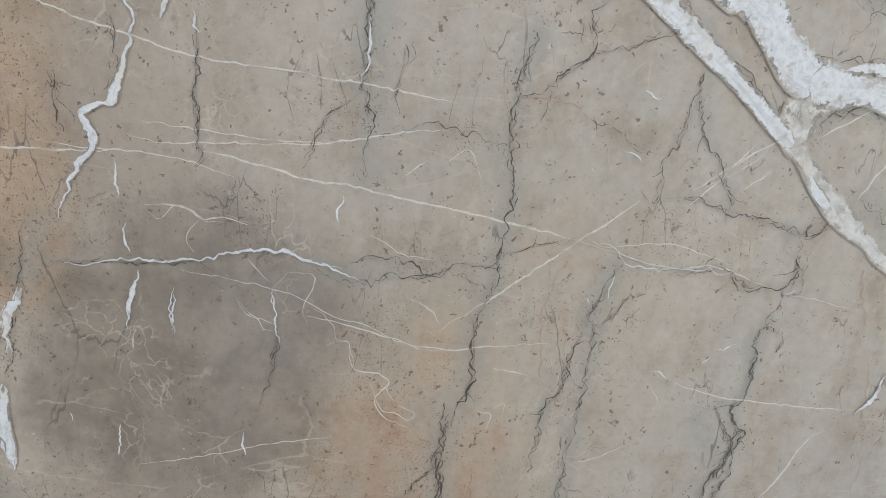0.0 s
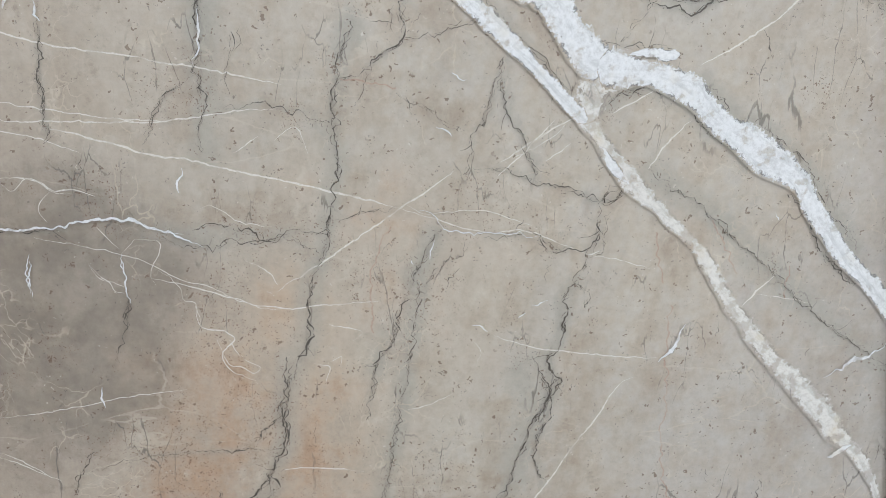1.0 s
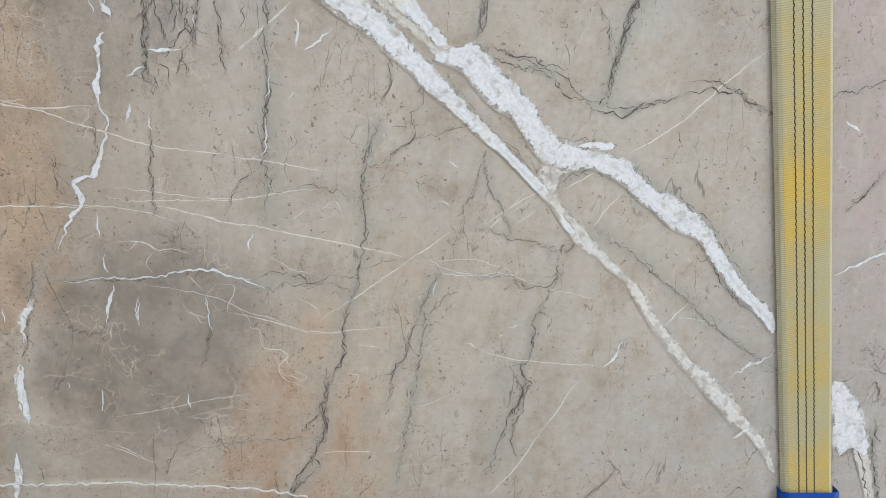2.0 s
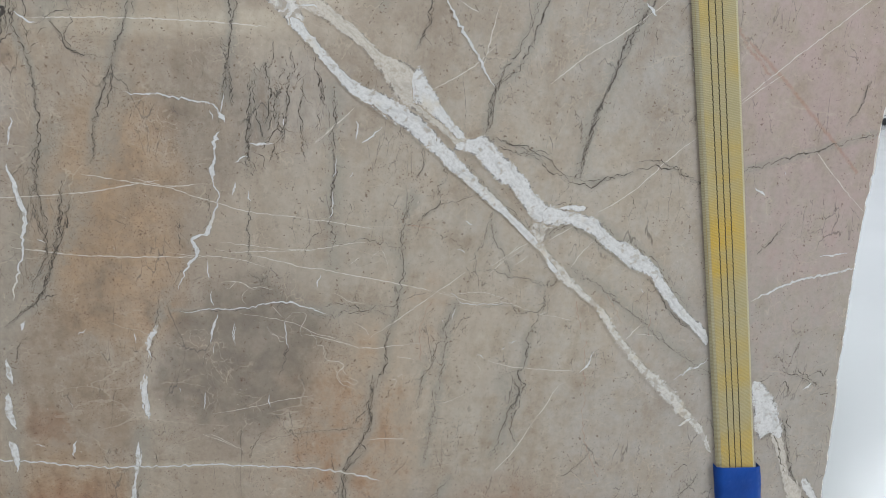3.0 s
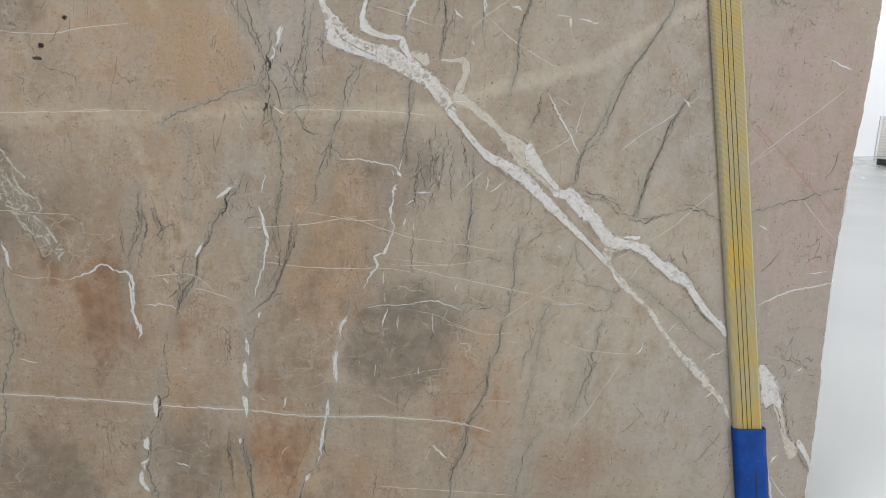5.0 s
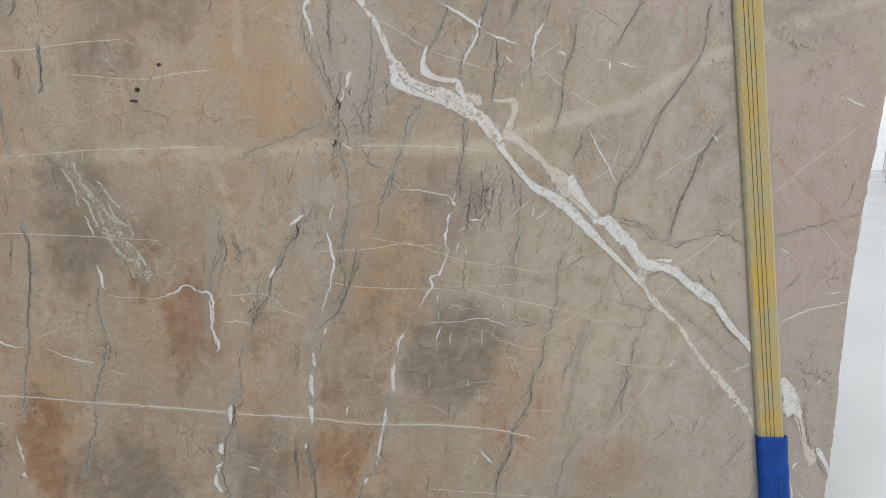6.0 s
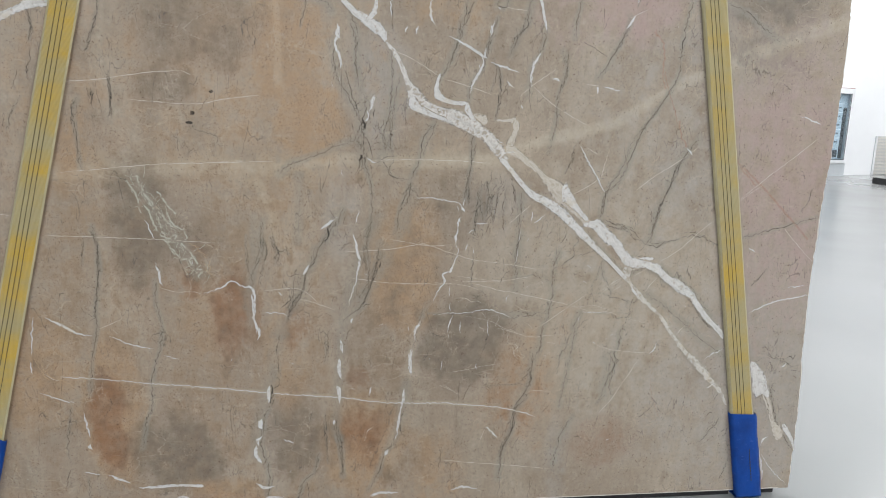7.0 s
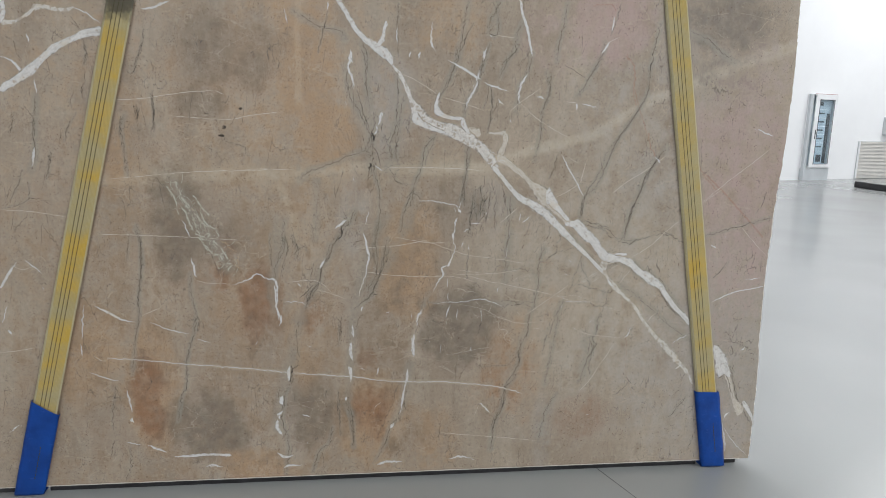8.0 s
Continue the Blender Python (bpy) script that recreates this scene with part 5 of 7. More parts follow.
vein("crack", 3.3, (0.017, 0.939), (0.044, 0.958), (0.076, 0.965), (0.104, 0.953), (0.125, 0.944), (0.145, 0.922), (0.164, 0.909), (0.186, 0.897), (0.209, 0.880))
vein("crack", 3.6, (0.257, 0.843), (0.281, 0.830), (0.301, 0.798), (0.317, 0.770), (0.340, 0.748), (0.366, 0.729))
vein("crack", 2.8, (0.142, 0.970), (0.165, 0.951), (0.181, 0.929), (0.217, 0.923), (0.248, 0.901), (0.281, 0.875), (0.310, 0.827), (0.336, 0.806), (0.360, 0.777))
vein("crack", 2.5, (-0.001, 1.033), (0.013, 1.016), (0.033, 1.007))
vein("crack", 3.1, (-0.062, 1.049), (-0.039, 1.026), (-0.024, 1.002), (-0.003, 0.979))
vein("cream", 0, (0.128, 0.947, 11), (0.154, 0.929, 17), (0.185, 0.906, 13), (0.209, 0.884, 7))
vein("crack", 1.2, (-0.117, 1.047), (-0.088, 1.019), (-0.055, 0.990), (-0.015, 0.960))
vein("rust", 1.8, (-0.271, 0.966), (-0.247, 0.964), (-0.210, 0.958))
vein("crack", 1.8, (-0.274, 0.963), (-0.276, 0.945), (-0.277, 0.929))
vein("crack", 0, (-0.975, 1.560, 5), (-0.972, 1.507, 8), (-0.983, 1.474, 13), (-0.998, 1.433, 11), (-0.985, 1.420, 5))
vein("white", 0, (-0.955, 1.541, 7), (-0.949, 1.528, 11), (-0.959, 1.508, 5))
vein("crack", 4.1, (-1.011, 1.426), (-0.985, 1.393), (-0.972, 1.373), (-0.966, 1.360))
vein("crack", 6.9, (-1.000, 1.352), (-0.987, 1.339), (-0.994, 1.304), (-1.001, 1.290))
vein("crack", 4.1, (-0.910, 1.484), (-0.917, 1.443))
vein("crack", 2.7, (-0.893, 1.524), (-0.886, 1.431), (-0.895, 1.390))
vein("crack", 2.7, (-0.848, 1.527), (-0.842, 1.487), (-0.822, 1.447))
vein("white", 0, (-0.966, 1.353, 4), (-0.950, 1.340, 6), (-0.932, 1.334, 4))
vein("crack", 2.8, (-0.926, 1.334), (-0.912, 1.348), (-0.870, 1.356), (-0.885, 1.314), (-0.871, 1.287), (-0.837, 1.274))
vein("crack", 2.9, (-0.809, 1.268), (-0.819, 1.211), (-0.844, 1.167))
vein("crack", 4.2, (-1.292, 1.073), (-1.281, 1.044), (-1.262, 1.023), (-1.235, 1.023), (-1.229, 1.009))
vein("crack", 2.8, (-1.262, 1.023), (-1.274, 0.994), (-1.251, 0.972))
vein("crack", 2.8, (-1.315, 1.128), (-1.325, 1.079), (-1.318, 1.015), (-1.346, 0.957), (-1.355, 0.913), (-1.357, 0.884))
vein("crack", 4.3, (-1.239, 0.936), (-1.198, 0.939), (-1.173, 0.936))
vein("crack", 8.7, (-1.175, 0.902), (-1.187, 0.869), (-1.209, 0.854), (-1.220, 0.824), (-1.230, 0.786))
vein("white", 6.5, (-1.269, 0.877), (-1.250, 0.862))
vein("crack", 2.9, (-0.973, 1.041), (-0.960, 0.989), (-0.954, 0.930), (-0.950, 0.899))
vein("crack", 4.5, (-0.917, 1.034), (-0.925, 0.960), (-0.940, 0.915), (-0.955, 0.869), (-0.970, 0.838), (-0.985, 0.815), (-1.043, 0.769))
vein("crack", 4.5, (-0.970, 0.823), (-0.941, 0.835))
vein("white", 0, (-1.004, 0.780, 7), (-1.011, 0.761, 11))
vein("pale", 2.6, (-1.488, 1.321), (-1.412, 1.330), (-1.323, 1.330))
vein("crack", 3.3, (-0.835, 0.425), (-0.827, 0.383))
vein("crack", 4.8, (-1.106, 0.393), (-1.101, 0.325), (-1.091, 0.308))
vein("halo", 54.0, (-0.982, 1.546), (-0.977, 1.481), (-0.994, 1.413), (-0.986, 1.345))
vein("halo", 51.5, (-1.067, 1.148), (-1.090, 1.076), (-1.140, 1.002), (-1.178, 0.929), (-1.210, 0.824))
vein("halo", 52.7, (-0.915, 1.151), (-0.959, 1.034), (-0.995, 0.974), (-1.020, 0.854), (-1.036, 0.762))
vein("halo", 58.5, (-0.802, 1.240), (-0.830, 1.153), (-0.859, 1.065), (-0.903, 0.975), (-0.963, 0.854))
vein("halo", 54.6, (-0.889, 1.511), (-0.897, 1.417), (-0.912, 1.348))
vein("halo", 60.7, (-1.248, 0.763), (-1.275, 0.640), (-1.303, 0.514), (-1.330, 0.401), (-1.345, 0.269))
vein("halo", 46.5, (-1.044, 0.731), (-1.050, 0.539), (-1.062, 0.391))
vein("halo", 49.0, (-0.804, 0.533), (-0.820, 0.399), (-0.867, 0.281))
vein("halo", 42.2, (-1.347, 1.142), (-1.343, 1.000), (-1.356, 0.899), (-1.358, 0.764))
vein("halo", 41.3, (-1.195, 1.284), (-1.194, 1.173), (-1.199, 1.060))
vein("crack", 5.0, (0.571, 0.453), (0.597, 0.439), (0.615, 0.458), (0.638, 0.413), (0.656, 0.371), (0.666, 0.337))
vein("crack", 5.0, (0.639, 0.494), (0.660, 0.428), (0.683, 0.353), (0.706, 0.313))
vein("crack", 4.8, (0.556, 0.588), (0.579, 0.597), (0.601, 0.605))
vein("crack", 4.8, (0.611, 0.571), (0.628, 0.586), (0.644, 0.560))
vein("crack", 4.8, (0.682, 0.595), (0.711, 0.610), (0.725, 0.598), (0.734, 0.617))
vein("white", 0, (0.675, 0.565, 5), (0.687, 0.571, 8), (0.697, 0.582, 8))
vein("crack", 0, (0.722, 0.557, 10), (0.736, 0.552, 15), (0.744, 0.558, 7))
vein("crack", 4.9, (0.677, 0.524), (0.689, 0.532))

body("white", ((-0.373, 1.214), (-0.342, 1.200), (-0.311, 1.178), (-0.272, 1.155), (-0.232, 1.120), (-0.211, 1.105), (-0.194, 1.088), (-0.156, 1.056), (-0.121, 1.028), (-0.085, 0.997), (-0.058, 0.975), (-0.016, 0.935), (0.003, 0.919)),
     ((-0.342, 1.218), (-0.302, 1.201), (-0.264, 1.191), (-0.240, 1.173), (-0.212, 1.147), (-0.183, 1.120), (-0.161, 1.098), (-0.146, 1.081), (-0.118, 1.053), (-0.087, 1.024), (-0.054, 0.990), (-0.022, 0.960), (0.009, 0.934)))
body("cream", ((-0.011, 0.934), (0.004, 0.916), (0.039, 0.871), (0.059, 0.845), (0.089, 0.824), (0.119, 0.800), (0.150, 0.775)),
     ((0.003, 0.942), (0.024, 0.920), (0.046, 0.893), (0.072, 0.870), (0.098, 0.842), (0.127, 0.814), (0.161, 0.783)))
body("cream", ((0.142, 0.782), (0.160, 0.760), (0.185, 0.718), (0.220, 0.677), (0.261, 0.626), (0.292, 0.596), (0.329, 0.555), (0.370, 0.512), (0.418, 0.473), (0.462, 0.410)),
     ((0.161, 0.786), (0.181, 0.760), (0.202, 0.725), (0.238, 0.687), (0.279, 0.642), (0.317, 0.612), (0.357, 0.579), (0.395, 0.530), (0.432, 0.484), (0.467, 0.417)))
body("white", ((-0.187, 1.124), (-0.158, 1.117), (-0.137, 1.107), (-0.111, 1.081), (-0.088, 1.057), (-0.062, 1.045), (-0.039, 1.020), (-0.024, 0.995), (-0.007, 0.978), (0.018, 0.968)),
     ((-0.157, 1.141), (-0.134, 1.145), (-0.118, 1.149), (-0.099, 1.140), (-0.083, 1.119), (-0.047, 1.087), (-0.024, 1.063), (-0.014, 1.046), (0.009, 1.021), (0.035, 1.002)))
body("white", ((0.009, 0.965), (0.040, 0.964), (0.071, 0.967), (0.109, 0.952), (0.129, 0.939), (0.154, 0.916), (0.189, 0.893), (0.206, 0.875), (0.236, 0.861), (0.267, 0.846), (0.285, 0.817), (0.315, 0.783), (0.338, 0.758), (0.385, 0.717), (0.423, 0.673)),
     ((0.019, 1.013), (0.064, 0.998), (0.106, 0.988), (0.129, 0.981), (0.149, 0.961), (0.180, 0.935), (0.209, 0.926), (0.245, 0.903), (0.277, 0.875), (0.296, 0.846), (0.320, 0.817), (0.346, 0.783), (0.379, 0.752), (0.416, 0.724)))
body("white", ((0.046, 0.998), (0.073, 0.999), (0.099, 0.992)),
     ((0.053, 1.005), (0.081, 1.008), (0.110, 1.007)))
body("cream", ((-0.010, 0.980), (-0.006, 0.965), (-0.012, 0.947), (-0.004, 0.929)),
     ((0.049, 0.967), (0.032, 0.954), (0.026, 0.938), (0.012, 0.920)))
body("breccia", ((-0.909, 1.738), (-0.884, 1.703), (-0.860, 1.658), (-0.839, 1.607), (-0.830, 1.564), (-0.833, 1.533), (-0.798, 1.508), (-0.752, 1.493), (-0.706, 1.481), (-0.660, 1.463), (-0.613, 1.445), (-0.569, 1.422), (-0.541, 1.396), (-0.510, 1.364), (-0.489, 1.339)),
     ((-0.902, 1.740), (-0.866, 1.704), (-0.842, 1.659), (-0.821, 1.613), (-0.788, 1.587), (-0.754, 1.550), (-0.714, 1.534), (-0.662, 1.525), (-0.616, 1.509), (-0.587, 1.492), (-0.552, 1.465), (-0.529, 1.447), (-0.503, 1.415), (-0.479, 1.389), (-0.464, 1.351)))
body("white", ((-0.823, 1.565), (-0.829, 1.533), (-0.798, 1.511), (-0.753, 1.497), (-0.706, 1.484)),
     ((-0.809, 1.569), (-0.787, 1.540), (-0.762, 1.523), (-0.726, 1.507), (-0.683, 1.491)))
body("white", ((-0.500, 1.355), (-0.455, 1.306), (-0.414, 1.261), (-0.379, 1.224), (-0.333, 1.196), (-0.282, 1.163), (-0.229, 1.121)),
     ((-0.483, 1.365), (-0.442, 1.316), (-0.402, 1.274), (-0.365, 1.243), (-0.315, 1.225), (-0.260, 1.194), (-0.205, 1.145)))
body("white", ((-0.727, 1.638), (-0.741, 1.585), (-0.731, 1.558), (-0.690, 1.542), (-0.630, 1.537)),
     ((-0.716, 1.646), (-0.724, 1.604), (-0.710, 1.573), (-0.673, 1.555), (-0.614, 1.552)))
body("white", ((-0.634, 1.544), (-0.629, 1.519), (-0.605, 1.484)),
     ((-0.612, 1.548), (-0.607, 1.516), (-0.583, 1.489)))
body("grey", ((-0.609, 1.481), (-0.586, 1.469), (-0.556, 1.464)),
     ((-0.607, 1.515), (-0.573, 1.511), (-0.541, 1.503)))
body("grey", ((-0.516, 1.487), (-0.479, 1.487), (-0.452, 1.481)),
     ((-0.517, 1.496), (-0.476, 1.496), (-0.443, 1.510)))
body("grey", ((-0.464, 1.484), (-0.455, 1.459), (-0.472, 1.426), (-0.483, 1.389)),
     ((-0.440, 1.503), (-0.434, 1.469), (-0.447, 1.421), (-0.448, 1.384)))
body("grey", ((-0.488, 1.383), (-0.439, 1.362), (-0.390, 1.330), (-0.349, 1.300), (-0.317, 1.253), (-0.302, 1.225), (-0.264, 1.197), (-0.212, 1.160), (-0.163, 1.118)),
     ((-0.456, 1.411), (-0.422, 1.385), (-0.361, 1.337), (-0.320, 1.300), (-0.270, 1.283), (-0.229, 1.246), (-0.195, 1.189), (-0.162, 1.151), (-0.124, 1.130)))
body("white", ((-0.270, 1.220), (-0.228, 1.188), (-0.199, 1.168), (-0.171, 1.137)),
     ((-0.258, 1.296), (-0.222, 1.236), (-0.188, 1.183), (-0.150, 1.149)))
vein("white", 5, (-0.567, 1.464), (-0.529, 1.436), (-0.480, 1.405))
vein("white", 5, (-0.478, 1.376), (-0.465, 1.384), (-0.440, 1.377))
vein("white", 5, (-0.588, 1.512), (-0.614, 1.475), (-0.595, 1.458))
vein("white", 5, (-0.681, 1.526), (-0.698, 1.495), (-0.657, 1.474))
vein("white", 5, (-0.653, 1.522), (-0.665, 1.500), (-0.623, 1.473))
vein("pit", 0, (-1.481, 1.558, 8), (-1.473, 1.555, 17), (-1.483, 1.552, 8))
vein("pit", 0, (-1.544, 1.487, 9), (-1.534, 1.484, 19), (-1.544, 1.477, 7))
vein("pit", 0, (-1.560, 1.454, 7), (-1.550, 1.453, 21), (-1.538, 1.450, 10))
vein("crack", 3, (-1.566, 1.513), (-1.563, 1.493), (-1.559, 1.471), (-1.546, 1.458))
vein("crack", 3, (-1.540, 1.446), (-1.527, 1.432), (-1.514, 1.425), (-1.484, 1.419), (-1.464, 1.410), (-1.458, 1.386), (-1.445, 1.381))
vein("crack", 3, (-1.475, 1.542), (-1.495, 1.526), (-1.505, 1.507), (-1.519, 1.493))
vein("crack", 3, (-1.598, 1.407), (-1.585, 1.396), (-1.592, 1.373), (-1.582, 1.361))
vein("crack", 3, (-1.794, 1.611), (-1.794, 1.559), (-1.794, 1.493), (-1.791, 1.459))
vein("crack", 3, (-1.855, 1.572), (-1.850, 1.523), (-1.847, 1.487))
vein("crack", 3, (-1.894, 1.522), (-1.903, 1.497), (-1.912, 1.463), (-1.907, 1.430), (-1.902, 1.389), (-1.899, 1.347), (-1.896, 1.296))
vein("crack", 3, (-1.854, 1.373), (-1.848, 1.336), (-1.840, 1.309))
vein("crack", 3, (-1.786, 1.277), (-1.763, 1.260), (-1.722, 1.254))
vein("crack", 3, (-1.371, 1.077), (-1.369, 0.976), (-1.356, 0.921))
vein("crack", 3, (-1.285, 1.073), (-1.282, 1.051), (-1.264, 1.027), (-1.273, 1.005), (-1.270, 0.977), (-1.256, 0.971))
vein("crack", 3, (-1.256, 1.033), (-1.238, 1.037), (-1.227, 1.020))
vein("crack", 3, (-1.329, 1.091), (-1.319, 1.050), (-1.334, 1.004), (-1.352, 0.939))
vein("crack", 4, (-1.625, 1.552), (-1.610, 1.536), (-1.589, 1.526))
vein("crack", 4, (-1.878, 1.088), (-1.860, 1.053), (-1.856, 1.009), (-1.856, 0.937), (-1.862, 0.882), (-1.875, 0.818), (-1.869, 0.753), (-1.887, 0.660), (-1.899, 0.565), (-1.905, 0.508))
vein("crack", 4, (-1.675, 0.919), (-1.675, 0.836), (-1.657, 0.752), (-1.667, 0.676), (-1.686, 0.619), (-1.700, 0.542), (-1.699, 0.464), (-1.722, 0.405), (-1.737, 0.306))
vein("crack", 4, (-1.968, 0.461), (-1.976, 0.412), (-1.986, 0.354), (-1.988, 0.285), (-1.975, 0.254))
vein("crack", 4, (-1.840, 0.516), (-1.839, 0.467), (-1.858, 0.429))
vein("crack", 4, (-1.101, 0.419), (-1.095, 0.327), (-1.089, 0.222))
vein("crack", 4, (-1.053, 0.356), (-1.039, 0.283), (-1.030, 0.177))
vein("crack", 4, (-0.832, 0.381), (-0.821, 0.339), (-0.801, 0.317))
vein("crack", 4, (-0.418, 0.306), (-0.436, 0.252), (-0.440, 0.209))
vein("crack", 4, (-0.336, 0.641), (-0.340, 0.537), (-0.361, 0.475), (-0.394, 0.423), (-0.394, 0.348), (-0.418, 0.306))
vein("white", 0, (-1.326, 0.405, 18), (-1.331, 0.379, 22), (-1.324, 0.364, 8))
vein("white", 0, (-1.324, 0.338, 7), (-1.341, 0.322, 14), (-1.336, 0.303, 9))
vein("white", 0, (-1.345, 0.303, 8), (-1.349, 0.273, 19), (-1.338, 0.248, 16), (-1.327, 0.231, 8))
vein("white", 0, (-1.297, 0.531, 9), (-1.301, 0.499, 16), (-1.299, 0.467, 10))
vein("white", 0, (-1.929, 0.446, 6), (-1.921, 0.407, 9), (-1.914, 0.352, 8))
vein("white", 0, (-1.912, 0.328, 7), (-1.916, 0.318, 16), (-1.909, 0.304, 6))
vein("white", 0, (-1.044, 0.705, 6), (-1.043, 0.670, 14), (-1.039, 0.650, 7))
vein("white", 0, (-1.049, 0.630, 10), (-1.052, 0.594, 19), (-1.046, 0.550, 8))
vein("white", 0, (-1.059, 0.526, 10), (-1.051, 0.506, 21), (-1.049, 0.457, 7))
vein("white", 0, (-0.791, 0.659, 9), (-0.794, 0.617, 16), (-0.790, 0.566, 10))
vein("white", 0, (-0.814, 0.509, 8), (-0.815, 0.484, 12), (-0.816, 0.456, 8))
vein("white", 0, (-0.868, 0.273, 7), (-0.876, 0.257, 18), (-0.881, 0.246, 6))
vein("white", 0, (-0.830, 0.392, 7), (-0.828, 0.371, 9))
vein("white", 0, (-0.838, 0.329, 7), (-0.840, 0.312, 9))
vein("white", 0, (-1.702, 1.126, 4), (-1.691, 1.109, 6), (-1.676, 1.064, 8))
vein("white", 0, (-1.673, 0.981, 5), (-1.665, 0.956, 9), (-1.658, 0.916, 9), (-1.652, 0.897, 4))
vein("white", 0, (-1.351, 0.879, 8), (-1.353, 0.836, 8), (-1.349, 0.779, 9), (-1.338, 0.746, 12), (-1.342, 0.727, 8))
vein("white", 0, (-1.120, 1.099, 7), (-1.095, 1.118, 14), (-1.074, 1.137, 9))
vein("white", 0, (-1.177, 0.936, 9), (-1.170, 0.955, 12), (-1.159, 0.978, 6))
vein("pit", 0, (-1.291, 0.534, 6), (-1.288, 0.502, 9), (-1.294, 0.464, 5))
vein("pit", 0, (-1.095, 1.109, 6), (-1.091, 1.081, 12), (-1.105, 1.053, 7))
vein("pit", 0, (-0.982, 1.480, 7), (-0.974, 1.463, 14), (-0.977, 1.445, 8))
vein("pit", 0, (-0.987, 1.361, 7), (-0.983, 1.351, 16), (-0.990, 1.338, 6))
vein("green", 9, (-1.721, 1.275), (-1.703, 1.223), (-1.683, 1.185), (-1.660, 1.136), (-1.642, 1.083), (-1.627, 1.038), (-1.605, 1.007))
vein("green", 9, (-1.678, 1.192), (-1.651, 1.150), (-1.624, 1.115), (-1.586, 1.087))
vein("green", 9, (-1.629, 1.151), (-1.607, 1.110), (-1.577, 1.093), (-1.568, 1.057))
vein("green", 9, (-1.654, 1.074), (-1.626, 1.065), (-1.603, 1.074), (-1.616, 1.051), (-1.643, 1.058))
vein("green", 9, (-1.617, 1.029), (-1.597, 1.002), (-1.570, 0.990), (-1.542, 1.003))
vein("green", 9, (-1.563, 0.993), (-1.550, 0.960), (-1.521, 0.953), (-1.534, 0.927))
vein("green", 9, (-1.716, 1.197), (-1.689, 1.162), (-1.674, 1.118), (-1.659, 1.086))
vein("green", 9, (-1.657, 1.224), (-1.622, 1.172), (-1.601, 1.146))
vein("green", 9, (-1.587, 1.047), (-1.562, 1.021), (-1.533, 0.975))
vein("green", 9, (-1.755, 1.257), (-1.724, 1.205), (-1.713, 1.149))
vein("rustpale", 3.5, (-1.561, 1.051), (-1.531, 1.030), (-1.511, 1.001), (-1.495, 0.975), (-1.507, 0.957), (-1.487, 0.939))
vein("rustpale", 3.5, (-1.541, 1.044), (-1.525, 1.017), (-1.499, 1.003))
vein("rustpale", 3.5, (-1.512, 0.975), (-1.491, 0.964), (-1.499, 0.942))
vein("cool", 0, (-1.729, 1.275, 40), (-1.660, 1.136, 60), (-1.579, 1.029, 60), (-1.530, 0.938, 40))
patch("rust", -1.84, 0.40, 0.06, 0.16, 1)
patch("rust", -1.42, 0.81, 0.07, 0.14, 0.8)
patch("rust", -1.35, 0.81, 0.04, 0.11, 0.6)
patch("rust", -0.96, 0.37, 0.09, 0.09, 0.75)
patch("rust", -0.95, 0.26, 0.07, 0.08, 0.5)
patch("warm", -2.03, 0.60, 0.10, 0.09, 0.9)
patch("rust", -1.58, 0.91, 0.06, 0.06, 0.6)
patch("rust", -1.55, 1.03, 0.04, 0.07, 0.5)
patch("warm", -0.86, 0.92, 0.05, 0.14, 0.9)
patch("warm", -0.85, 1.04, 0.09, 0.06, 0.7)
patch("warm", -0.77, 0.94, 0.05, 0.08, 0.6)
patch("warm", -1.27, 0.64, 0.04, 0.10, 0.7)
patch("rust", -0.99, 0.56, 0.03, 0.04, 0.6)
patch("dark", -1.60, 0.25, 0.15, 0.10, 0.9)
patch("dark", -1.65, 1.08, 0.10, 0.11, 0.7)
patch("dark", -1.51, 0.97, 0.08, 0.11, 0.5)
patch("dark", -1.18, 0.35, 0.09, 0.10, 0.7)
patch("dark", -1.63, 1.58, 0.10, 0.07, 0.6)
patch("dark", -1.43, 1.69, 0.10, 0.10, 0.6)
patch("warm", -1.14, 1.50, 0.08, 0.09, 0.9)
patch("warm", -1.94, 1.34, 0.07, 0.08, 0.7)
patch("warm", -1.42, 1.23, 0.16, 0.07, 0.4)
patch("rust", -0.04, 0.28, 0.13, 0.10, 0.45)
patch("warm", -0.35, 0.64, 0.12, 0.12, 0.45)
patch("rust", -1.20, 0.73, 0.04, 0.08, 0.55)
patch("dark", -0.83, 0.21, 0.10, 0.06, 0.5)
patch("pink", 0.54, 1.62, 0.12, 0.07, 0.5)
patch("pink", 0.57, 1.29, 0.15, 0.12, 0.5)
patch("dark", 0.46, 1.78, 0.18, 0.09, 0.45)
patch("cool", 0.17, 1.32, 0.14, 0.17, 0.6)
patch("cool", 0.64, 0.63, 0.14, 0.26, 0.8)
patch("cool", -0.95, 1.63, 0.09, 0.17, 0.7)
vein("crack", 3.4, (-0.652, 1.831), (-0.663, 1.753), (-0.674, 1.710), (-0.687, 1.675), (-0.704, 1.648), (-0.721, 1.621), (-0.727, 1.586))
vein("crack", 3.4, (-0.531, 1.837), (-0.543, 1.785), (-0.554, 1.742), (-0.564, 1.698), (-0.573, 1.663), (-0.603, 1.626), (-0.614, 1.599), (-0.616, 1.555))
vein("crack", 3.4, (-0.431, 1.843), (-0.441, 1.799), (-0.464, 1.772), (-0.480, 1.737))
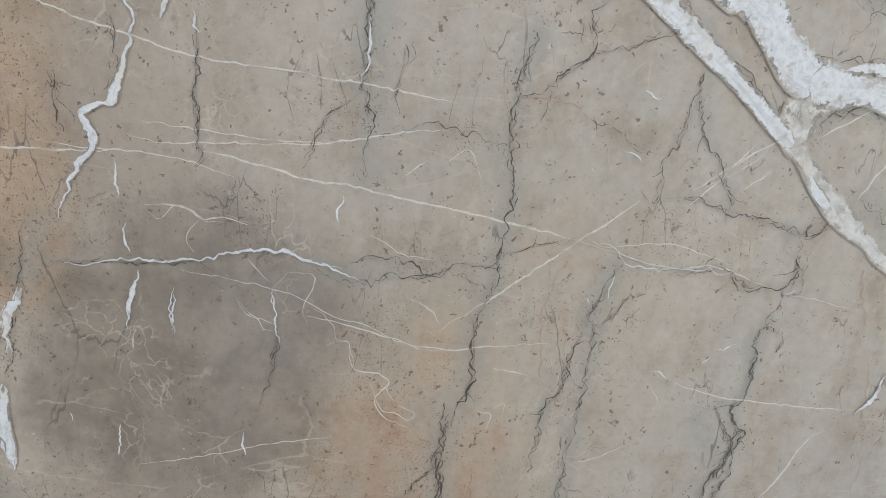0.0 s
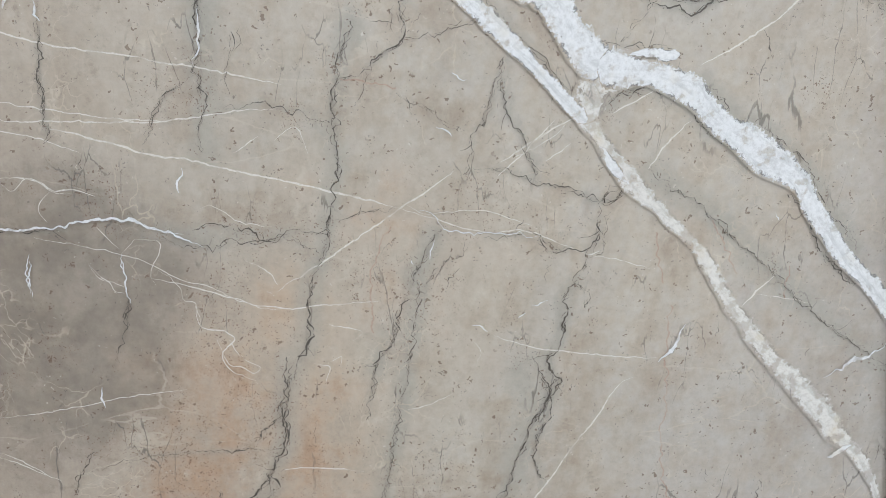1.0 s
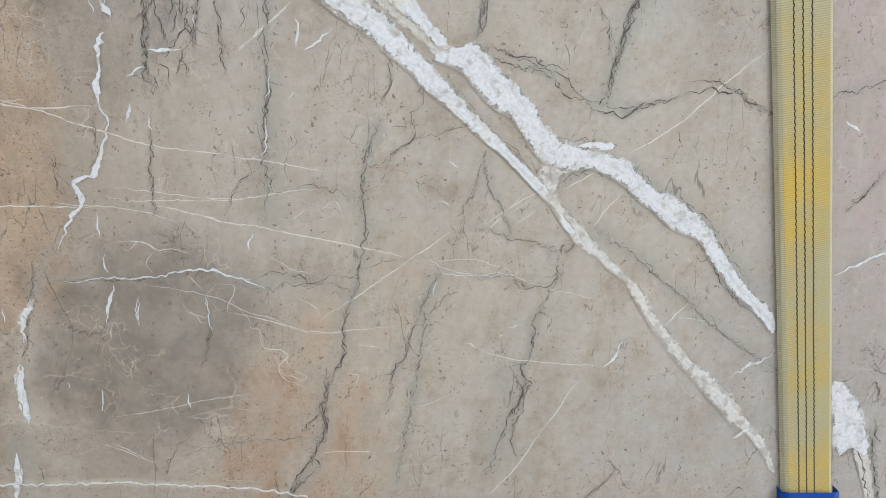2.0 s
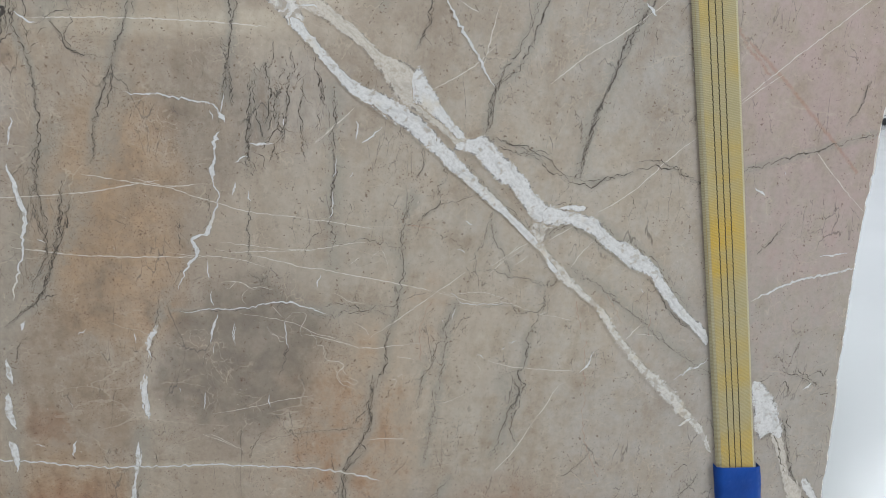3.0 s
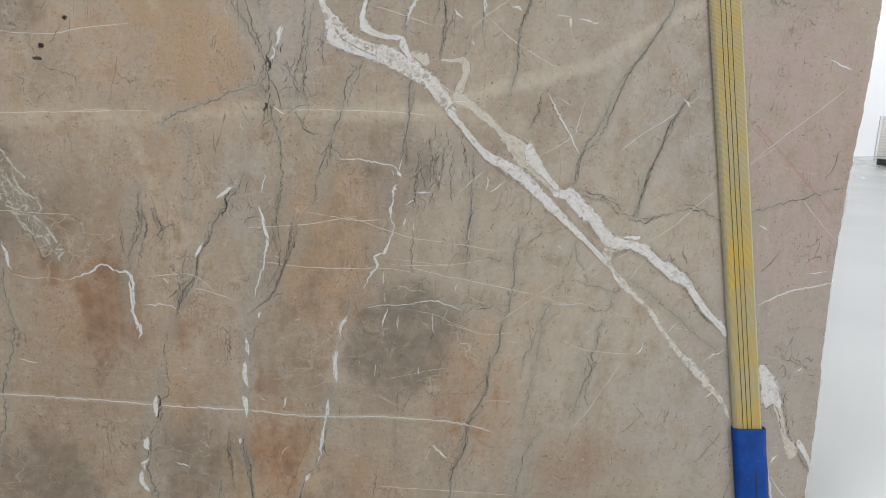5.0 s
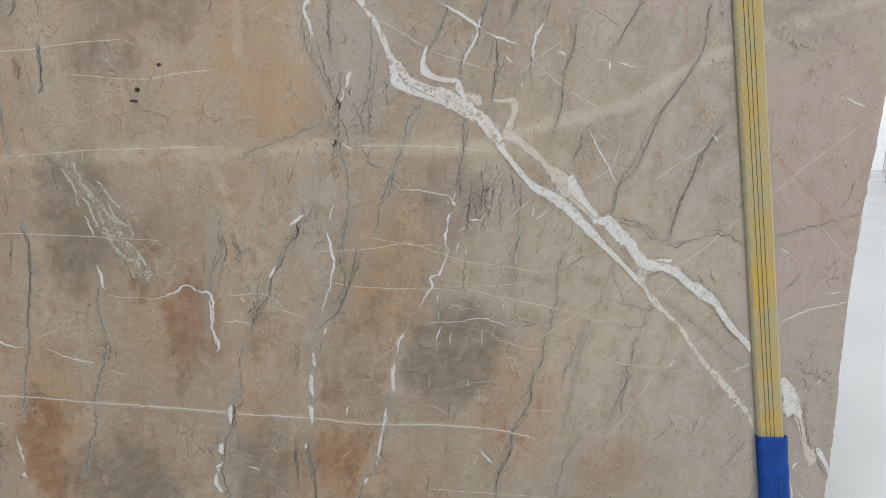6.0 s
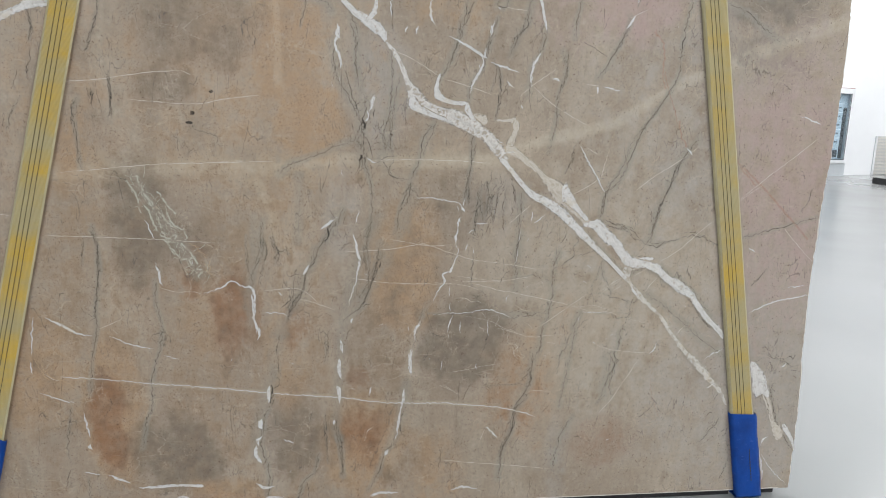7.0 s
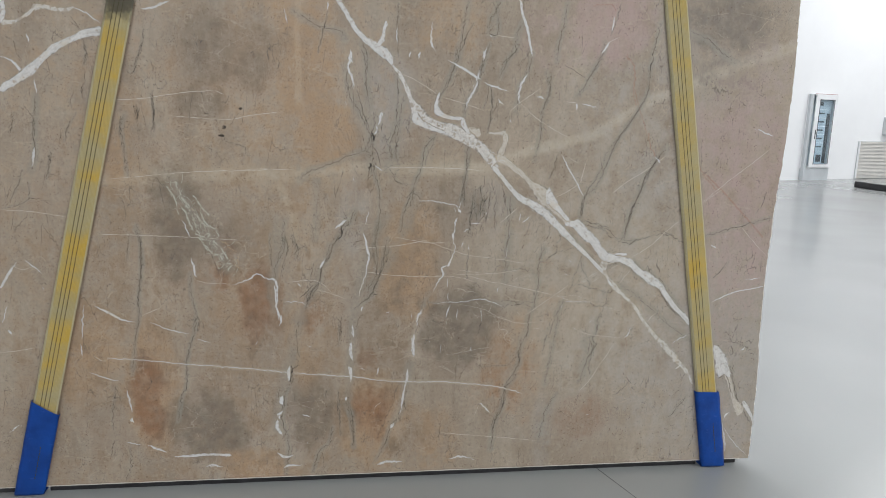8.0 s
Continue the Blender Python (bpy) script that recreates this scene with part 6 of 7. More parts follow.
vein("crack", 3.4, (-0.355, 1.812), (-0.361, 1.760), (-0.377, 1.715), (-0.402, 1.670), (-0.403, 1.626), (-0.409, 1.572))
vein("crack", 3.4, (-0.294, 1.737), (-0.276, 1.676), (-0.281, 1.640), (-0.302, 1.585), (-0.301, 1.495), (-0.311, 1.440), (-0.326, 1.384))
vein("crack", 3.4, (-0.533, 1.699), (-0.525, 1.647), (-0.537, 1.603), (-0.546, 1.585))
vein("crack", 3.4, (-0.508, 1.648), (-0.507, 1.559), (-0.514, 1.523), (-0.516, 1.487))
vein("crack", 3.4, (-1.025, 1.794), (-1.010, 1.744), (-1.006, 1.677), (-1.001, 1.609))
vein("crack", 3.4, (-1.084, 1.724), (-1.074, 1.640), (-1.053, 1.590), (-1.030, 1.556), (-0.994, 1.488), (-0.976, 1.445))
vein("crack", 3.4, (-0.855, 1.633), (-0.871, 1.563), (-0.878, 1.475), (-0.885, 1.404), (-0.876, 1.368))
vein("crack", 3.4, (-0.835, 1.538), (-0.839, 1.494), (-0.824, 1.468))
vein("crack", 3.4, (-0.733, 1.471), (-0.741, 1.435), (-0.759, 1.407), (-0.770, 1.353))
vein("crack", 3.4, (-0.583, 1.413), (-0.591, 1.367), (-0.599, 1.339))
vein("crack", 3.4, (-0.932, 1.473), (-0.909, 1.421), (-0.898, 1.385))
vein("crack", 3.4, (-0.969, 1.559), (-0.954, 1.507), (-0.967, 1.472), (-0.984, 1.436), (-1.005, 1.391))
vein("crack", 3.4, (-0.057, 1.863), (-0.063, 1.819), (-0.095, 1.755), (-0.137, 1.682), (-0.163, 1.645))
vein("crack", 3.4, (-0.017, 1.430), (-0.032, 1.374), (-0.056, 1.316), (-0.083, 1.278), (-0.105, 1.229), (-0.114, 1.171), (-0.120, 1.132))
vein("crack", 3.4, (0.208, 1.399), (0.182, 1.361), (0.157, 1.302), (0.133, 1.244), (0.108, 1.185), (0.093, 1.126), (0.089, 1.066))
vein("crack", 3.4, (0.123, 1.621), (0.080, 1.564), (0.053, 1.526), (0.018, 1.478), (-0.011, 1.431))
vein("crack", 3.4, (-0.111, 1.142), (-0.059, 1.120), (-0.007, 1.105), (0.030, 1.076), (0.079, 1.066))
vein("crack", 3.4, (0.085, 1.066), (0.110, 1.057), (0.161, 1.067), (0.202, 1.078))
vein("crack", 3.4, (0.210, 1.098), (0.241, 1.104), (0.284, 1.093), (0.318, 1.073), (0.340, 1.059))
vein("crack", 3.4, (-0.617, 1.321), (-0.604, 1.247), (-0.607, 1.191))
vein("crack", 3.4, (-0.558, 1.267), (-0.564, 1.211), (-0.547, 1.135))
vein("crack", 3.4, (-0.519, 1.249), (-0.522, 1.174), (-0.509, 1.127))
vein("crack", 3.4, (-0.471, 1.250), (-0.476, 1.165), (-0.464, 1.118))
vein("crack", 3.4, (-0.444, 1.269), (-0.430, 1.194))
vein("crack", 3.4, (-0.415, 1.118), (-0.415, 1.041), (-0.423, 0.983))
vein("crack", 3.4, (-0.952, 1.129), (-0.960, 1.055), (-0.949, 0.960), (-0.957, 0.903), (-0.984, 0.845))
vein("crack", 3.4, (-0.914, 1.055), (-0.922, 0.998), (-0.939, 0.922), (-0.957, 0.864), (-0.971, 0.826))
vein("crack", 3.4, (-0.749, 0.835), (-0.762, 0.786), (-0.774, 0.727), (-0.786, 0.667))
vein("crack", 3.4, (-1.001, 0.748), (-1.020, 0.728), (-1.029, 0.689))
vein("crack", 3.4, (-1.103, 0.729), (-1.097, 0.650), (-1.103, 0.611))
vein("crack", 3.4, (-1.141, 1.034), (-1.150, 0.978), (-1.173, 0.940), (-1.177, 0.883), (-1.213, 0.836), (-1.232, 0.778))
vein("crack", 3.4, (-1.204, 0.959), (-1.217, 0.883), (-1.204, 0.826))
vein("crack", 3.4, (-0.038, 0.638), (-0.011, 0.574), (-0.027, 0.511), (-0.012, 0.457))
vein("crack", 3.4, (-0.164, 0.385), (-0.201, 0.321), (-0.218, 0.256), (-0.233, 0.168))
vein("white", 0, (-0.541, 1.823, 5), (-0.547, 1.794, 9), (-0.553, 1.771, 5))
vein("white", 0, (-0.564, 1.733, 6), (-0.568, 1.706, 8), (-0.575, 1.694, 4))
vein("white", 0, (-0.582, 1.680, 5), (-0.585, 1.666, 7))
vein("white", 0, (-0.370, 1.843, 7), (-0.359, 1.821, 9), (-0.354, 1.799, 4))
vein("white", 0, (-0.370, 1.721, 7), (-0.383, 1.703, 10), (-0.402, 1.674, 8))
vein("white", 0, (-0.406, 1.652, 5), (-0.400, 1.621, 7))
vein("white", 0, (-0.485, 1.623, 5), (-0.473, 1.609, 6))
vein("white", 0, (-0.432, 1.548, 5), (-0.425, 1.536, 9))
vein("white", 0, (-1.072, 1.771, 6), (-1.069, 1.755, 16), (-1.058, 1.742, 6))
vein("white", 0, (-1.070, 1.716, 5), (-1.058, 1.683, 9), (-1.054, 1.644, 6))
vein("white", 0, (-0.837, 1.795, 5), (-0.843, 1.773, 10))
vein("white", 0, (-0.942, 1.563, 5), (-0.951, 1.542, 14), (-0.947, 1.528, 6))
vein("white", 0, (-0.960, 1.489, 6), (-0.971, 1.475, 11))
vein("white", 0, (-0.612, 1.626, 5), (-0.604, 1.612, 9), (-0.614, 1.594, 5))
vein("rust", 9, (0.035, 1.815), (0.067, 1.781), (0.079, 1.728), (0.078, 1.674), (0.094, 1.620))
vein("rust", 9, (0.347, 1.442), (0.385, 1.385), (0.434, 1.328), (0.482, 1.281))
vein("rust", 9, (0.155, 1.511), (0.171, 1.455), (0.196, 1.418))
body("white", ((-2.317, 1.578), (-2.248, 1.620), (-2.199, 1.652), (-2.158, 1.703), (-2.098, 1.749), (-2.039, 1.780), (-1.957, 1.799)),
     ((-2.315, 1.612), (-2.256, 1.652), (-2.226, 1.680), (-2.166, 1.728), (-2.126, 1.764), (-2.057, 1.798), (-2.018, 1.820), (-1.956, 1.833)))
body("cream", ((-2.301, 1.816), (-2.254, 1.826), (-2.205, 1.855), (-2.166, 1.881), (-2.091, 1.873), (-2.057, 1.882)),
     ((-2.299, 1.850), (-2.259, 1.837), (-2.208, 1.869), (-2.175, 1.897), (-2.091, 1.890), (-2.048, 1.902)))
vein("white", 6, (-2.056, 1.894), (-2.015, 1.877), (-1.987, 1.859), (-1.963, 1.844))
vein("white", 8, (-1.821, 1.899), (-1.782, 1.905), (-1.742, 1.923))
vein("crack", 3.4, (-2.280, 1.517), (-2.291, 1.462), (-2.300, 1.439))
vein("crack", 3.4, (-2.200, 1.576), (-2.211, 1.454), (-2.214, 1.351), (-2.230, 1.309))
vein("crack", 3.4, (-2.161, 1.384), (-2.170, 1.300), (-2.183, 1.269))
vein("crack", 3.4, (-2.242, 1.268), (-2.242, 1.205), (-2.267, 1.183), (-2.306, 1.172), (-2.336, 1.161))
vein("crack", 3.4, (-2.297, 1.162), (-2.313, 1.077))
vein("crack", 3.4, (-2.062, 1.520), (-2.094, 1.468), (-2.107, 1.416))
vein("crack", 3.4, (-2.114, 1.467), (-2.127, 1.395))
vein("crack", 3.4, (-1.905, 1.515), (-1.915, 1.432))
vein("crack", 3.4, (-1.793, 1.591), (-1.793, 1.467))
vein("crack", 3.4, (-1.844, 1.548), (-1.850, 1.496))
vein("crack", 3.4, (-1.871, 1.103), (-1.857, 1.037), (-1.861, 0.926), (-1.869, 0.836), (-1.879, 0.791))
vein("crack", 3.4, (-1.897, 1.070), (-1.907, 0.970))
vein("crack", 3.4, (-2.169, 1.677), (-2.142, 1.658), (-2.134, 1.629))
vein("crack", 3.4, (-2.065, 1.843), (-2.041, 1.821), (-2.028, 1.806))
vein("crack", 3.4, (-2.030, 1.782), (-2.018, 1.743), (-2.024, 1.693))
vein("crack", 3.4, (-2.258, 1.767), (-2.251, 1.733), (-2.238, 1.698))
vein("crack", 3.4, (-1.814, 1.832), (-1.822, 1.772), (-1.848, 1.711), (-1.856, 1.670))
vein("crack", 3.4, (-2.129, 1.807), (-2.127, 1.748))
body("white", ((0.542, 0.588), (0.555, 0.516), (0.577, 0.442), (0.608, 0.457), (0.626, 0.441)),
     ((0.554, 0.595), (0.590, 0.569), (0.619, 0.529), (0.634, 0.489), (0.645, 0.440)))
body("grey", ((0.608, 0.457), (0.644, 0.381), (0.660, 0.338), (0.684, 0.272), (0.709, 0.249)),
     ((0.638, 0.475), (0.661, 0.394), (0.682, 0.337), (0.706, 0.320), (0.731, 0.292)))
body("white", ((0.712, 0.312), (0.739, 0.276), (0.765, 0.242), (0.778, 0.209)),
     ((0.720, 0.336), (0.753, 0.292), (0.772, 0.256), (0.782, 0.214)))
vein("white", 0, (0.630, 0.235, 5), (0.641, 0.260, 9), (0.659, 0.273, 5))
vein("white", 0, (0.625, 0.233, 4), (0.641, 0.164, 9), (0.658, 0.086, 10))
vein("white", 0, (0.636, 0.202, 3), (0.686, 0.135, 4), (0.765, 0.059, 4))
vein("white", 0, (-2.369, 0.278, 5), (-2.347, 0.299, 9), (-2.326, 0.310, 5))
vein("rustpale", 4, (-2.057, 0.622), (-2.042, 0.592), (-2.022, 0.573), (-1.985, 0.561), (-1.952, 0.539))
vein("rustpale", 4, (-2.077, 0.643), (-2.058, 0.599), (-2.035, 0.564))
vein("crack", 3.4, (0.458, 0.074), (0.484, 0.136), (0.500, 0.196))
vein("crack", 3.4, (0.097, 0.369), (0.134, 0.394), (0.162, 0.433))
vein("crack", 3.4, (-2.259, 1.309), (-2.282, 1.246), (-2.305, 1.199))
patch("pink", 0.62, 1.25, 0.22, 0.55, 0.6)
patch("cool", 0.60, 0.70, 0.22, 0.5, 0.7)
patch("light", 0.1, 1.1, 0.4, 0.5, 0.3)
patch("light", -0.9, 1.33, 0.9, 0.06, 0.4)


def scatter(kind, seed, count, corner, far, length, lean, width):
    """Small broken seams strewn over a stretch of the slab, from corner (x, z) to far, leaning by about lean degrees from upright."""
    dice = random.Random(seed)
    for _ in range(count):
        t = dice.random()
        x, z = dice.uniform(corner[0], far[0]), dice.uniform(corner[1], far[1])
        a, pts = radians(90 + dice.gauss(*lean)), []
        for s in range(dice.randint(3, 5)):
            pts.append((x, z))
            a += dice.uniform(-0.5, 0.5)
            r = dice.uniform(*length) / 3
            x, z = x + r * math.cos(a), z + r * math.sin(a)
        SEAMS.append((kind, dice.uniform(*width), pts))


for k in range(14):
    # the greenish crackled streak
    scatter("green", 40 + k, 4, (-1.75 + 0.0145 * k, 1.27 - 0.024 * k), (-1.69 + 0.0145 * k, 1.21 - 0.024 * k), (0.02, 0.05), (30, 35), (1.6, 2.6))
scatter("crack", 3, 26, (-0.62, 1.06), (-0.42, 1.28), (0.02, 0.06), (0, 14), (2.0, 4.0))
scatter("crack", 4, 18, (-1.01, 1.28), (-0.93, 1.52), (0.02, 0.05), (0, 25), (2.0, 4.5))
scatter("crack", 5, 16, (-1.18, 1.02), (-1.04, 1.16), (0.02, 0.05), (-25, 30), (2.0, 4.0))
scatter("crack", 6, 14, (-1.28, 0.74), (-1.16, 0.95), (0.015, 0.05), (-25, 35), (1.8, 3.5))
scatter("crack", 7, 16, (-1.36, 0.08), (-1.28, 0.45), (0.02, 0.06), (0, 25), (1.8, 3.5))
scatter("crack", 8, 40, (-2.4, 0.1), (0.72, 1.9), (0.012, 0.04), (0, 25), (1.6, 2.6))
scatter("crack", 9, 30, (-0.75, 0.4), (0.45, 1.3), (0.008, 0.03), (0, 30), (1.3, 1.9))
scatter("white", 10, 40, (-2.4, 0.1), (0.72, 1.9), (0.008, 0.025), (20, 40), (2.0, 3.0))
scatter("crack", 13, 14, (-0.78, 1.46), (-0.56, 1.58), (0.015, 0.04), (60, 25), (1.6, 2.6))

slab = build_slab()
for k, seam in enumerate(SEAMS):
    build_seam(k, *seam)
for k, filling in enumerate(BODIES):
    build_body(k, *filling)

# ---- slings ----
def web_material():
    m, nt, bsdf, out = material("worn yellow webbing")
    uv = nt.nodes.new("ShaderNodeUVMap")
    uv.uv_map = "along"
    sep = nt.nodes.new("ShaderNodeSeparateXYZ")
    nt.links.new(uv.outputs[0], sep.inputs[0])
    p = position(nt)
    worn = noise_tex(nt, position(nt, (0.6, 1, 1.0)), 6, 4, 0.6)
    col = ramp(nt, worn, (0.40, (0.38, 0.325, 0.175)), (0.52, (0.42, 0.32, 0.115)), (0.64, (0.51, 0.335, 0.045)))
    edge = smooth(nt, math_node(nt, "ABSOLUTE", math_node(nt, "SUBTRACT", sep.outputs[1], 0.5)), 0.42, 0.455)
    col = mix(nt, math_node(nt, "MULTIPLY", edge, 0.85), col, (0.44, 0.40, 0.27))
    rib = math_node(nt, "SINE", math_node(nt, "MULTIPLY", sep.outputs[0], 1800.0))
    fray = noise_tex(nt, p, 420, 4, 0.7)
    col = mix(nt, smooth(nt, fray, 0.5, 0.72, 0, 0.4), col, (0.55, 0.48, 0.30))
    col = mix(nt, smooth(nt, math_node(nt, "MULTIPLY_ADD", fray, 1.6, rib), 0.6, 1.6, 0, 0.4), col, (0.22, 0.17, 0.06))
    col = mix(nt, smooth(nt, noise_tex(nt, p, 60, 4), 0.62, 0.75, 0, 0.3), col, (0.2, 0.17, 0.09))
    # black grime high on the far sling
    place = nt.nodes.new("ShaderNodeSeparateXYZ")
    nt.links.new(p, place.inputs[0])
    grime = math_node(nt, "MULTIPLY", smooth(nt, math_node(nt, "MULTIPLY_ADD", noise_tex(nt, p, 30, 4), 0.12, place.outputs[2]), 1.90, 1.97), smooth(nt, place.outputs[0], -1.6, -1.5, 1, 0))
    grime = math_node(nt, "MULTIPLY", grime, smooth(nt, place.outputs[2], 2.1, 2.4, 0.85, 0.2))
    col = mix(nt, grime, col, (0.03, 0.028, 0.024))
    nt.links.new(col, bsdf.inputs["Base Color"])
    bsdf.inputs["Roughness"].default_value = 0.75
    bump(nt, math_node(nt, "MULTIPLY_ADD", fray, 0.8, math_node(nt, "MULTIPLY", rib, 0.25)), 0.6, 0.0012, bsdf)
    return m


WEB = web_material()
THREAD = plain_material("black thread", (0.06, 0.048, 0.022), 0.9)
SLEEVE, nt, bsdf, out = material("blue plastic sleeve")
p = position(nt)
col = ramp(nt, noise_tex(nt, p, 14, 5), (0.3, (0.002, 0.036, 0.20)), (0.7, (0.003, 0.055, 0.28)))
col = mix(nt, smooth(nt, noise_tex(nt, position(nt, (1, 1, 2.2)), 32, 6, 0.7), 0.60, 0.76, 0, 0.35), col, (0.09, 0.17, 0.42))
nt.links.new(col, bsdf.inputs["Base Color"])
nt.links.new(smooth(nt, noise_tex(nt, p, 40, 4), 0.3, 0.7, 0.34, 0.5), bsdf.inputs["Roughness"])
bsdf.inputs["Specular IOR Level"].default_value = 0.3
bump(nt, noise_tex(nt, p, 36, 4), 0.4, 0.004, bsdf)
RUBBER = plain_material("black rubber", (0.02, 0.02, 0.022), 0.6, 0, 0.3, 15)
STEEL = plain_material("grey steel", (0.35, 0.35, 0.36), 0.4, 0.9)


def strip(bm, p0, p1, width, y, thick=0.006, steps=1, uv=None, bow=0.0):
    """A flat web from p0 to p1 (x, z), facing the viewer's side of the slab."""
    d = (Vector(p1) - Vector(p0))
    side = Vector((-d.y, d.x)).normalized() * (-width / 2)
    rows = []
    for i in range(steps + 1):
        t = i / steps
        c = Vector(p0) + d * t
        w = side * (1 + 0.012 * noise.noise(Vector((t * 30, y * 100, p0[0]))))
        yy = y - bow * math.sin(math.pi * t)
        rows.append([bm.verts.new((c.x + s * w.x, yy + o, c.y + s * w.y)) for s, o in ((-1, 0.0), (-0.86, -thick / 2), (0.86, -thick / 2), (1, 0.0), (0.86, thick / 2), (-0.86, thick / 2))])
    n = 6
    across = (0.0, 0.07, 0.93, 1.0, 0.93, 0.07)
    for i, (r0, r1) in enumerate(zip(rows, rows[1:])):
        for k in range(n):
            f = bm.faces.new((r0[k], r0[(k + 1) % n], r1[(k + 1) % n], r1[k]))
            if uv is not None:
                u0, u1 = d.length * i / steps, d.length * (i + 1) / steps
                for loop, w in zip(f.loops, ((u0, across[k]), (u0, across[(k + 1) % n]), (u1, across[(k + 1) % n]), (u1, across[k]))):
                    loop[uv].uv = w
    bm.faces.new(rows[0])
    bm.faces.new(rows[-1][::-1])
    bmesh.ops.recalc_face_normals(bm, faces=bm.faces[:])


HOOK = Vector((-0.73, 7.15))


def sling(foot_x, sleeve_low, sleeve_high, label):
    """A doubled lifting sling round the slab's lower edge, its foot in a blue sleeve; sleeve heights at its left and right side."""
    thing = empty("lifting_sling", pose(foot_x, 0, 0))
    inv = thing.matrix_world.inverted()
    foot = Vector((foot_x, SLAB_Z0))
    axis = (HOOK - foot).normalized()
    side = Vector((axis.y, -axis.x))
    top = HOOK
    for name, y, a, b, steps in (("front_web", -0.0125, foot + axis * 0.02, top, 160), ("rear_web", THICK + 0.010, foot + axis * 0.02, top, 60)):
        bm = bmesh.new()
        uv = bm.loops.layers.uv.new("along")
        strip(bm, a, b, 0.09, y, 0.007, steps, uv)
        part(name, bm, WEB, thing, "worn yellow webbing").matrix_parent_inverse = inv
    # a second ply lies behind the front one, a little to the side
    bm = bmesh.new()
    uv = bm.loops.layers.uv.new("along")
    off = side * (-0.004)
    strip(bm, foot + axis * 0.02 + off, top + off, 0.09, -0.0052, 0.006, 60, uv)
    part("inner_ply", bm, WEB, thing).matrix_parent_inverse = inv
    for k in (-1, 0, 1):
        bm = bmesh.new()
        o = side * (k * 0.0146 - 0.0045)
        n = 420
        rows = []
        for i in range(n + 1):
            c = foot + axis * (0.1 + 2.2 * i / n) + o + side * (0.0007 * (1 if i % 2 else -1) + 0.0006 * noise.noise(Vector((i * 0.07, k, foot_x))))
            w = side * 0.0011
            rows.append([bm.verts.new((c.x - w.x, -0.0162, c.y - w.y)), bm.verts.new((c.x, -0.0172, c.y)), bm.verts.new((c.x + w.x, -0.0162, c.y + w.y))])
        for r0, r1 in zip(rows, rows[1:]):
            bm.faces.new((r0[0], r0[1], r1[1], r1[0]))
            bm.faces.new((r0[1], r0[2], r1[2], r1[1]))
        part("seam", bm, THREAD, thing, "black sewn line").matrix_parent_inverse = inv
    # sleeve: a flat tube that goes under the slab's edge
    bm = bmesh.new()
    width, rows = 0.112, []
    prof = []
    for i in range(15):
        prof.append((-0.021 - 0.0015 * math.sin(i * 1.3), 1 - i / 14, 0))
    for i in range(1, 8):
        a = math.pi * i / 8
        prof.append((THICK / 2 - (0.021 + THICK / 2) * math.cos(a), -1, a))
    for i in range(6):
        prof.append((THICK + 0.019, i / 5, 1))
    cols = 8
    for y, f, a in prof:
        r = []
        for j in range(cols + 1):
            s = j / cols - 0.5
            hi = sleeve_low + (sleeve_high - sleeve_low) * (s + 0.5)
            if f >= 0:
                h = SLAB_Z0 - 0.012 + (hi - SLAB_Z0 + 0.012) * f
            else:
                h = SLAB_Z0 - 0.012 - 0.022 * math.sin(a)
            c = foot + axis * ((h - SLAB_Z0) / axis.y) + side * (s * width)
            puff = 0.004 * (1 - (2 * s) ** 4) * (1 if y < 0 else -1 if f >= 0 else 0)
            crease = 0.0016 * noise.noise(Vector((s * 4, h * 18, foot_x)))
            r.append(bm.verts.new((c.x, y - puff + crease, max(PIVOT.z + 0.002, h))))
        rows.append(r)
    for r0, r1 in zip(rows, rows[1:]):
        for j in range(cols):
            bm.faces.new((r0[j], r0[j + 1], r1[j + 1], r1[j]))
    # side walls of the flat tube against the stone
    for j in (0, cols):
        for r0, r1 in zip(rows[:15], rows[1:15]):
            a, b = r0[j], r1[j]
            c = bm.verts.new((a.co.x, -0.002, a.co.z))
            d = bm.verts.new((b.co.x, -0.002, b.co.z))
            bm.faces.new((a, b, d, c))
    bmesh.ops.remove_doubles(bm, verts=bm.verts[:], dist=0.00005)
    bmesh.ops.recalc_face_normals(bm, faces=bm.faces[:])
    for f in bm.faces:
        f.smooth = True
    sl = part("sleeve", bm, SLEEVE, thing, "blue plastic wear sleeve")
    sl.matrix_parent_inverse = inv
    # stitching down the sleeve
    for i in range(11):
        bm = bmesh.new()
        h = 0.10 + 0.013 * i
        c = foot + axis * (h - SLAB_Z0) + side * 0.012
        box(bm, c.x - 0.0012, c.x + 0.0012, -0.0275, -0.0245, c.y - 0.0045, c.y + 0.0045)
        part("stitch", bm, THREAD, sl, "black stitch")
    return tagged(thing, label, "lifting sling", "slings round the slab")


sling(0.592, 0.385, 0.380, "worn yellow lifting sling in a straight blue sleeve")
sling(-2.305, 0.415, 0.355, "worn yellow lifting sling with grimy marks in a slant-cut blue sleeve")

# lifting ring far overhead that both slings meet in
bm = bmesh.new()
bmesh.ops.create_cone(bm, cap_ends=True, segments=16, radius1=0.03, radius2=0.03, depth=1.9)
bmesh.ops.translate(bm, verts=bm.verts[:], vec=(HOOK.x, THICK / 2, 8.05))
ring = tagged(part("crane_hook", bm, STEEL), "grey steel crane hook hanging from the ceiling", "crane hook")
bm = bmesh.new()
box(bm, HOOK.x - 0.11, HOOK.x + 0.11, -0.05, 0.07, 7.06, 7.2, 0.02)
part("hook_block", bm, STEEL, ring)

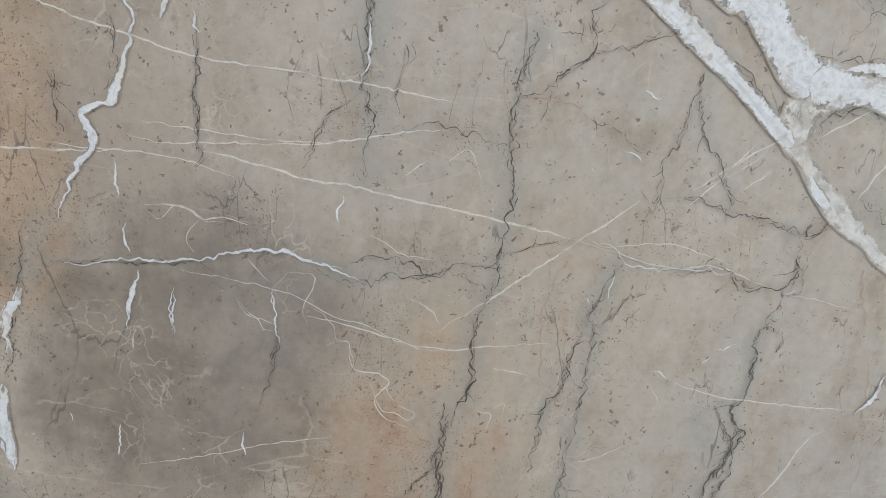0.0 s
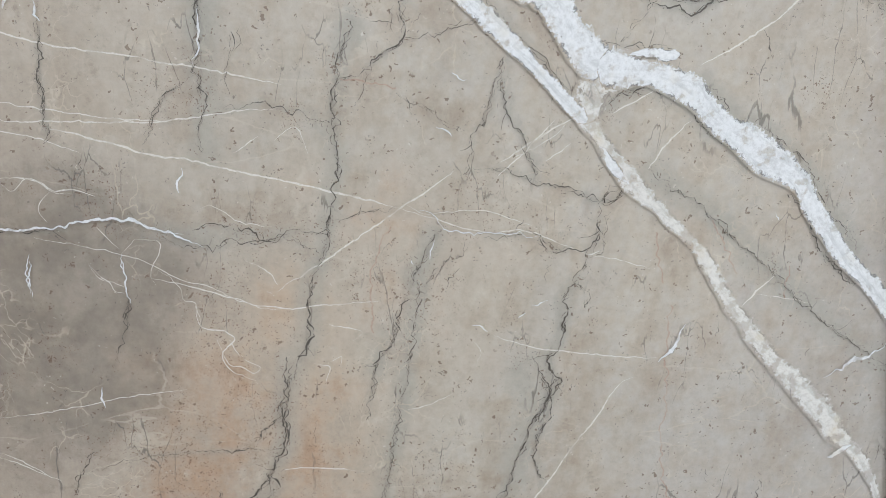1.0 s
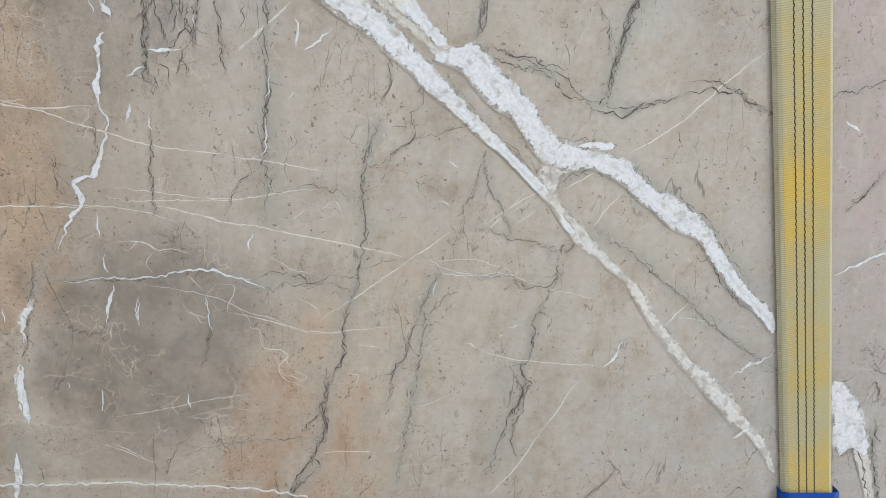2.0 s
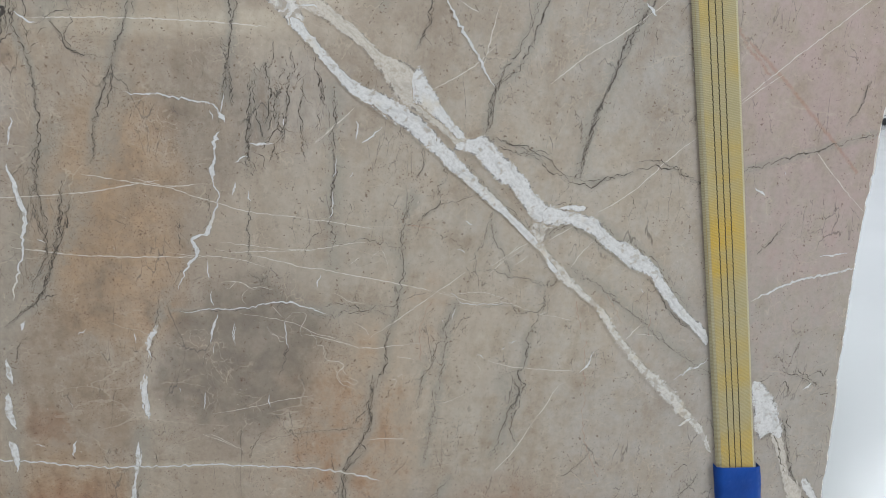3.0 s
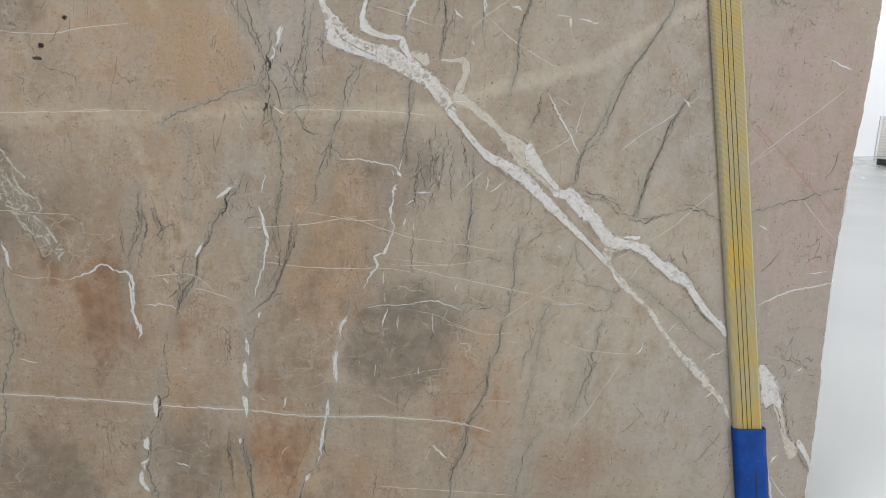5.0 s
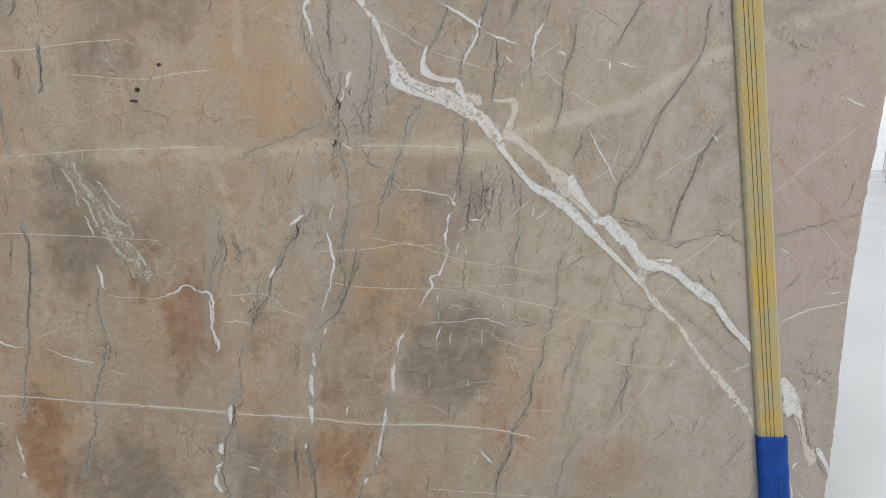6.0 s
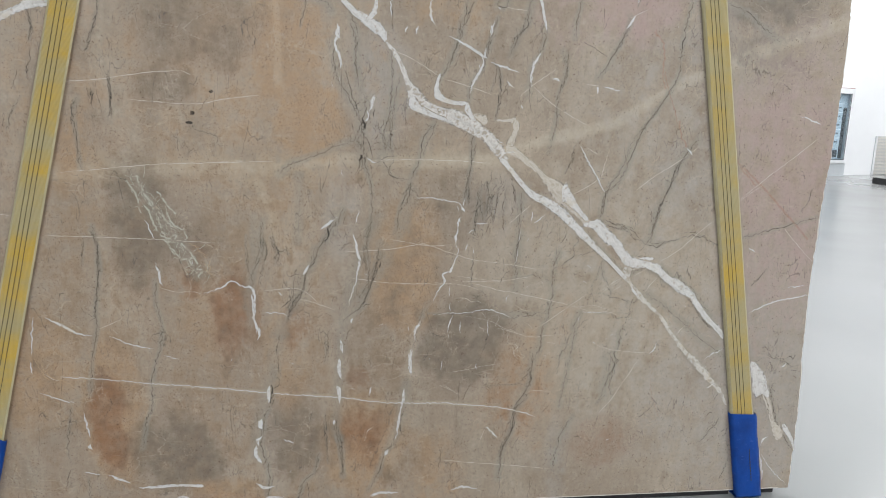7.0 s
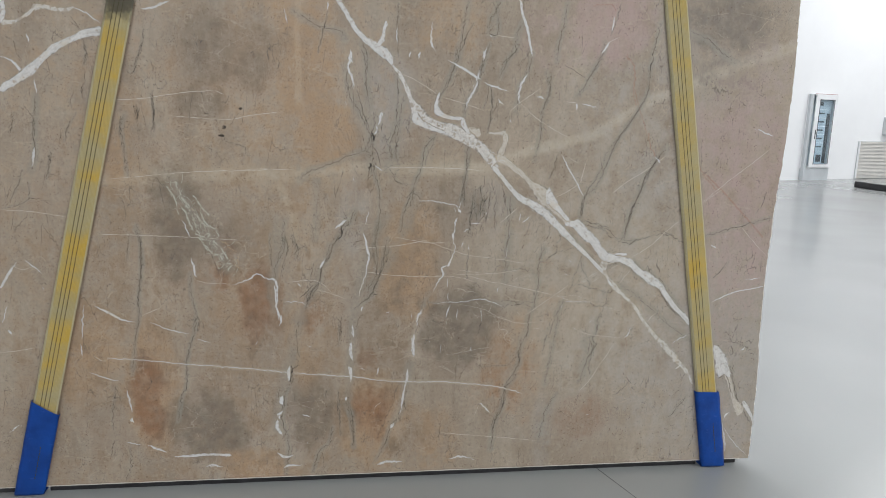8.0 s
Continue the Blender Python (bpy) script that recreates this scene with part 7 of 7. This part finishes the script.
# the slab's chipped pale lower arris
bm = bmesh.new()
for i in range(220):
    x0 = SLAB_X0 + 0.01 + i * 0.0152
    if x0 + 0.0152 < 0.755:
        h = 0.0028 + 0.0022 * noise.noise(Vector((x0 * 18, 2, 0)))
        box(bm, x0, x0 + 0.0152, -0.0009, 0.001, SLAB_Z0 - 0.0005, SLAB_Z0 + max(0.001, h))
part("sawn_arris", bm, EDGE, slab, "pale chipped lower edge")
bm = bmesh.new()
for i in range(150):
    z0 = SLAB_Z0 + 0.01 + i * 0.0136
    w = 0.004 + 0.006 * max(0.0, noise.noise(Vector((z0 * 5, 4, 0)))) + 0.002 * noise.noise(Vector((z0 * 60, 4, 0)))
    x0 = slab_right(z0)
    box(bm, x0 - 0.002, x0 + max(0.0015, w), 0.004, THICK - 0.003, z0, z0 + 0.0136)
part("sawn_arris", bm, EDGE, slab, "pale broken end edge")

# black strips that fill the gap between slab and floor
for x0, x1 in ((-2.60, -2.372), (-2.243, 0.53), (0.656, 0.725)):
    bm = bmesh.new()
    box(bm, x0, x1, 0.018, 0.10, PIVOT.z, SLAB_Z0, 0.003)
    tagged(part("black_strip", bm, RUBBER), "black strip lying under the slab on the floor", "bearer", "bearers under the slab")

# ---- far wall: switch cabinet, grille, black bumper ----
GREY = plain_material("grey paint and panel shade", (0.50, 0.53, 0.55), 0.5)
WHITE = plain_material("white enamel", (0.78, 0.79, 0.80), 0.4)
INSIDE = plain_material("pale switchgear", (0.44, 0.51, 0.56), 0.5)
DARK = plain_material("dark switch", (0.04, 0.045, 0.05), 0.5)
RED = plain_material("dull red trim", (0.36, 0.15, 0.14), 0.5)
m, nt, bsdf, out = material("cabinet glass")
bsdf.inputs["Base Color"].default_value = (0.75, 0.85, 0.9, 1)
bsdf.inputs["Roughness"].default_value, bsdf.inputs["Transmission Weight"].default_value = 0.03, 1.0
GLASS = m


def switch_cabinet():
    thing = empty("switch_cabinet", HALL @ Matrix.Translation((0.0, 0, 0)))
    inv = HALL.inverted()

    def add(name, mat, dims, parent=thing, bevel=0.004, label=""):
        bm = bmesh.new()
        box(bm, *dims, bevel)
        ob = part(name, bm, mat, parent, label)
        return ob
    w, d, h = 0.92, 0.12, 2.07
    add("plinth", GREY, (-w, 0.0, -d, -0.003, 0.0, 0.30), label="grey plinth")
    body = add("body", WHITE, (-w, 0.0, -0.03, -0.003, 0.30, h))
    # left panel in grey, its shade put into the colour; the right one is white
    add("side_panel", GREY, (-w, -w + 0.10, -d + 0.02, -0.03, 0.30, h), body)
    add("side_panel", WHITE, (-0.03, 0.0, -d, -0.03, 0.30, h), body)
    add("top_panel", WHITE, (-w + 0.10, -0.03, -d, -0.03, h - 0.03, h), body)
    add("bottom_panel", WHITE, (-w + 0.10, -0.03, -d, -0.03, 0.30, 0.33), body)
    add("trim_strip", RED, (-w + 0.13, 0.0, -d - 0.004, -d + 0.02, h + 0.001, h + 0.011), label="dull red strip")
    door = add("door", WHITE, (-0.79, -0.65, -d - 0.03, -d - 0.003, 0.32, h - 0.01), label="white door frame with a glass pane")
    add("stile", WHITE, (-0.12, -0.01, -d - 0.03, -d - 0.003, 0.32, h - 0.01), door)
    add("rail", WHITE, (-0.65, -0.12, -d - 0.03, -d - 0.003, 0.32, 0.40), door)
    add("rail", WHITE, (-0.65, -0.12, -d - 0.03, -d - 0.003, h - 0.13, h - 0.01), door)
    pane = add("pane", GLASS, (-0.648, -0.122, -d - 0.02, -d - 0.015, 0.402, h - 0.132), door, 0.0)
    pane.visible_shadow = False
    for dims in ((-0.662, -0.645, 0.392, h - 0.122), (-0.127, -0.112, 0.392, h - 0.122), (-0.645, -0.127, 0.392, 0.406), (-0.645, -0.127, h - 0.136, h - 0.122)):
        add("gasket", DARK, (dims[0], dims[1], -d - 0.034, -d - 0.0305, dims[2], dims[3]), door, 0.0, "black rubber gasket")
    add("handle", DARK, (-0.725, -0.70, -d - 0.045, -d - 0.031, 1.0, 1.22), door, 0.006, "black bar handle")
    gear = add("switchgear", INSIDE, (-0.78, -0.06, -0.05, -0.031, 0.36, h - 0.05), label="pale switchgear plates")
    for k in range(5):
        z = 0.80 + 0.20 * k
        n = 4 + (k * 3) % 3
        for j in range(n):
            x = -0.60 + 0.30 * j / n
            add("switch", DARK, (x, x + 0.045, -0.068, -0.052, z, z + 0.035), gear, 0.003)
        add("busbar", WHITE, (-0.62, -0.24, -0.06, -0.052, z + 0.10, z + 0.115), gear, 0.0)
    add("main_switch", DARK, (-0.46, -0.30, -0.08, -0.052, 0.45, 0.62), gear, 0.01)
    add("cable_duct", DARK, (-0.235, -0.125, -0.07, -0.052, 0.42, h - 0.45), gear, 0.004)
    add("meter", DARK, (-0.50, -0.42, -0.07, -0.052, h - 0.27, h - 0.18), gear, 0.02)
    return tagged(thing, "tall white switch cabinet with a glass door on a grey plinth", "switch cabinet")


switch_cabinet()


def wall_grille(x0, x1, z1):
    thing = empty("wall_grille", HALL)
    bm = bmesh.new()
    box(bm, x0, x1, -0.02, -0.002, 0.01, z1)
    part("backing", bm, GREY, thing)
    n = 26
    for k in range(n):
        bm = bmesh.new()
        z = 0.03 + (z1 - 0.05) * k / (n - 1)
        box(bm, x0 + 0.02, x1 - 0.02, -0.055, -0.022, z - 0.016, z + 0.011, 0.002)
        part("slat", bm, SLAT, thing)
    for dims in ((x0, x0 + 0.02), (x1 - 0.02, x1)):
        bm = bmesh.new()
        box(bm, dims[0], dims[1], -0.06, -0.021, 0.01, z1, 0.003)
        part("frame_side", bm, WHITE, thing)
    return tagged(thing, "pale slatted ventilation grille low on the white wall", "grille")


SLAT = plain_material("cream slats", (0.66, 0.64, 0.60), 0.5)
wall_grille(1.2, 3.6, 0.96)

bm = bmesh.new()
box(bm, 0.0, 0.11, -3.2, 0.0, 0.0, 0.13, 0.015)
bumper = tagged(part("floor_bumper", bm, RUBBER), "black rubber bumper bar lying on the floor", "bumper")
bumper.matrix_world = pose(10.80, 12.72, PIVOT.z, 0, 0, 8)

# a dark wall box above the grille
bm = bmesh.new()
box(bm, 2.1, 2.5, -0.12, -0.002, 1.13, 1.58, 0.01)
tagged(part("wall_box", bm, GREY), "small grey box fixed to the white wall", "wall box").matrix_world = HALL

# faint saw-cut joints in the hall floor
JOINT = plain_material("dark floor joint", (0.09, 0.09, 0.09), 0.8)
for x0, y0, yaw, length in ((0.128, -0.246, -74.6, 9.0), (0.128, -0.246, 105.4, 9.0)):
    bm = bmesh.new()
    box(bm, 0.0, length, -0.0022, 0.0022, 0.0, 0.0006)
    ob = tagged(part("floor_joint", bm, JOINT), "thin dark joint in the pale floor", "floor joint", kind="structure")
    ob.matrix_world = pose(x0, y0, PIVOT.z, 0, 0, yaw)
